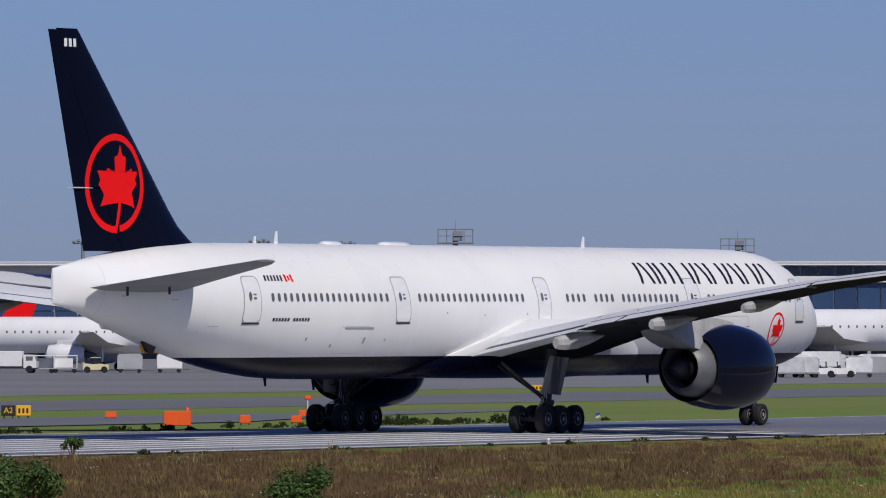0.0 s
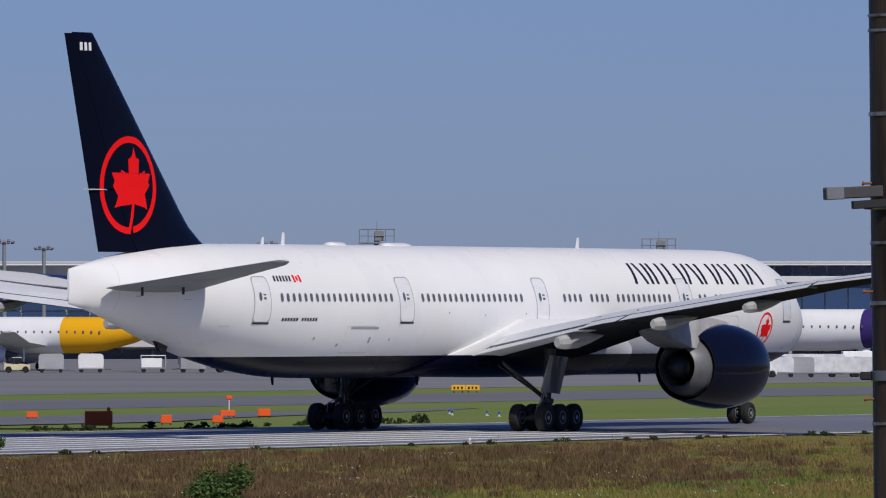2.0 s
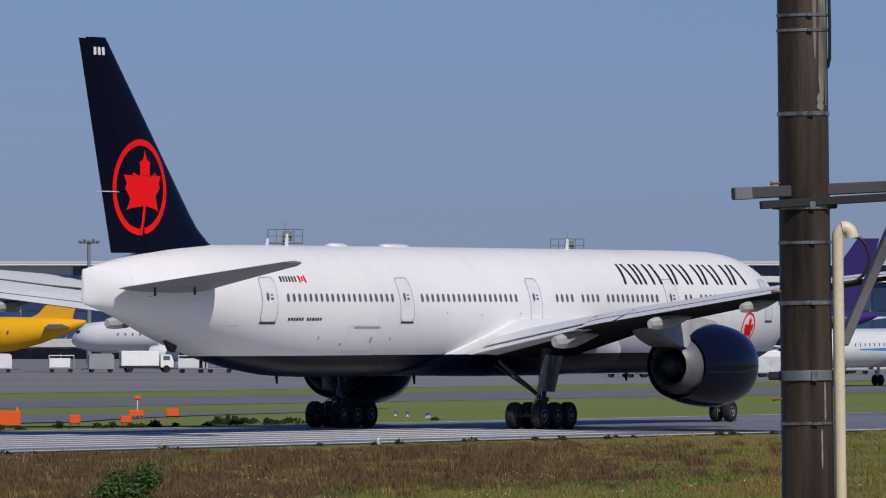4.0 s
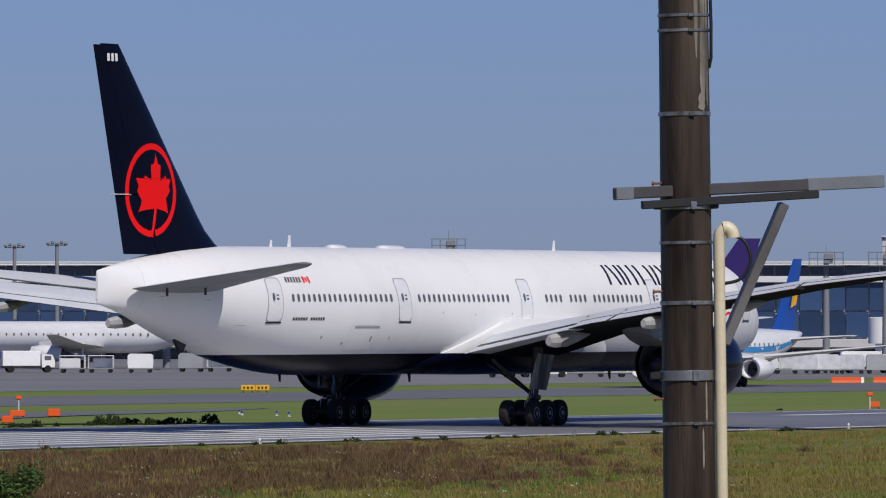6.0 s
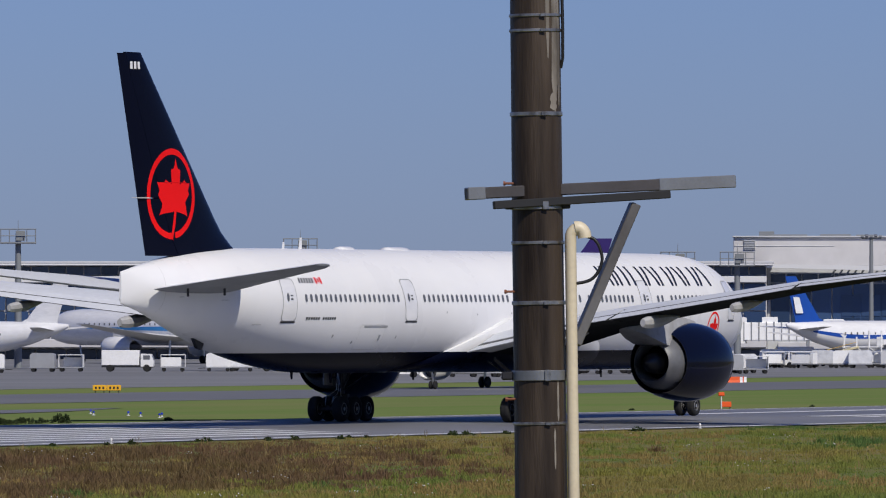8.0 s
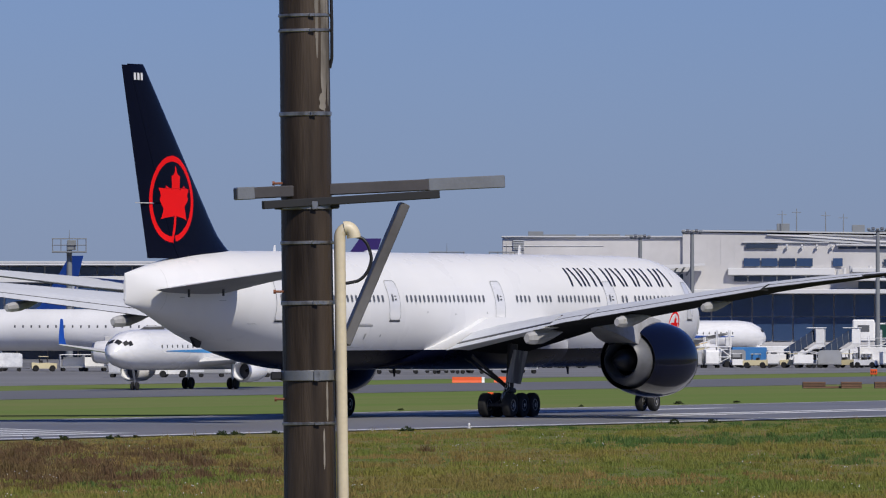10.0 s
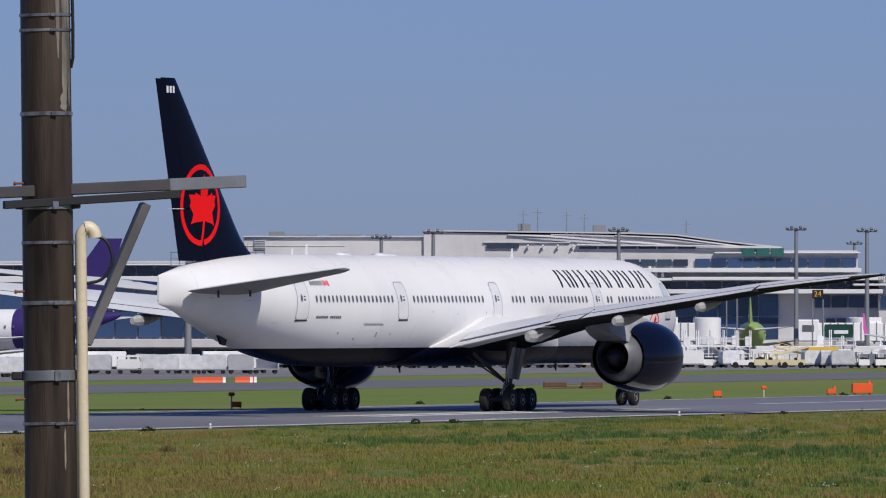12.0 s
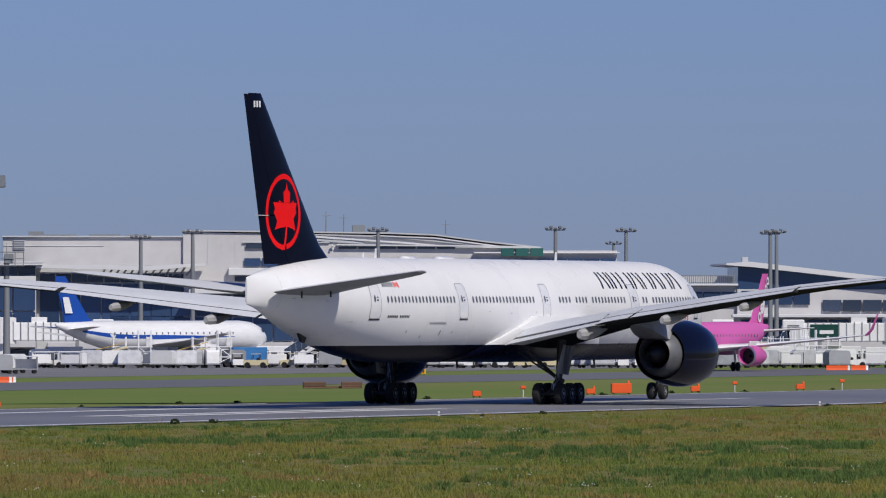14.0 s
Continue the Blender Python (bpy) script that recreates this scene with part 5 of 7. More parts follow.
def radio_mast(b, d, top):
    """A mast with a railed platform and whip aerials."""
    m = thing("radio_mast", "grey mast with a railed platform and aerials", "mast", Matrix.Translation(at(b, d, BASE)) @ Matrix.Rotation(-b / 1000, 4, "Z"), "radio masts")
    h = top - BASE
    part("mast_pole", Shape().tube((0, 0, 0), (0, 0, h + 1.2), 0.5, 0.34, 12), MAST, m)
    part("platform", Shape().box((0, 0, h), (4.6, 3.0, 0.22), 0.04), MAST, m, smooth=0)
    for x in (-2.2, -1.1, 1.1, 2.2):
        for y in (-1.4, 1.4):
            part("platform_post", Shape().tube((x, y, h), (x, y, h + 1.75), 0.06, n=6), MAST, m)
    for y in (-1.4, 1.4):
        part("handrail", Shape().tube((-2.3, y, h + 1.75), (2.3, y, h + 1.75), 0.07, n=6), MAST, m)
        part("handrail", Shape().tube((-2.3, y, h + 0.9), (2.3, y, h + 0.9), 0.05, n=6), MAST, m)
    part("equipment_box", Shape().box((0.3, 0, h + 0.9), (1.2, 1.0, 1.3), 0.05), MAST, m, smooth=0)
    part("whip_aerial", Shape().tube((0, 0, h + 1.2), (0, 0, h + 2.9), 0.06, 0.02, 6), MAST, m)
    return m


for b, d, top in ((1.26, 1250, 13.97), (29.88, 1300, 13.10), (68.18, 1280, 11.23), (74.21, 1280, 11.23)):
    radio_mast(b, d, top)


# ---- other aircraft ----
PURPLE = surface("purple_paint", (0.045, 0.025, 0.15), 0.35, scale=0.3)
BLUE = surface("bright_blue_paint", (0.012, 0.07, 0.36), 0.35, scale=0.3)
SKY_BLUE = surface("light_blue_paint", (0.05, 0.28, 0.62), 0.35, scale=0.3)
PINK = surface("magenta_paint", (0.62, 0.11, 0.38), 0.35, scale=0.3)
GREEN = surface("lime_green_paint", (0.32, 0.46, 0.10), 0.4, scale=0.3)
YELLOW_TAIL = surface("deep_yellow_paint", (0.80, 0.40, 0.01), 0.4, scale=0.3)


def jet(label, length, r, height, span, m, body=None, fin_mat=None, engine_mat=None, wing_mat=None, ers=0.56, low=None, stripe_mat=None, winglet=None, group=""):
    """A parked or taxiing twin jet; local x ahead from its middle, z up from the ground."""
    a = thing("jet_airliner", label, "aircraft", m, group)
    L, zc = length, r * 1.02 + (low or r * 0.95)
    s = Shape()
    rings = []
    for q, k, dz in ((0.5, 0.02, -0.22), (0.492, 0.28, -0.18), (0.478, 0.50, -0.12), (0.455, 0.74, -0.06), (0.42, 0.92, -0.01), (0.37, 1.0, 0), (0.1, 1.0, 0), (-0.18, 1.0, 0), (-0.27, 0.93, 0.07), (-0.36, 0.70, 0.26), (-0.44, 0.40, 0.50), (-0.49, 0.17, 0.68), (-0.5, 0.08, 0.72)):
        rings.append([(q * L, r * k * math.cos(j * math.tau / 28), zc + r * dz + r * k * math.sin(j * math.tau / 28)) for j in range(28)])
    s.loft(rings)
    part("fuselage", s, body or WHITE, a, smooth=50)
    f = Shape()
    for_z = [(zc + r * 0.6, -0.28 * L, -0.455 * L, 0.35), (zc + r * 1.15, -0.345 * L, -0.46 * L, 0.30), (height, -0.455 * L, -0.505 * L, 0.12)]
    f.loft([[(le, 0, z), (le - (le - te) * 0.3, w, z), (te, 0.03, z), (te, -0.03, z), (le - (le - te) * 0.3, -w, z)] for z, le, te, w in for_z])
    fn = part("fin", f, fin_mat or WHITE, a, smooth=50)
    for sd in (-1, 1):
        w = Shape()
        hw = span / 2
        w.loft([foil(0.12 * L, -0.10 * L, zc - r * 0.62, r * 0.50, sd * r * 0.5), foil(0.03 * L, -0.085 * L, zc - r * 0.40, r * 0.26, sd * hw * 0.35), foil(-0.115 * L, -0.155 * L, zc + r * 0.20, r * 0.08, sd * hw)])
        wg = part("wing", w, wing_mat or LIGHT_GREY, a, smooth=50)
        if winglet:
            g = Shape()
            g.loft([foil(-0.115 * L, -0.155 * L, zc + r * 0.20, 0.14, sd * hw), foil(-0.135 * L, -0.165 * L, zc + r * 0.55, 0.12, sd * (hw + 0.45)), foil(-0.165 * L, -0.18 * L, zc + r * 1.5, 0.05, sd * (hw + 0.9))])
            part("winglet", g, winglet, wg, smooth=50)
        t = Shape()
        t.loft([foil(-0.37 * L, -0.455 * L, zc + r * 0.42, 0.4, sd * r * 0.25), foil(-0.445 * L, -0.485 * L, zc + r * 0.62, 0.14, sd * span * 0.18)])
        part("stabiliser", t, LIGHT_GREY, a, smooth=50)
        er, ex, ey, ez = r * ers, 0.07 * L, sd * span * 0.165, zc - r * 1.05
        e = Shape().lathe([(ex - 2.6 * er, er * 0.62), (ex - 1.4 * er, er * 0.92), (ex, er), (ex + 1.2 * er, er * 0.94), (ex + 1.4 * er, er * 0.84), (ex + 1.3 * er, er * 0.78), (ex, er * 0.76)], "X", 24, (0, ey, ez))
        en = part("engine", e, engine_mat or WHITE, a, smooth=50)
        part("engine_fan", Shape().lathe([(ex + 0.2, er * 0.78), (ex + 0.22, 0.2), (ex + 0.7, 0.02)], "X", 20, (0, ey, ez)), DARK_METAL, en, smooth=40)
        part("inlet_lip", Shape().lathe([(ex + 1.18 * er, er * 0.955), (ex + 1.42 * er, er * 0.85), (ex + 1.3 * er, er * 0.77)], "X", 24, (0, ey, ez)), STEEL, en, smooth=40)
        part("engine_core", Shape().lathe([(ex - 2.0 * er, er * 0.45), (ex - 3.2 * er, er * 0.30), (ex - 3.8 * er, 0.03)], "X", 16, (0, ey, ez)), TITAN, en, smooth=40)
        part("pylon", Shape().box((ex - 0.8 * er, ey, ez + er * 1.05), (2.6 * er, 0.25, er * 0.7), 0.08), LIGHT_GREY, en)
        g = Shape().tube((-0.03 * L, sd * r * 1.25, 0.5), (-0.03 * L, sd * r * 1.2, zc - r * 0.6), 0.13, 0.16, 8)
        gl = part("main_gear_leg", g, STEEL, a)
        for e2 in (-0.3, 0.3):
            tr = Shape().lathe([(-0.16, 0.25), (-0.18, 0.45), (-0.1, 0.55), (0.1, 0.55), (0.18, 0.45), (0.16, 0.25)], "Y", 18, (-0.03 * L, sd * r * 1.25 + e2, 0.55), caps=True)
            part("gear_wheel", tr, RUBBER, gl, smooth=40)
        # cabin windows
        n = int(L * 0.62 / 1.06)
        pw = Shape().box((0, 0, 0), (0.22, 0.04, 0.32), 0.04)
        first = None
        for k in range(n):
            x = -0.27 * L + k * 1.06
            mm = Matrix.Translation((x, sd * (r * 0.985), zc + r * 0.17))
            if first is None:
                first = part("cabin_window", pw, WINDOW, a)
                first.matrix_basis = mm
            else:
                again(first, mm, a)
        def hull(q, deg):
            k = float(np.interp(q, [0.37, 0.42, 0.455, 0.478, 0.492, 0.5], [1.0, 0.92, 0.74, 0.50, 0.28, 0.02])) * r + 0.03
            dz = float(np.interp(q, [0.37, 0.42, 0.455, 0.478, 0.492, 0.5], [0, -0.01, -0.06, -0.12, -0.18, -0.22])) * r
            return (q * L, sd * k * math.cos(radians(deg)), zc + dz + k * math.sin(radians(deg)))

        for q0, q1, d0, d1 in ((0.468, 0.480, 52, 86), (0.458, 0.470, 30, 50), (0.447, 0.459, 22, 40)):
            s2 = Shape().add([hull(q0, d0 + (d1 - d0) * k / 4) for k in range(5)] + [hull(q1, d0 + (d1 - d0) * k / 4) for k in range(5)], [(k, k + 1, k + 6, k + 5) for k in range(4)])
            part("cockpit_window", s2, BLACK, a, smooth=0)
        if stripe_mat:
            st = Shape()
            xs = [0.30 * L - k * 0.70 * L / 20 for k in range(21)]
            lo, hi = [], []
            for x in xs:
                q = x / L
                rr = float(np.interp(q, [-0.5, -0.44, -0.36, -0.27, -0.18, 0.4], [0.08, 0.40, 0.70, 0.93, 1.0, 1.0])) * r
                dz = float(np.interp(q, [-0.5, -0.44, -0.36, -0.27, -0.18, 0.4], [0.72, 0.50, 0.26, 0.07, 0, 0])) * r
                hgt = 0.04 + 0.30 * min(1, (0.30 - q) / 0.35)
                for lst, g2 in ((lo, -0.05 - hgt * 0.5), (hi, -0.05 + hgt * 0.35)):
                    lst.append((x, sd * (rr * math.sqrt(1 - g2 * g2) + 0.02), zc + dz + rr * g2))
            st.add(lo + hi, [(k, k + 1, k + 22, k + 21) for k in range(20)])
            part("side_stripe", st, stripe_mat, a, "blue side stripe", smooth=50)
    ng = Shape().tube((0.37 * L, 0, 0.4), (0.38 * L, 0, zc - r * 0.8), 0.10, 0.12, 8)
    nl = part("nose_gear_leg", ng, STEEL, a)
    for e2 in (-0.22, 0.22):
        tr = Shape().lathe([(-0.1, 0.2), (-0.12, 0.32), (-0.06, 0.39), (0.06, 0.39), (0.12, 0.32), (0.1, 0.2)], "Y", 18, (0.37 * L, e2, 0.39), caps=True)
        part("gear_wheel", tr, RUBBER, nl, smooth=40)
    return a, fn


def facing(b, d, heading, z=BASE):
    """On the apron at a bearing and distance, nose towards a compass heading (degrees clockwise from +y)."""
    p = at(b, d, z)
    return pose(p.x, p.y, p.z + 0.03, 0, 0, 90 - heading)


def split_paint(name, front, rear, x, rough=0.5):
    return two_tone(surface(name, front, rough, scale=0.3, spec=0.2), "X", x, rear)


freighter, ff = jet("parked white freighter with a purple tail half", 54.9, 2.51, 15.9, 47.6, facing(39.34, 1185, -68), split_paint("freighter_paint", (0.78, 0.78, 0.79), (0.045, 0.025, 0.15), -14.5), PURPLE, WHITE)
fq, fb = jet("white and blue jet parked by the terminal", 37.6, 2.0, 11.7, 35.8, facing(89.92, 1290, 52), None, BLUE, WHITE, stripe_mat=BLUE)
gq, gb = jet("white jet with a blue fin parked before the concourse", 54.9, 2.5, 14.6, 47.6, facing(17.55, 1345, -40), None, BLUE, WHITE, stripe_mat=SKY_BLUE)
yq, yb = jet("white freighter with a yellow rear parked on the apron", 40.0, 2.2, 11.2, 36.0, facing(-34.64, 1190, -70), split_paint("yellow_rear_paint", (0.78, 0.78, 0.79), (0.80, 0.40, 0.01), -5.6), YELLOW_TAIL, WHITE)
rq, rbb = jet("white jet with a red fin parked on the apron", 37.6, 2.0, 11.0, 35.8, facing(-54.42, 1300, -75), None, RED_PAINT, WHITE)
wq, wb = jet("plain white jet parked before the concourse", 37.6, 2.0, 11.2, 35.8, facing(-7.11, 1235, -62), None, WHITE, WHITE)
hq, hb = jet("lime green jet parked nose to the terminal", 30.0, 1.9, 9.0, 29.0, facing(125.36, 1375, 8), GREEN, GREEN, GREEN)
postal, pfin = jet("white jet with a blue fin taxiing beside the runway", 39.5, 1.9, 12.5, 35.8, None, None, BLUE, WHITE, stripe_mat=SKY_BLUE, winglet=BLUE)
peach, qfin = jet("magenta and white jet taxiing beside the runway", 37.6, 2.0, 11.8, 35.8, None, split_paint("magenta_split_paint", (0.84, 0.83, 0.85), (0.62, 0.13, 0.41), 8.2), PINK, PINK, WHITE, 0.64, winglet=PINK)
for sd in (-1, 1):
    q = Shape().add([(-18.0, sd * 0.33, 8.0), (-16.6, sd * 0.36, 7.6), (-17.2, sd * 0.34, 9.0), (-18.2, sd * 0.25, 10.2), (-18.7, sd * 0.22, 9.4)], [(0, 1, 2, 3, 4)])
    part("fin_patch", q, YELLOW_TAIL, pfin, "yellow patch", smooth=0)
    q = Shape().add([(-16.6, sd * 0.36, 7.2), (-15.6, sd * 0.36, 7.4), (-17.0, sd * 0.30, 9.6), (-17.6, sd * 0.28, 9.4)], [(0, 1, 2, 3)])
    part("fin_patch", q, WHITE, qfin, "pale swirl patch", smooth=0)
    for fx, fz, fr in ((-15.2, 6.5, 0.55), (-16.0, 7.6, 0.6), (-17.4, 9.9, 0.5), (-18.0, 10.9, 0.42)):
        ring = [(fx + fr * k * math.cos(j * math.tau / 14), sd * 0.37, fz + fr * k * 1.25 * math.sin(j * math.tau / 14)) for k in (1.0, 0.5) for j in range(14)]
        part("fin_patch", Shape().add(ring, [(j, (j + 1) % 14, 14 + (j + 1) % 14, 14 + j) for j in range(14)]), WHITE, qfin, "pale ring patch", smooth=0)
    for k in range(5):
        part("title_bar", Shape().box((13.2 - 0.85 * k, sd * 1.93, 4.75), (0.5, 0.06, 0.62), 0.01), PINK, peach, "plain magenta bar", smooth=0)
    q = Shape().add([(-26.2, sd * 0.36, 9.6), (-24.4, sd * 0.36, 9.6), (-25.0, sd * 0.34, 10.6), (-26.4, sd * 0.30, 10.6)], [(0, 1, 2, 3)])
    part("fin_patch", q, WHITE, gb, "pale fin patch", smooth=0)
    q = Shape().add([(-17.4, sd * 0.34, 6.9), (-16.1, sd * 0.36, 6.9), (-16.8, sd * 0.32, 9.0), (-17.8, sd * 0.26, 9.0)], [(0, 1, 2, 3)])
    part("fin_patch", q, WHITE, fb, "pale fin patch", smooth=0)


# ---- apron traffic ----
WRAP = surface("grey_film_wrap", (0.64, 0.65, 0.67), 0.3, second=(0.46, 0.47, 0.50), scale=1.2, amount=0.8, fine=6, bump=0.4, random_tone=0.2)
CART = surface("cart_white_paint", (0.80, 0.80, 0.80), 0.5, second=(0.66, 0.65, 0.63), scale=0.8, fine=5, random_tone=0.12)
CART_GREY = surface("cart_grey_sheet", (0.30, 0.31, 0.33), 0.5, second=(0.20, 0.2, 0.21), scale=0.8, random_tone=0.2)
TRUCK_YELLOW = surface("service_yellow", (0.72, 0.45, 0.06), 0.45, second=(0.55, 0.35, 0.06), scale=0.8)
PALE_YELLOW = surface("pale_yellow_paint", (0.66, 0.58, 0.36), 0.5, second=(0.5, 0.44, 0.28), scale=0.8)
TARP = surface("blue_tarpaulin", (0.03, 0.16, 0.42), 0.5, second=(0.05, 0.24, 0.5), scale=1.0)
PANEL_GREEN = surface("dark_green_panel", (0.008, 0.055, 0.040), 0.4, scale=0.5)
BROWN = surface("brown_crate_wood", (0.16, 0.085, 0.05), 0.7, second=(0.10, 0.06, 0.04), scale=1.5, fine=8, random_tone=0.25)
BLUE_LENS = surface("blue_lens", (0.02, 0.05, 0.5), 0.2)


def wheels_on(a, places, r=0.36):
    for x, y in places:
        t = Shape().lathe([(-0.13, r * 0.45), (-0.14, r * 0.85), (-0.08, r), (0.08, r), (0.14, r * 0.85), (0.13, r * 0.45)], "Y", 14, (x, y, r), caps=True)
        part("wheel", t, RUBBER, a, smooth=40)


def container_dolly(mat, label):
    a = thing("container_dolly", label, "dolly", group="container dollies")
    part("dolly_deck", Shape().box((0, 0, 0.48), (3.1, 1.9, 0.16), 0.03), CART_GREY, a, smooth=0)
    s = Shape()
    s.slab([(-1.45, 0.58), (1.45, 0.58), (1.5, 1.2), (1.45, 2.05), (1.15, 2.22), (-1.2, 2.25), (-1.48, 2.0), (-1.5, 1.2)], 1.6, lambda x, z, d: Vector((x, d - 0.8, z)))
    part("cargo_load", s, mat, a, smooth=0)
    part("tow_bar", Shape().tube((1.5, 0, 0.42), (2.4, 0, 0.38), 0.05, n=6), DARK_METAL, a)
    wheels_on(a, ((-1.1, -0.8), (1.1, -0.8), (-1.1, 0.8), (1.1, 0.8)), 0.24)
    return a


def baggage_cart():
    a = thing("baggage_cart", "white covered baggage cart with grey side curtains", "cart", group="baggage carts")
    part("cart_deck", Shape().box((0, 0, 0.5), (3.0, 1.6, 0.14), 0.03), CART_GREY, a, smooth=0)
    part("cart_roof", Shape().box((0, 0, 2.0), (3.0, 1.6, 0.10), 0.03), CART, a, smooth=0)
    for x in (-1.45, 1.45):
        part("end_panel", Shape().box((x, 0, 1.25), (0.06, 1.55, 1.4), 0.02), CART, a, smooth=0)
    part("side_curtain", Shape().box((-0.2, -0.72, 1.15), (2.4, 0.05, 1.1), 0.02), CART, a, smooth=0)
    wheels_on(a, ((-1.1, -0.7), (1.1, -0.7), (-1.1, 0.7), (1.1, 0.7)), 0.24)
    return a


def tow_tractor(mat=None):
    a = thing("tow_tractor", "small white airport tow tractor with an open cab", "tractor", group="tow tractors")
    s = Shape()
    s.slab([(-1.5, 0.35), (1.5, 0.35), (1.55, 0.95), (0.6, 1.05), (0.35, 1.05), (-0.4, 1.0), (-1.5, 1.1)], 1.4, lambda x, z, d: Vector((x, d - 0.7, z)))
    part("tractor_body", s, mat or CART, a, smooth=0)
    for x, y in ((-0.5, -0.6), (-0.5, 0.6), (0.45, -0.6), (0.45, 0.6)):
        part("cab_post", Shape().tube((x, y, 1.0), (x - 0.05, y, 1.75), 0.04, n=6), DARK_METAL, a)
    part("cab_roof", Shape().box((-0.05, 0, 1.78), (1.2, 1.35, 0.08), 0.03), mat or CART, a, smooth=0)
    part("seat", Shape().box((-0.35, 0, 1.15), (0.4, 1.0, 0.35), 0.05), BLACK, a)
    wheels_on(a, ((-1.0, -0.65), (1.0, -0.65), (-1.0, 0.65), (1.0, 0.65)), 0.38)
    return a


def service_truck(box, label):
    a = thing("service_truck", label, "truck", group="service trucks")
    part("chassis", Shape().box((0, 0, 0.62), (6.2, 1.9, 0.22), 0.04), DARK_METAL, a, smooth=0)
    s = Shape()
    s.slab([(1.6, 0.6), (3.1, 0.6), (3.15, 1.3), (2.85, 2.1), (1.6, 2.15)], 2.0, lambda x, z, d: Vector((x, d - 1.0, z)))
    part("cab", s, CART, a, smooth=0)
    part("windscreen", Shape().box((3.03, 0, 1.66), (0.08, 1.7, 0.62), 0.02, Matrix.Rotation(radians(-20), 3, "Y")), WINDOW, a, smooth=0)
    for y in (-1.01, 1.01):
        part("side_window", Shape().box((2.3, y, 1.7), (0.8, 0.03, 0.5), 0.01), WINDOW, a, smooth=0)
    part("box_body", Shape().box((-0.85, 0, 1.65), (4.5, 2.1, 1.8), 0.06), box, a, smooth=0)
    wheels_on(a, ((-2.1, -0.9), (2.3, -0.9), (-2.1, 0.9), (2.3, 0.9)), 0.44)
    return a


def passenger_stairs():
    a = thing("passenger_stairs", "white mobile passenger stairs with a dark arched canopy", "stairs", group="passenger stairs")
    s = Shape()
    s.slab([(-2.8, 0.5), (-2.2, 0.5), (1.6, 3.0), (2.6, 3.0), (2.6, 2.6), (1.9, 2.6)], 1.8, lambda x, z, d: Vector((x, d - 0.9, z)))
    part("stair_flight", s, CART, a, smooth=0)
    part("base_frame", Shape().box((-0.1, 0, 0.55), (5.4, 1.7, 0.35), 0.05), CART, a, smooth=0)
    for k in range(6):
        x, z = -2.4 + 0.72 * k, 1.0 + 0.47 * k
        ring = Shape().pipe([(x, -0.95, z - 0.2), (x - 0.1, -0.95, z + 0.9), (x - 0.15, -0.5, z + 1.35), (x - 0.15, 0.5, z + 1.35), (x - 0.1, 0.95, z + 0.9), (x, 0.95, z - 0.2)], 0.035, 6)
        part("canopy_hoop", ring, MAST, a)
    can = Shape()
    can.loft([[(x, -0.93, z - 0.1), (x - 0.1, -0.92, z + 0.88), (x - 0.14, -0.48, z + 1.30), (x - 0.14, 0.48, z + 1.30), (x - 0.1, 0.92, z + 0.88), (x, 0.93, z - 0.1)] for x, z in ((-2.4, 1.0), (1.3, 3.42))], closed=False, caps=False)
    part("canopy_cover", can, DARK_GLASS, a, "dark translucent canopy", smooth=0)
    part("platform_house", Shape().box((2.1, 0, 4.0), (1.1, 1.9, 2.0), 0.04), CART, a, smooth=0)
    part("platform_roof", Shape().box((1.6, 0, 5.05), (2.4, 2.1, 0.12), 0.03), CART, a, smooth=0)
    for x, y in ((1.2, -0.8), (1.2, 0.8), (2.4, -0.8), (2.4, 0.8)):
        part("leg", Shape().tube((x, y, 0.6), (x, y, 2.7), 0.06, n=6), DARK_METAL, a)
    wheels_on(a, ((-2.2, -0.8), (2.0, -0.8), (-2.2, 0.8), (2.0, 0.8)), 0.4)
    return a


def scaffold_loader():
    a = thing("cargo_loader", "white framed cargo loader with raised decks", "loader", group="cargo loaders")
    for x in (-2.4, -0.8, 0.8, 2.4):
        for y in (-1.3, 1.3):
            part("frame_post", Shape().tube((x, y, 0.4), (x, y, 3.9 + (0.8 if x > 0 else 0)), 0.07, n=6), CART, a)
    for z in (1.3, 2.6):
        part("deck", Shape().box((0, 0, z), (5.2, 2.7, 0.14), 0.03), CART, a, smooth=0)
    for x0, x1 in ((-2.4, -0.8), (-0.8, 0.8), (0.8, 2.4)):
        part("frame_brace", Shape().tube((x0, -1.3, 0.5), (x1, -1.3, 1.3), 0.05, n=6), CART, a)
        part("frame_brace", Shape().tube((x1, -1.3, 1.4), (x0, -1.3, 2.6), 0.05, n=6), CART, a)
        part("handrail", Shape().tube((x0, -1.3, 3.6), (x1, -1.3, 3.6), 0.05, n=6), CART, a)
    part("control_cab", Shape().box((2.2, -0.9, 3.3), (0.8, 0.8, 1.2), 0.05), CART, a, smooth=0)
    wheels_on(a, ((-2.0, -1.1), (2.0, -1.1), (-2.0, 1.1), (2.0, 1.1)), 0.4)
    return a


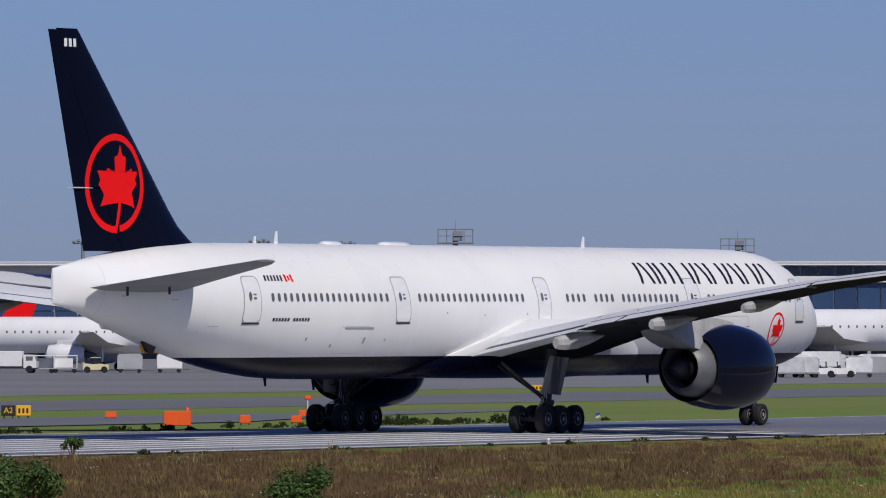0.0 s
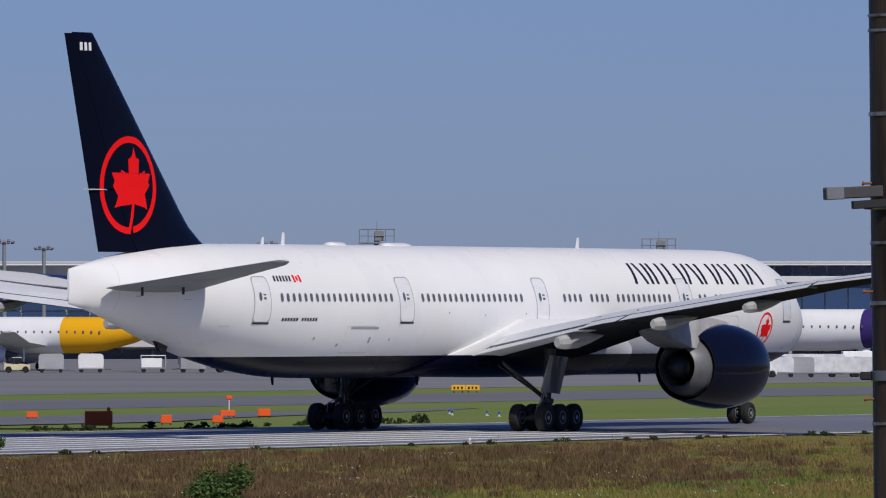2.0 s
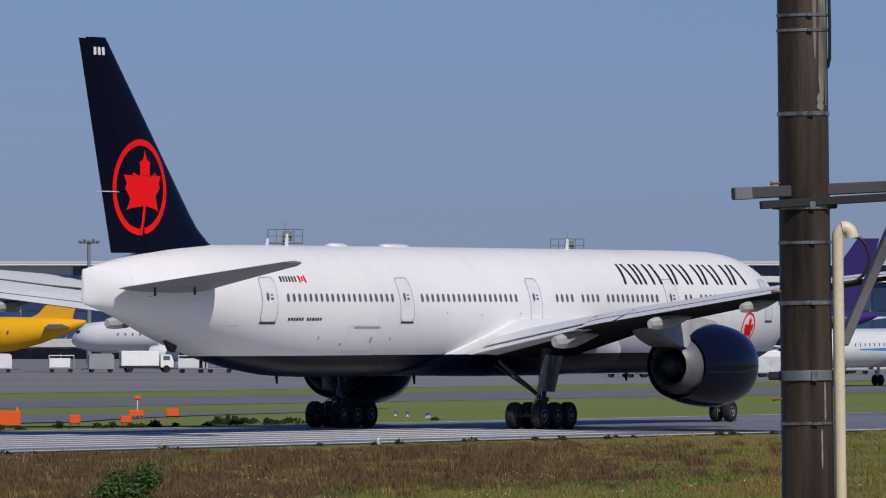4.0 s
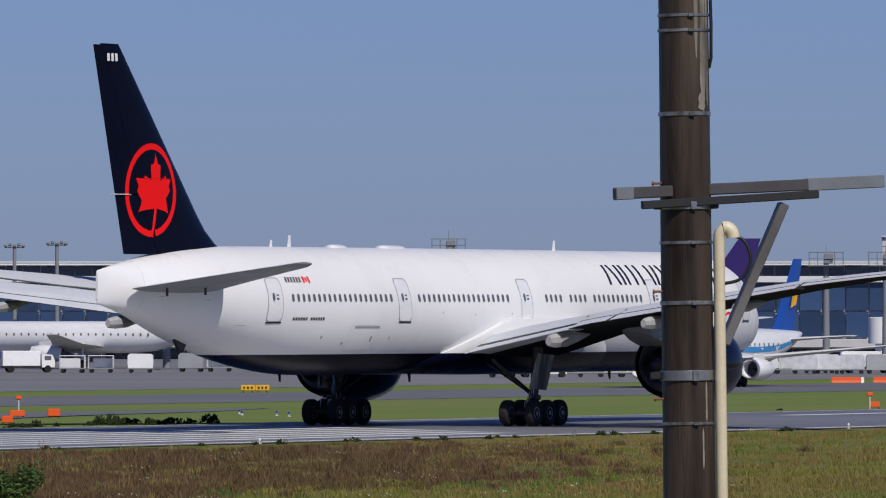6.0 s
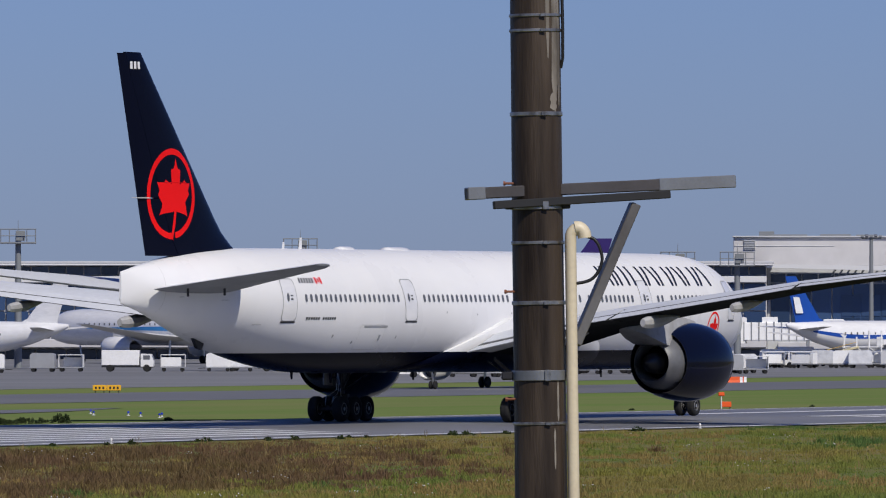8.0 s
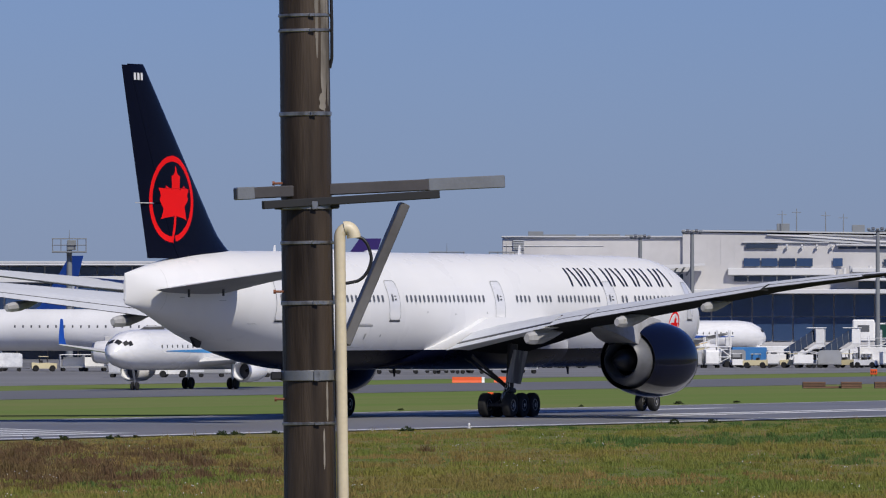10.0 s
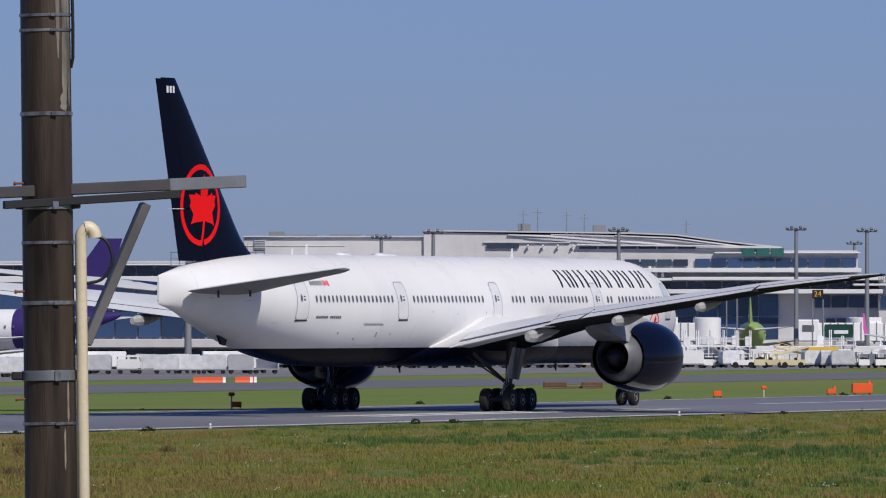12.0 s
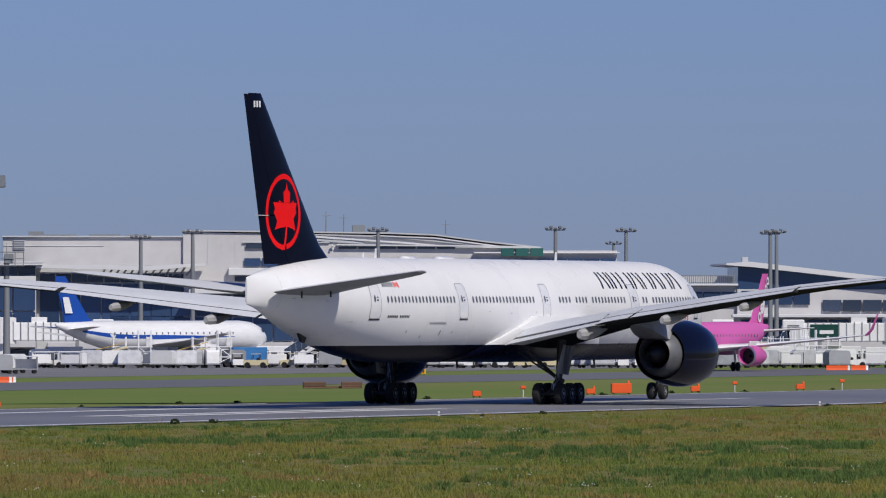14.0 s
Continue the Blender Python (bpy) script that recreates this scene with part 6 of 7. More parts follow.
def belt_loader():
    a = thing("belt_loader", "pale yellow belt loader with a raised conveyor", "loader", group="belt loaders")
    part("loader_body", Shape().box((0, 0, 0.75), (4.6, 1.7, 0.6), 0.08), PALE_YELLOW, a, smooth=0)
    part("conveyor", Shape().box((0.4, 0, 1.75), (7.0, 0.9, 0.28), 0.04, Matrix.Rotation(radians(-14), 3, "Y")), PALE_YELLOW, a, smooth=0)
    part("loader_cab", Shape().box((-1.6, -0.5, 1.45), (0.9, 0.6, 0.9), 0.06), CART, a, smooth=0)
    part("handrail", Shape().tube((-2.5, -0.5, 1.6), (3.5, -0.5, 3.2), 0.04, n=6), TRUCK_YELLOW, a)
    wheels_on(a, ((-1.7, -0.8), (1.7, -0.8), (-1.7, 0.8), (1.7, 0.8)), 0.36)
    return a


def parked_at(b, d, turn=0.0):
    return Matrix.Translation(at(b, d, BASE + 0.03)) @ Matrix.Rotation(-b / 1000 + radians(turn), 4, "Z")


KITS = {}


def put(kind, b, d, turn=0.0):
    """Build a kind of vehicle once, then copy it to further stands."""
    if kind not in KITS:
        KITS[kind] = {
            "wrap": lambda: container_dolly(WRAP, "film-wrapped grey cargo on a low dolly"),
            "grey": lambda: container_dolly(CART_GREY, "dull grey cargo container on a low dolly"),
            "pale": lambda: container_dolly(CART, "white cargo container on a low dolly"),
            "cart": baggage_cart,
            "tug": tow_tractor,
            "ytug": lambda: tow_tractor(PALE_YELLOW),
            "truck": lambda: service_truck(CART, "white box truck parked on the apron"),
            "btruck": lambda: service_truck(TARP, "white truck with a blue covered body"),
            "ytruck": lambda: service_truck(TRUCK_YELLOW, "white truck with a yellow body"),
            "stairs": passenger_stairs,
            "scaffold": scaffold_loader,
            "belt": belt_loader,
        }[kind]()
        KITS[kind].matrix_basis = parked_at(b, d, turn)
        return KITS[kind]
    return copy_thing(KITS[kind], parked_at(b, d, turn))


for row, d in ((((1400, "wrap"), (1425, "wrap"), (1455, "tug"), (1490, "tug"), (1520, "wrap"), (1556, "grey"), (1592, "wrap"), (1630, "wrap"), (1672, "wrap"), (1716, "pale")), 1085),
               (((1765, "grey"), (1815, "wrap"), (1870, "cart"), (1935, "wrap"), (1975, "wrap"), (2018, "wrap"), (2066, "grey"), (2110, "cart")), 1140),
               (((20, "truck"), (75, "cart"), (115, "cart"), (170, "ytug"), (230, "grey"), (300, "pale"), (410, "cart"), (480, "grey"), (560, "truck"), (640, "cart"), (690, "cart"), (760, "pale")), 1160),
               (((850, "grey"), (900, "cart"), (1000, "truck"), (1080, "cart"), (1160, "pale"), (1200, "wrap"), (1260, "ytug"), (1310, "cart"), (1350, "cart")), 1180),
               (((2150, "cart"), (2190, "cart"), (2240, "belt"), (2300, "scaffold"), (2345, "ytug"), (2385, "belt"), (2440, "scaffold"), (2480, "grey"), (2518, "btruck"), (2560, "cart"), (2605, "stairs"), (2650, "tug"), (2668, "stairs"), (2715, "tug"), (2745, "truck"), (2785, "cart"), (2822, "grey")), 1262),
               (((2850, "cart"), (2885, "scaffold"), (2935, "scaffold"), (2905, "pale"), (2952, "grey"), (2990, "ytug"), (3020, "belt"), (3062, "belt"), (3102, "ytruck"), (3140, "cart"), (3175, "cart"), (3215, "grey"), (3245, "truck"), (3290, "cart"), (3325, "cart"), (3372, "belt"), (3420, "truck"), (3460, "scaffold"), (3500, "cart"), (3545, "cart"), (3590, "tug"), (3640, "truck"), (3700, "cart")), 1272),
               (((2560, "truck"), (2690, "pale"), (2730, "scaffold"), (2770, "stairs"), (2830, "truck"), (2865, "scaffold"), (2910, "scaffold"), (2995, "truck"), (3035, "pale"), (3080, "truck"), (3120, "scaffold"), (3190, "truck"), (3230, "scaffold"), (3265, "pale"), (3310, "truck"), (3350, "pale"), (3400, "scaffold"), (3445, "stairs"), (3480, "truck"), (3520, "scaffold"), (3570, "truck"), (3620, "pale")), 1305),
               (((2140, "pale"), (2170, "truck"), (2215, "pale"), (2262, "cart"), (2322, "pale"), (2362, "truck"), (2415, "cart"), (2462, "wrap"), (2500, "pale"), (2540, "cart"), (2585, "pale"), (2625, "tug"), (2675, "cart"), (2705, "cart"), (2755, "pale"), (2800, "truck"), (2840, "cart"), (2872, "wrap"), (2922, "cart"), (2965, "pale"), (3008, "cart"), (3050, "wrap"), (3090, "cart"), (3128, "pale"), (3160, "tug"), (3202, "pale"), (3255, "cart"), (3280, "wrap"), (3335, "belt"), (3385, "cart"), (3432, "pale"), (3475, "cart"), (3530, "wrap"), (3560, "pale"), (3605, "cart")), 1288),
               (((1412, "pale"), (1440, "truck"), (1475, "wrap"), (1505, "cart"), (1540, "wrap"), (1575, "pale"), (1612, "wrap"), (1650, "truck"), (1695, "wrap"), (1740, "wrap"), (1790, "cart"), (1842, "truck"), (1900, "wrap"), (1955, "pale"), (2000, "cart"), (2045, "truck"), (2090, "wrap")), 1150)):
    for k, (p, kind) in enumerate(row):
        put(kind, (p - 784) / 17.438, d + (k * 37 % 9) - 4, (k * 53 % 17) - 8 + (180 if k % 3 == 1 and kind != "stairs" else 0))


SMALL = ("cart", "tug", "grey", "wrap", "ytug", "cart", "pale", "tug")
crowd = random.Random(31)
spot = 2140
while spot < 3720:
    put(SMALL[crowd.randrange(8)], (spot - 784) / 17.438, crowd.uniform(1244, 1254), crowd.choice((0, 180, 90, 20, -25)) + crowd.uniform(-8, 8))
    spot += crowd.uniform(17, 46)


def jet_bridge(b, d, turn, panel=True):
    """A passenger bridge: round house, ribbed tunnel on a lifting column, cab."""
    a = thing("jet_bridge", "white ribbed passenger bridge on a lifting column", "jet bridge", parked_at(b, d, turn), "jet bridges")
    part("rotunda", Shape().lathe([(0, 0.9), (2.6, 0.9), (2.62, 1.9), (6.2, 1.9), (6.3, 1.5)], "Z", 20, (8.6, 0, 0), caps=True), CART, a, smooth=40)
    part("tunnel", Shape().box((2.0, 0, 4.3), (12.0, 2.4, 2.5), 0.08), CART, a, smooth=0)
    for k in range(11):
        part("tunnel_rib", Shape().box((-3.4 + 1.05 * k, 0, 4.3), (0.16, 2.62, 2.7), 0.03), CART_GREY, a, smooth=0)
    if panel:
        pn = part("green_panel", Shape().box((-1.2, -1.36, 4.4), (3.8, 0.08, 1.9), 0.02), PANEL_GREEN, a, "dark green panel with a plain pale bar", smooth=0)
        part("panel_bar", Shape().box((-0.9, -1.42, 4.3), (1.9, 0.04, 0.5), 0.01), CART, pn, smooth=0)
    part("bridge_cab", Shape().box((-5.4, 0, 4.5), (3.0, 3.0, 3.0), 0.15), CART, a, smooth=0)
    part("cab_window", Shape().box((-5.4, -1.53, 4.8), (1.6, 0.06, 0.9), 0.02), WINDOW, a, smooth=0)
    for y in (-0.9, 0.9):
        part("lift_column", Shape().box((-1.8, y, 1.9), (0.5, 0.4, 3.2), 0.05), CART_GREY, a, smooth=0)
    part("wheel_bogie", Shape().box((-1.8, 0, 0.5), (1.4, 2.2, 0.5), 0.06), DARK_METAL, a, smooth=0)
    wheels_on(a, ((-1.8, -1.0), (-1.8, 1.0)), 0.5)
    part("roof_unit", Shape().box((3.5, 0, 5.9), (2.2, 1.6, 0.8), 0.05), CART, a, smooth=0)
    return a


jet_bridge(114.46, 1345, 0)
jet_bridge(135.11, 1345, 0)
jet_bridge(142.85, 1350, 180)
jet_bridge(158.05, 1340, 0)
jet_bridge(80.06, 1375, 180, False)
jet_bridge(44.50, 1390, 0, False)


def words(text, size, material, parent, m, name="sign_text"):
    c = bpy.data.curves.new(name, "FONT")
    c.body, c.size, c.align_x, c.align_y, c.extrude = text, size, "CENTER", "CENTER", 0.01
    c.materials.append(material)
    o = new(name, c)
    o.parent = parent
    o.matrix_basis = m
    return o


def gate_sign(b, d, z, number):
    a = thing("gate_sign", "dark square gate sign with yellow number " + number + " on two posts", "sign", parked_at(b, d), "gate signs")
    h = z - BASE
    part("sign_board", Shape().box((0, 0, h), (1.5, 0.3, 1.15), 0.05), BLACK, a, smooth=0)
    for x in (-0.7, 0.7):
        part("sign_post", Shape().tube((x, 0.1, 0), (x, 0.1, h - 0.7), 0.10, n=8), MAST, a)
    words(number, 1.05, YELLOW, a, pose(0, -0.17, h, 90, 0, 0))


gate_sign(123.35, 1325, 7.69, "23")
gate_sign(132.07, 1325, 7.54, "24")


# ---- airfield markers ----
def marker_box(p, w, h, lantern=True, label="orange marker box with a lamp beside the runway"):
    a = thing("marker_box", label, "marker", Matrix.Translation(p), "orange markers")
    part("marker_body", Shape().box((0, 0, 0.08 + h / 2), (w, w * 0.5, h), 0.03), ORANGE, a, smooth=0)
    for x in (-w * 0.38, w * 0.38):
        part("marker_leg", Shape().box((x, 0, 0.05), (0.06, w * 0.4, 0.10), 0.01), DARK_METAL, a, smooth=0)
    if lantern:
        part("marker_lamp", Shape().lathe([(0.08 + h, 0.09), (0.2 + h, 0.09), (0.26 + h, 0.05), (0.27 + h, 0.01)], "Z", 12, (w * 0.36, 0, 0)), ORANGE, a, smooth=40)
    return a


def marker_stick(p, h):
    a = thing("marker_stick", "thin post with an orange cap beside the runway", "marker", Matrix.Translation(p), "marker posts")
    part("post", Shape().tube((0, 0, 0), (0, 0, h), 0.04, n=8), LIGHT_GREY, a)
    part("cap", Shape().box((0, 0, h), (0.36, 0.2, 0.22), 0.04), ORANGE, a, smooth=0)
    return a


for s0, v, w, h, lan in ((12, -21.6, 1.35, 0.72, True), (153.6, -110.6, 0.75, 0.4, False), (22.7, -24, 0.56, 0.42, False), (25.6, -22.7, 0.56, 0.36, False), (71.2, -46, 0.70, 0.42, False), (78.1, -52.3, 0.85, 0.34, False), (113.5, -15.5, 0.62, 0.32, False), (187.5, -15.5, 0.55, 0.36, False), (213.3, -15.5, 1.35, 0.66, True), (207.7, -15.5, 0.6, 0.34, True), (227.3, -15.5, 0.62, 0.36, True), (248.1, -15.5, 0.6, 0.36, True)):
    marker_box(field(s0, v, 0.02), w, h, lan)
for s0, v, h in ((78.6, -52.5, 1.15), (113.1, -15.6, 0.85), (195.6, -15.5, 0.62), (235.0, -15.5, 0.62), (256.7, -15.5, 0.62)):
    marker_stick(field(s0, v, 0.0), h)


def barrier(b, d, w, h):
    a = thing("barrier", "low orange and white plastic barrier on the grass", "barrier", parked_at(b, d), "barriers")
    s = Shape()
    prof = [(-0.25, 0), (0.25, 0), (0.16, h * 0.4), (0.12, h), (-0.12, h), (-0.16, h * 0.4)]
    s.loft([[(x, y, z) for y, z in prof] for x in (-w / 2, w / 2 - 0.3)])
    part("barrier_body", s, ORANGE, a, smooth=0)
    e = Shape().loft([[(x, y, z) for y, z in prof] for x in (w / 2 - 0.28, w / 2)])
    part("barrier_end", e, CART, a, smooth=0)


for p, d, w in ((2011, 1008, 3.3), (2072, 1010, 1.8), (3549, 1205, 2.9), (3587, 1206, 2.1), (2080, 1012, 1.7)):
    barrier((p - 784) / 17.438, d, w, 0.58)


def taxi_sign(p, turn, boards):
    """A lit guidance sign: boards side by side on short legs."""
    a = thing("taxiway_sign", "yellow and black taxiway guidance sign on short legs", "sign", Matrix.Translation(p) @ Matrix.Rotation(turn, 4, "Z"), "taxiway signs")
    x = -sum(w for w, *_ in boards) / 2
    for w, h, ground, ink, text in boards:
        c = x + w / 2
        bd = part("sign_board", Shape().box((c, 0, 0.22 + h / 2), (w - 0.04, 0.25, h), 0.03), ground, a, smooth=0)
        if text:
            words(text, h * 0.75, ink, a, pose(c, -0.145, 0.22 + h / 2, 90, 0, 0))
        else:
            for k in range(3):
                part("sign_bar", Shape().box((c + (k - 1) * w * 0.26, -0.14, 0.22 + h / 2), (w * 0.13, 0.02, h * 0.45), 0.005), ink, a, smooth=0)
        for e in (-0.3, 0.3):
            part("sign_leg", Shape().tube((c + e * w, 0, 0), (c + e * w, 0, 0.24), 0.04, n=6), DARK_METAL, a)
        x += w
    return a


taxi_sign(field(169.5, -127.7, 0), 0.04, ((1.0, 0.72, BLACK, YELLOW, "A2"), (1.05, 0.72, YELLOW, BLACK, "")))
taxi_sign(field(379, -200.5, 0), 0.0, ((1.3, 0.5, YELLOW, BLACK, ""), (1.3, 0.5, YELLOW, BLACK, "")))
taxi_sign(at(115.72, 1108, BASE), -0.11, ((1.15, 0.52, YELLOW, BLACK, ""), (1.15, 0.52, YELLOW, BLACK, "")))
taxi_sign(at(111.48, 1100, BASE), -0.11, ((0.8, 0.6, ORANGE, BLACK, ""),))
for p, w in ((2622, 2.1), (2688, 1.9), (2748, 2.0)):
    a = thing("crate", "brown slatted wooden crate lying on the grass", "crate", parked_at((p - 784) / 17.438, 932, 4), "crates")
    part("crate_body", Shape().box((0, 0, 0.36), (w, 1.2, 0.62), 0.03), BROWN, a, smooth=0)
    for k in range(4):
        part("crate_slat", Shape().box((0, -0.62, 0.12 + 0.16 * k), (w + 0.06, 0.05, 0.10), 0.01), BROWN, a, smooth=0)
a = thing("timber_pile", "low pile of brown timber on the grass", "timber", parked_at(107.29, 932), "")
for k in range(5):
    part("timber_beam", Shape().box((0.1 * k, 0.2 * k, 0.12 + 0.06 * (k % 2)), (2.6 - 0.3 * k, 0.18, 0.14), 0.02), BROWN, a, smooth=0)


def edge_light(p, lens):
    a = thing("edge_light", "small low airfield edge light on a stem", "light", Matrix.Translation(p), "edge lights")
    part("stem", Shape().lathe([(0, 0.10), (0.03, 0.10), (0.05, 0.03), (0.14, 0.03)], "Z", 12), LIGHT_GREY, a, smooth=30)
    part("lens", Shape().lathe([(0.14, 0.05), (0.19, 0.065), (0.24, 0.05), (0.26, 0.01)], "Z", 12), lens, a, smooth=40)
    return a


white_light = edge_light(field(-30, 21.9, 0), CART)
for k in range(1, 8):
    copy_thing(white_light, Matrix.Translation(field(-30 + 60 * k, 21.9, 0)))
blue_light = edge_light(field(60, -24, 0), BLUE_LENS)
for s0, v in ((64, -26), (69, -30), (75, -34), (82, -40), (30, -20), (100, -50)):
    copy_thing(blue_light, Matrix.Translation(field(s0, v, 0)))


# ---- plants ----
def blades_mesh(name, material, roots, heights, spread, blades, seed, width=0.03):
    """Clumps of thin tapering blades, each blade one bent strip of two triangles."""
    rng = np.random.default_rng(seed)
    n = len(roots)
    k = n * blades
    base = np.repeat(np.asarray(roots, float), blades, 0)
    hh = np.repeat(np.asarray(heights, float), blades) * rng.uniform(0.55, 1.15, k)
    off = rng.normal(0, 1, (k, 2)) * np.repeat(np.asarray(spread, float), blades)[:, None]
    foot = base + np.c_[off * 0.6, np.zeros(k)]
    lean = rng.normal(0, 0.34, (k, 2)) * hh[:, None]
    a = rng.uniform(0, np.pi, k)
    side = np.c_[np.cos(a), np.sin(a), np.zeros(k)] * (width * (0.6 + hh))[:, None]
    mid = foot + np.c_[lean * 0.35, hh * 0.6]
    tip = foot + np.c_[lean, hh]
    verts = np.stack([foot - side, foot + side, mid + side * 0.7, mid - side * 0.7, tip], 1).reshape(-1, 3)
    i = np.arange(k)[:, None] * 5
    quads = np.concatenate([i + np.array([[0, 1, 2, 3]])], 0)
    tris = i + np.array([[3, 2, 4]])
    me = bpy.data.meshes.new(name)
    me.from_pydata(verts.tolist(), [], quads.tolist() + tris.tolist())
    me.materials.append(material)
    return new(name, me)


def meadow():
    rng = np.random.default_rng(5)
    n = 44000
    bearing = rng.uniform(-0.058, 0.178, n)
    dist = 292 + 330 * rng.uniform(0, 1, n) ** 1.25
    x, y = dist * np.sin(bearing), dist * np.cos(bearing)
    v = x * RIGHT.x + (y - ORIGIN.y) * RIGHT.y
    s = x * ALONG.x + (y - ORIGIN.y) * ALONG.y
    keep = v > 22.6 + 0.5 * np.sin(s * 0.31) + rng.normal(0, 0.25, n)
    x, y, v, s = x[keep], y[keep], v[keep], s[keep]
    tall = np.clip((45 - np.arctan2(x, y) * 1000) / 60, 0, 1)
    patch = 0.5 + 0.5 * np.sin(s * 0.09 + 1.3 * np.sin(v * 0.13)) * np.cos(v * 0.17 + s * 0.031)
    h = 0.05 + 0.045 * patch + 0.14 * tall * rng.uniform(0.3, 1, len(x))
    h *= np.clip((v - 20) / 14, 0.3, 1)
    edge = 23 + 0.30 * np.clip(s + 40, 0, 400) + 5 * np.sin(s * 0.11) + rng.normal(0, 1.2, len(x))
    far_dry = np.abs(v - 52 - 0.16 * s + 6 * np.sin(s * 0.05)) < 5 + 4 * patch
    dry = ((v > edge) & (v < edge + 58)) | (far_dry & (rng.uniform(0, 1, len(x)) < 0.9))
    side_way = np.arctan2(x, y) * 1000
    brown = side_way < 40 + rng.normal(0, 9, len(x))
    dry &= brown | (patch + 0.35 * np.sin(s * 0.37 + v * 0.05) + rng.normal(0, 0.12, len(x)) > 0.5)
    for name, material, pick, label in (("meadow_grass", BLADES, ~dry, "rough green meadow grass beside the runway"), ("dry_grass", DRY_BLADES, dry & brown, "tall brown dry grass beside the runway"), ("straw_grass", TAN_BLADES, dry & ~brown, "straw-coloured grass in drifts beside the runway")):
        ob = blades_mesh(name, material, np.c_[x, y, np.full(len(x), -0.02)][pick], h[pick], (0.40 + 0.1 * patch)[pick], 9, 6, 0.027)
        tagged(ob, label, "grass", kind="stuff")
    # taller tufts stand out of the sward in low mounds
    kinds = [("lush_tufts", TUFT_GREEN, "lush dark green tufts in the meadow"), ("olive_tufts", TUFT_OLIVE, "olive-green tufts in the meadow"), ("straw_tufts", TUFT_STRAW, "straw-brown tufts in the meadow"), ("brown_tufts", DRY_BLADES, "tall brown dry tufts in the meadow")]
    picks = rng.choice(len(x), 2600, replace=False)
    bins = [([], []) for _ in kinds]
    for q in picks:
        drift = math.sin(s[q] * 0.05 + v[q] * 0.08) + 0.8 * math.sin(v[q] * 0.21 - s[q] * 0.02) + rng.normal(0, 0.35)
        if dry[q] and brown[q]:
            which = 3 if rng.uniform() < 0.88 else 2
        else:
            which = 2 if drift > 0.95 else (0 if drift < -0.75 else 1)
        rx, top = rng.uniform(0.25, 1.3), rng.uniform(0.10, 0.26) * (1.25, 1.0, 1.0, 1.5)[which] * min(1.0, max(0.35, (v[q] - 20) / 14))
        cnt = int(10 + 14 * rx)
        for _ in range(cnt):
            ex, ey = rng.normal(0, 0.5, 2)
            bins[which][0].append((x[q] + ex * rx, y[q] + ey * rx, -0.02))
            bins[which][1].append(top * math.exp(-0.7 * (ex * ex + ey * ey)) + 0.04)
    for (name, material, label), (roots, hs) in zip(kinds, bins):
        ob = blades_mesh(name, material, roots, hs, np.full(len(roots), 0.12), 6, 21, 0.022)
        tagged(ob, label, "grass", kind="stuff")
    m = rng.choice(len(x), 900, replace=False)
    ob = blades_mesh("tall_seed_stalks", STALK, np.c_[x[m], y[m], np.zeros(900)], 0.32 + 0.18 * tall[m], np.full(900, 0.14), 5, 8, 0.012)
    tagged(ob, "thin dry seed stalks standing above the grass", "grass", kind="stuff")
    m = rng.choice(len(x), 90, replace=False)
    fl = Shape()
    for q in m:
        for k in range(4):
            c = Vector((x[q] + rng.normal(0, 0.3), y[q] + rng.normal(0, 0.3), 0.20 + rng.uniform(0, 0.12)))
            r = 0.022
            fl.add([c + Vector((r, 0, 0)), c + Vector((0, 0, r)), c + Vector((-r, 0, 0)), c + Vector((0, 0, -r)), c + Vector((0, -r, 0))], [(0, 1, 4), (1, 2, 4), (2, 3, 4), (3, 0, 4)])
    tagged(part("meadow_flowers", fl, CART, smooth=0), "tiny white meadow flowers", "flowers", kind="stuff")


STALK = surface("dry_stalk", (0.26, 0.19, 0.085), 0.8, second=(0.17, 0.12, 0.06), scale=0.3, random_tone=0.3, island=True, spec=0.1)
meadow()


def weeds():
    rng = np.random.default_rng(11)
    pts, hs = [], []
    for lo, hi, va, vb, n, tall in ((-24, 24, -17.5, -15, 38, 0.40), (24, 38, -18, -15, 16, 0.66), (40, 330, -17, -15, 12, 0.24), (-70, 60, 22.4, 24.5, 22, 0.30), (60, 330, 22.4, 25.5, 18, 0.20)):
        for k in range(n):
            c = field(rng.uniform(lo, hi), rng.uniform(va, vb), 0)
            top = tall * rng.uniform(0.3, 1.0)
            wide = top * rng.uniform(0.7, 1.6)
            for j in range(int(14 + top * 60)):
                e, g = rng.normal(0, 0.5, 2)
                dome = top * max(0.0, 1 - 0.55 * (e * e + g * g))
                pts.append((c.x + e * wide, c.y + g * wide, c.z + dome * rng.uniform(0, 0.75)))
                hs.append(0.06 + 0.22 * dome)
    ob = blades_mesh("runway_weeds", WEEDS, pts, hs, np.full(len(pts), 0.06), 6, 3, 0.04)
    tagged(ob, "dark green weeds along the runway edges", "weeds", kind="stuff")


weeds()


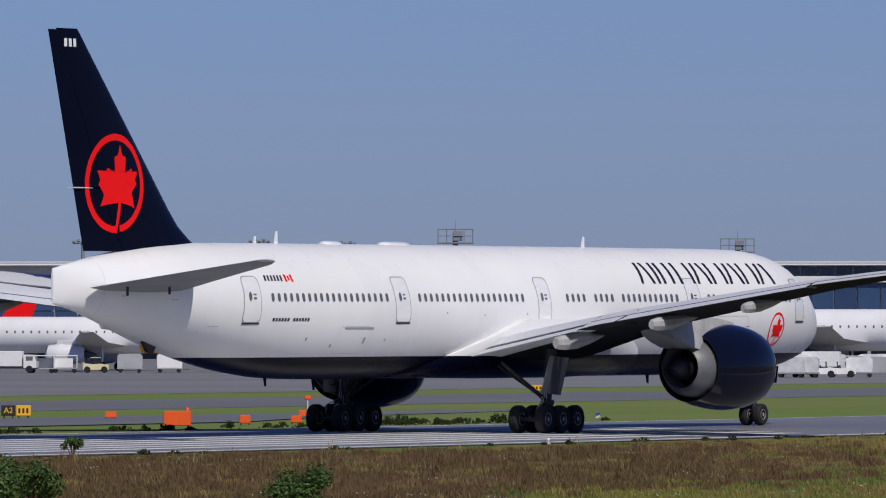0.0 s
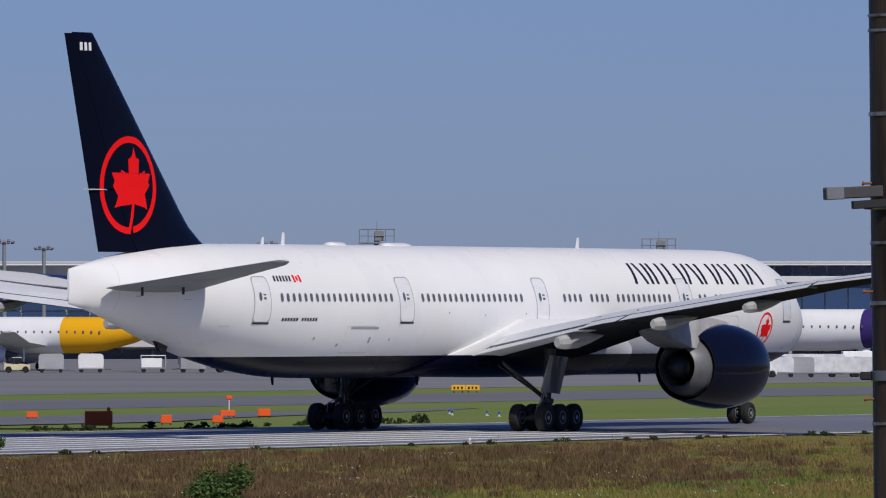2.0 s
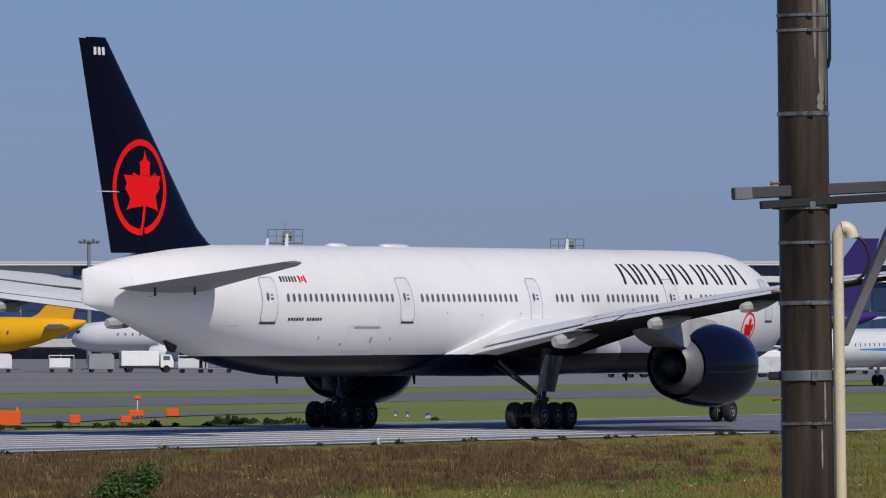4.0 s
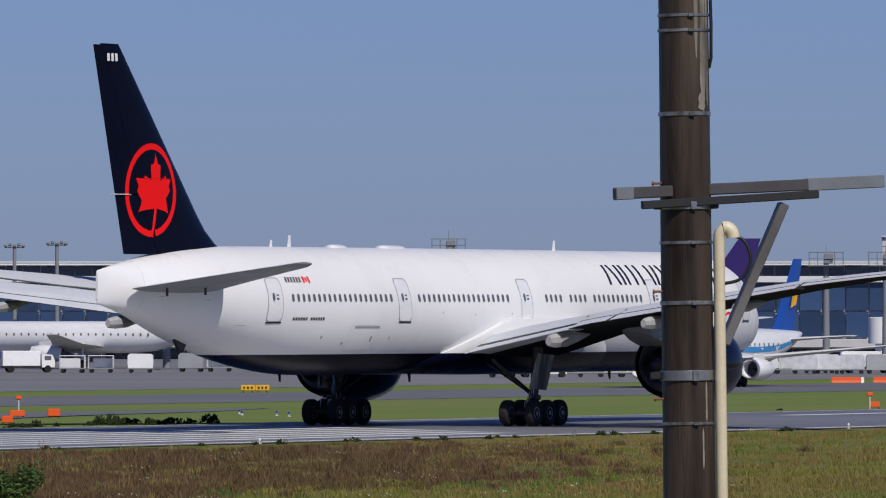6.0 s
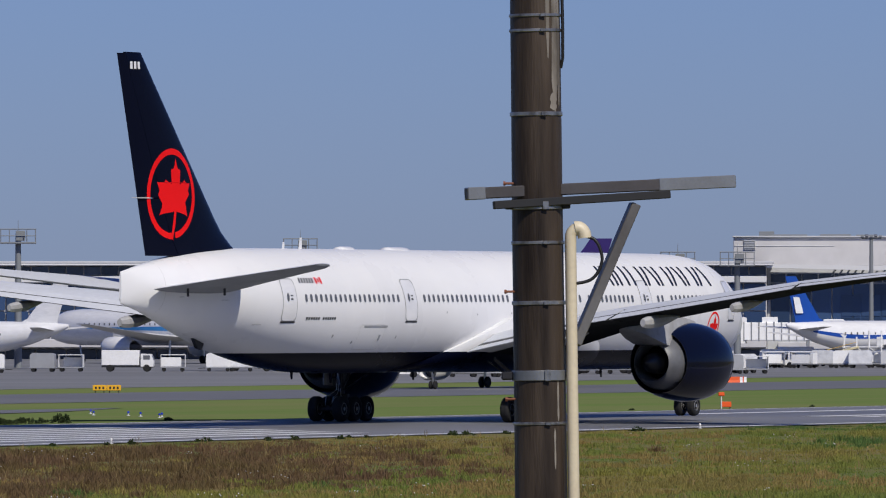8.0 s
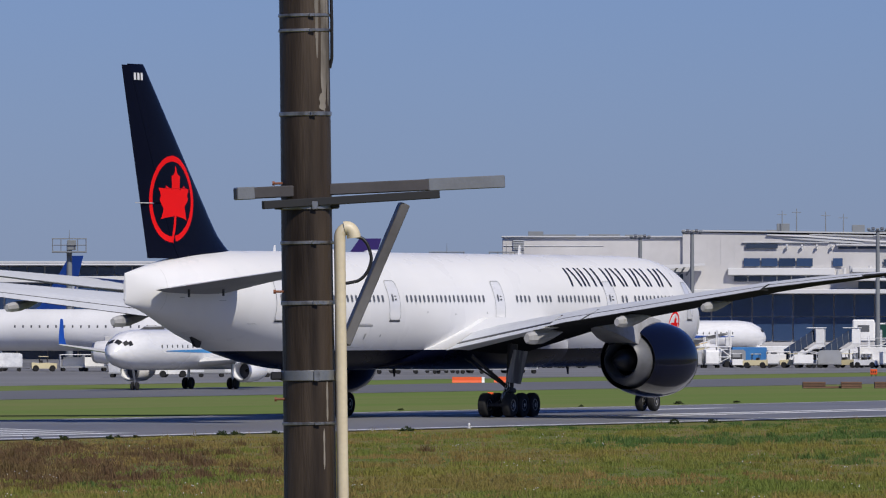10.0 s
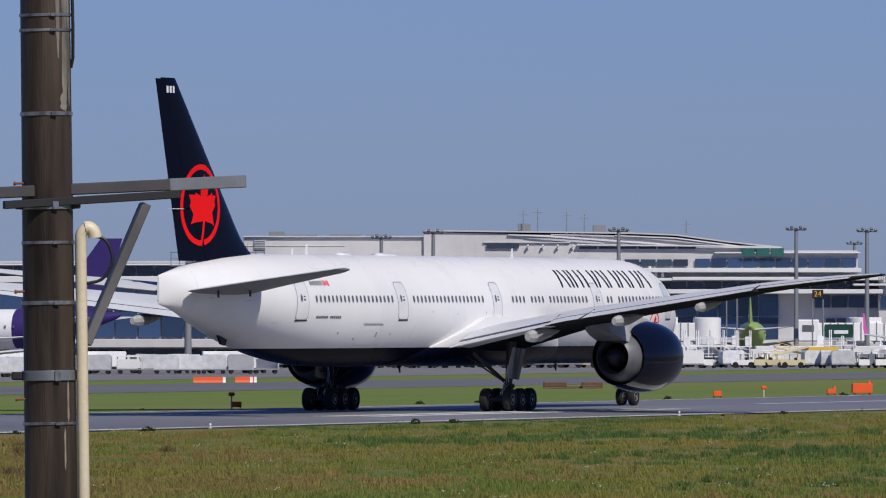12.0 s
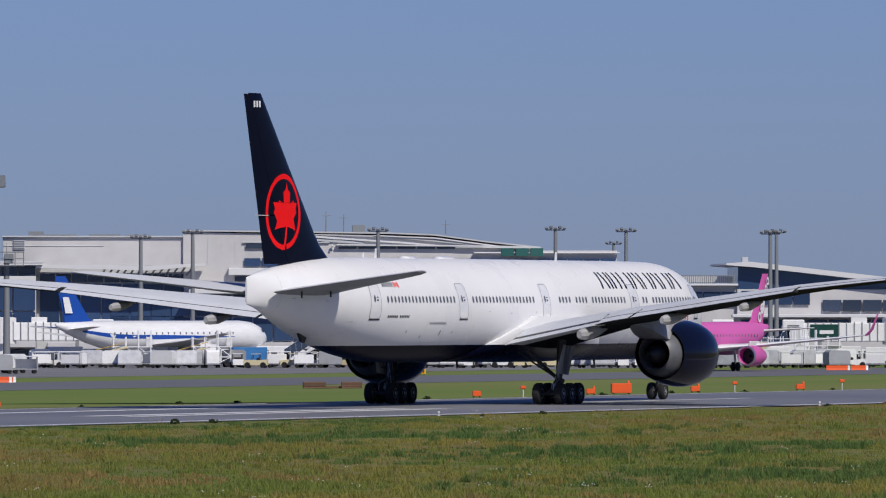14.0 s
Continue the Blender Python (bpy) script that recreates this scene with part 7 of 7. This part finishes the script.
def bush(p, w, h, seed, leaves=1500):
    """A shrub: forked stems and a ragged crown of small single leaves."""
    rng = np.random.default_rng(seed)
    a = thing("bush", "dense dark green shrub in the rough grass", "bush", Matrix.Translation(p), "shrubs")
    st = Shape()
    tips = []
    for k in range(9):
        g = rng.uniform(0, math.tau)
        t = Vector((math.cos(g) * w * rng.uniform(0.12, 0.4), math.sin(g) * w * rng.uniform(0.12, 0.4), h * rng.uniform(0.55, 0.9)))
        st.pipe([(0.05 * math.cos(g), 0.05 * math.sin(g), -0.05), t * 0.5 + Vector((0, 0, h * 0.1)), t], 0.022, 6)
        tips.append(t)
    part("stems", st, BROWN, a)
    lf = Shape()
    for k in range(leaves):
        c = tips[k % 9]
        d = Vector(rng.normal(0, 1, 3))
        d.normalize()
        q = c + Vector((d.x * w * 0.22, d.y * w * 0.22, d.z * h * 0.24)) * (rng.uniform(0.2, 1.0) ** 0.5) * rng.uniform(0.7, 1.25)
        q.z = max(0.05, q.z)
        n = (d + Vector(rng.normal(0, 0.5, 3))).normalized()
        u = n.orthogonal().normalized()
        u.rotate(Matrix.Rotation(rng.uniform(0, math.tau), 3, n))
        v2 = n.cross(u)
        sz = rng.uniform(0.04, 0.085)
        lf.add([q - u * sz, q + v2 * sz * 0.5 + n * 0.01, q + u * sz, q - v2 * sz * 0.5 + n * 0.01], [(0, 1, 2, 3)])
    tagged(part("crown", lf, LEAF, a, smooth=0), kind="stuff")


bush(at(-42.67, 262, -0.02), 2.0, 1.85, 3, 2400)
bush(at(-46.11, 258, -0.02), 1.6, 1.6, 4, 1600)
bush(at(-15.02, 258, -0.02), 1.9, 1.65, 7, 2400)
bush(at(-37.62, 392, -0.02), 0.9, 0.72, 9, 700)


# ---- what moves ----
ROLL_OUT = [(0, -0.04, 462.51, 30.12), (0.5, 0.88, 464.10, 30.02), (1, 1.85, 465.78, 29.91), (1.5, 2.76, 467.40, 29.79), (2, 3.71, 469.09, 29.69), (2.5, 4.74, 470.92, 29.57), (3, 5.75, 472.77, 29.42), (5.5, 12.20, 485.48, 28.94), (6, 13.79, 488.54, 28.82), (6.5, 15.53, 491.85, 28.75), (7, 17.45, 495.41, 28.74), (9.5, 30.67, 520.27, 28.93), (10, 34.20, 526.62, 29.02), (10.5, 37.97, 533.24, 29.07), (11, 42.02, 540.22, 29.12), (11.5, 46.31, 547.67, 29.15), (12, 50.96, 555.65, 29.18), (12.5, 55.87, 564.15, 29.28), (13, 61.05, 573.14, 29.31), (13.5, 66.55, 582.47, 29.34), (14, 72.28, 592.02, 29.31)]


def motions():
    walk(airliner, [(t, pose(x, y, 0.03, 0, 0, 90 - h)) for t, x, y, h in ROLL_OUT])
    gone = [0.0]
    for (t0, x0, y0, h0), (t1, x1, y1, h1) in zip(ROLL_OUT, ROLL_OUT[1:]):
        gone.append(gone[-1] + math.hypot(x1 - x0, y1 - y0))
    for ob, u, y, r in WHEELS:
        rows = []
        for k in range(0, 421):
            t = k / 30
            way = float(np.interp(t, [q[0] for q in ROLL_OUT], gone))
            if k % 2 and t < 7.0:
                continue
            rows.append((t, pose(u, y, r, 0, 0, 0) @ Matrix.Rotation(way / r, 4, "Y")))
        walk(ob, rows)
    # both taxi along the parallel taxiway, towards the camera
    walk(postal, [(t, pose(*field(453 - 7.0 * (t - 6.5), -192, 0.02), 0, 0, 90 - 209.1)) for t in (0.0, 3.5, 7.0, 10.5, 14.0)])
    walk(peach, [(t, pose(*field(713.3 - 6.0 * (t - 13.0), -196, 0.02), 0, 0, 90 - 209.1)) for t in (0.0, 3.5, 7.0, 10.5, 14.0)])


motions()
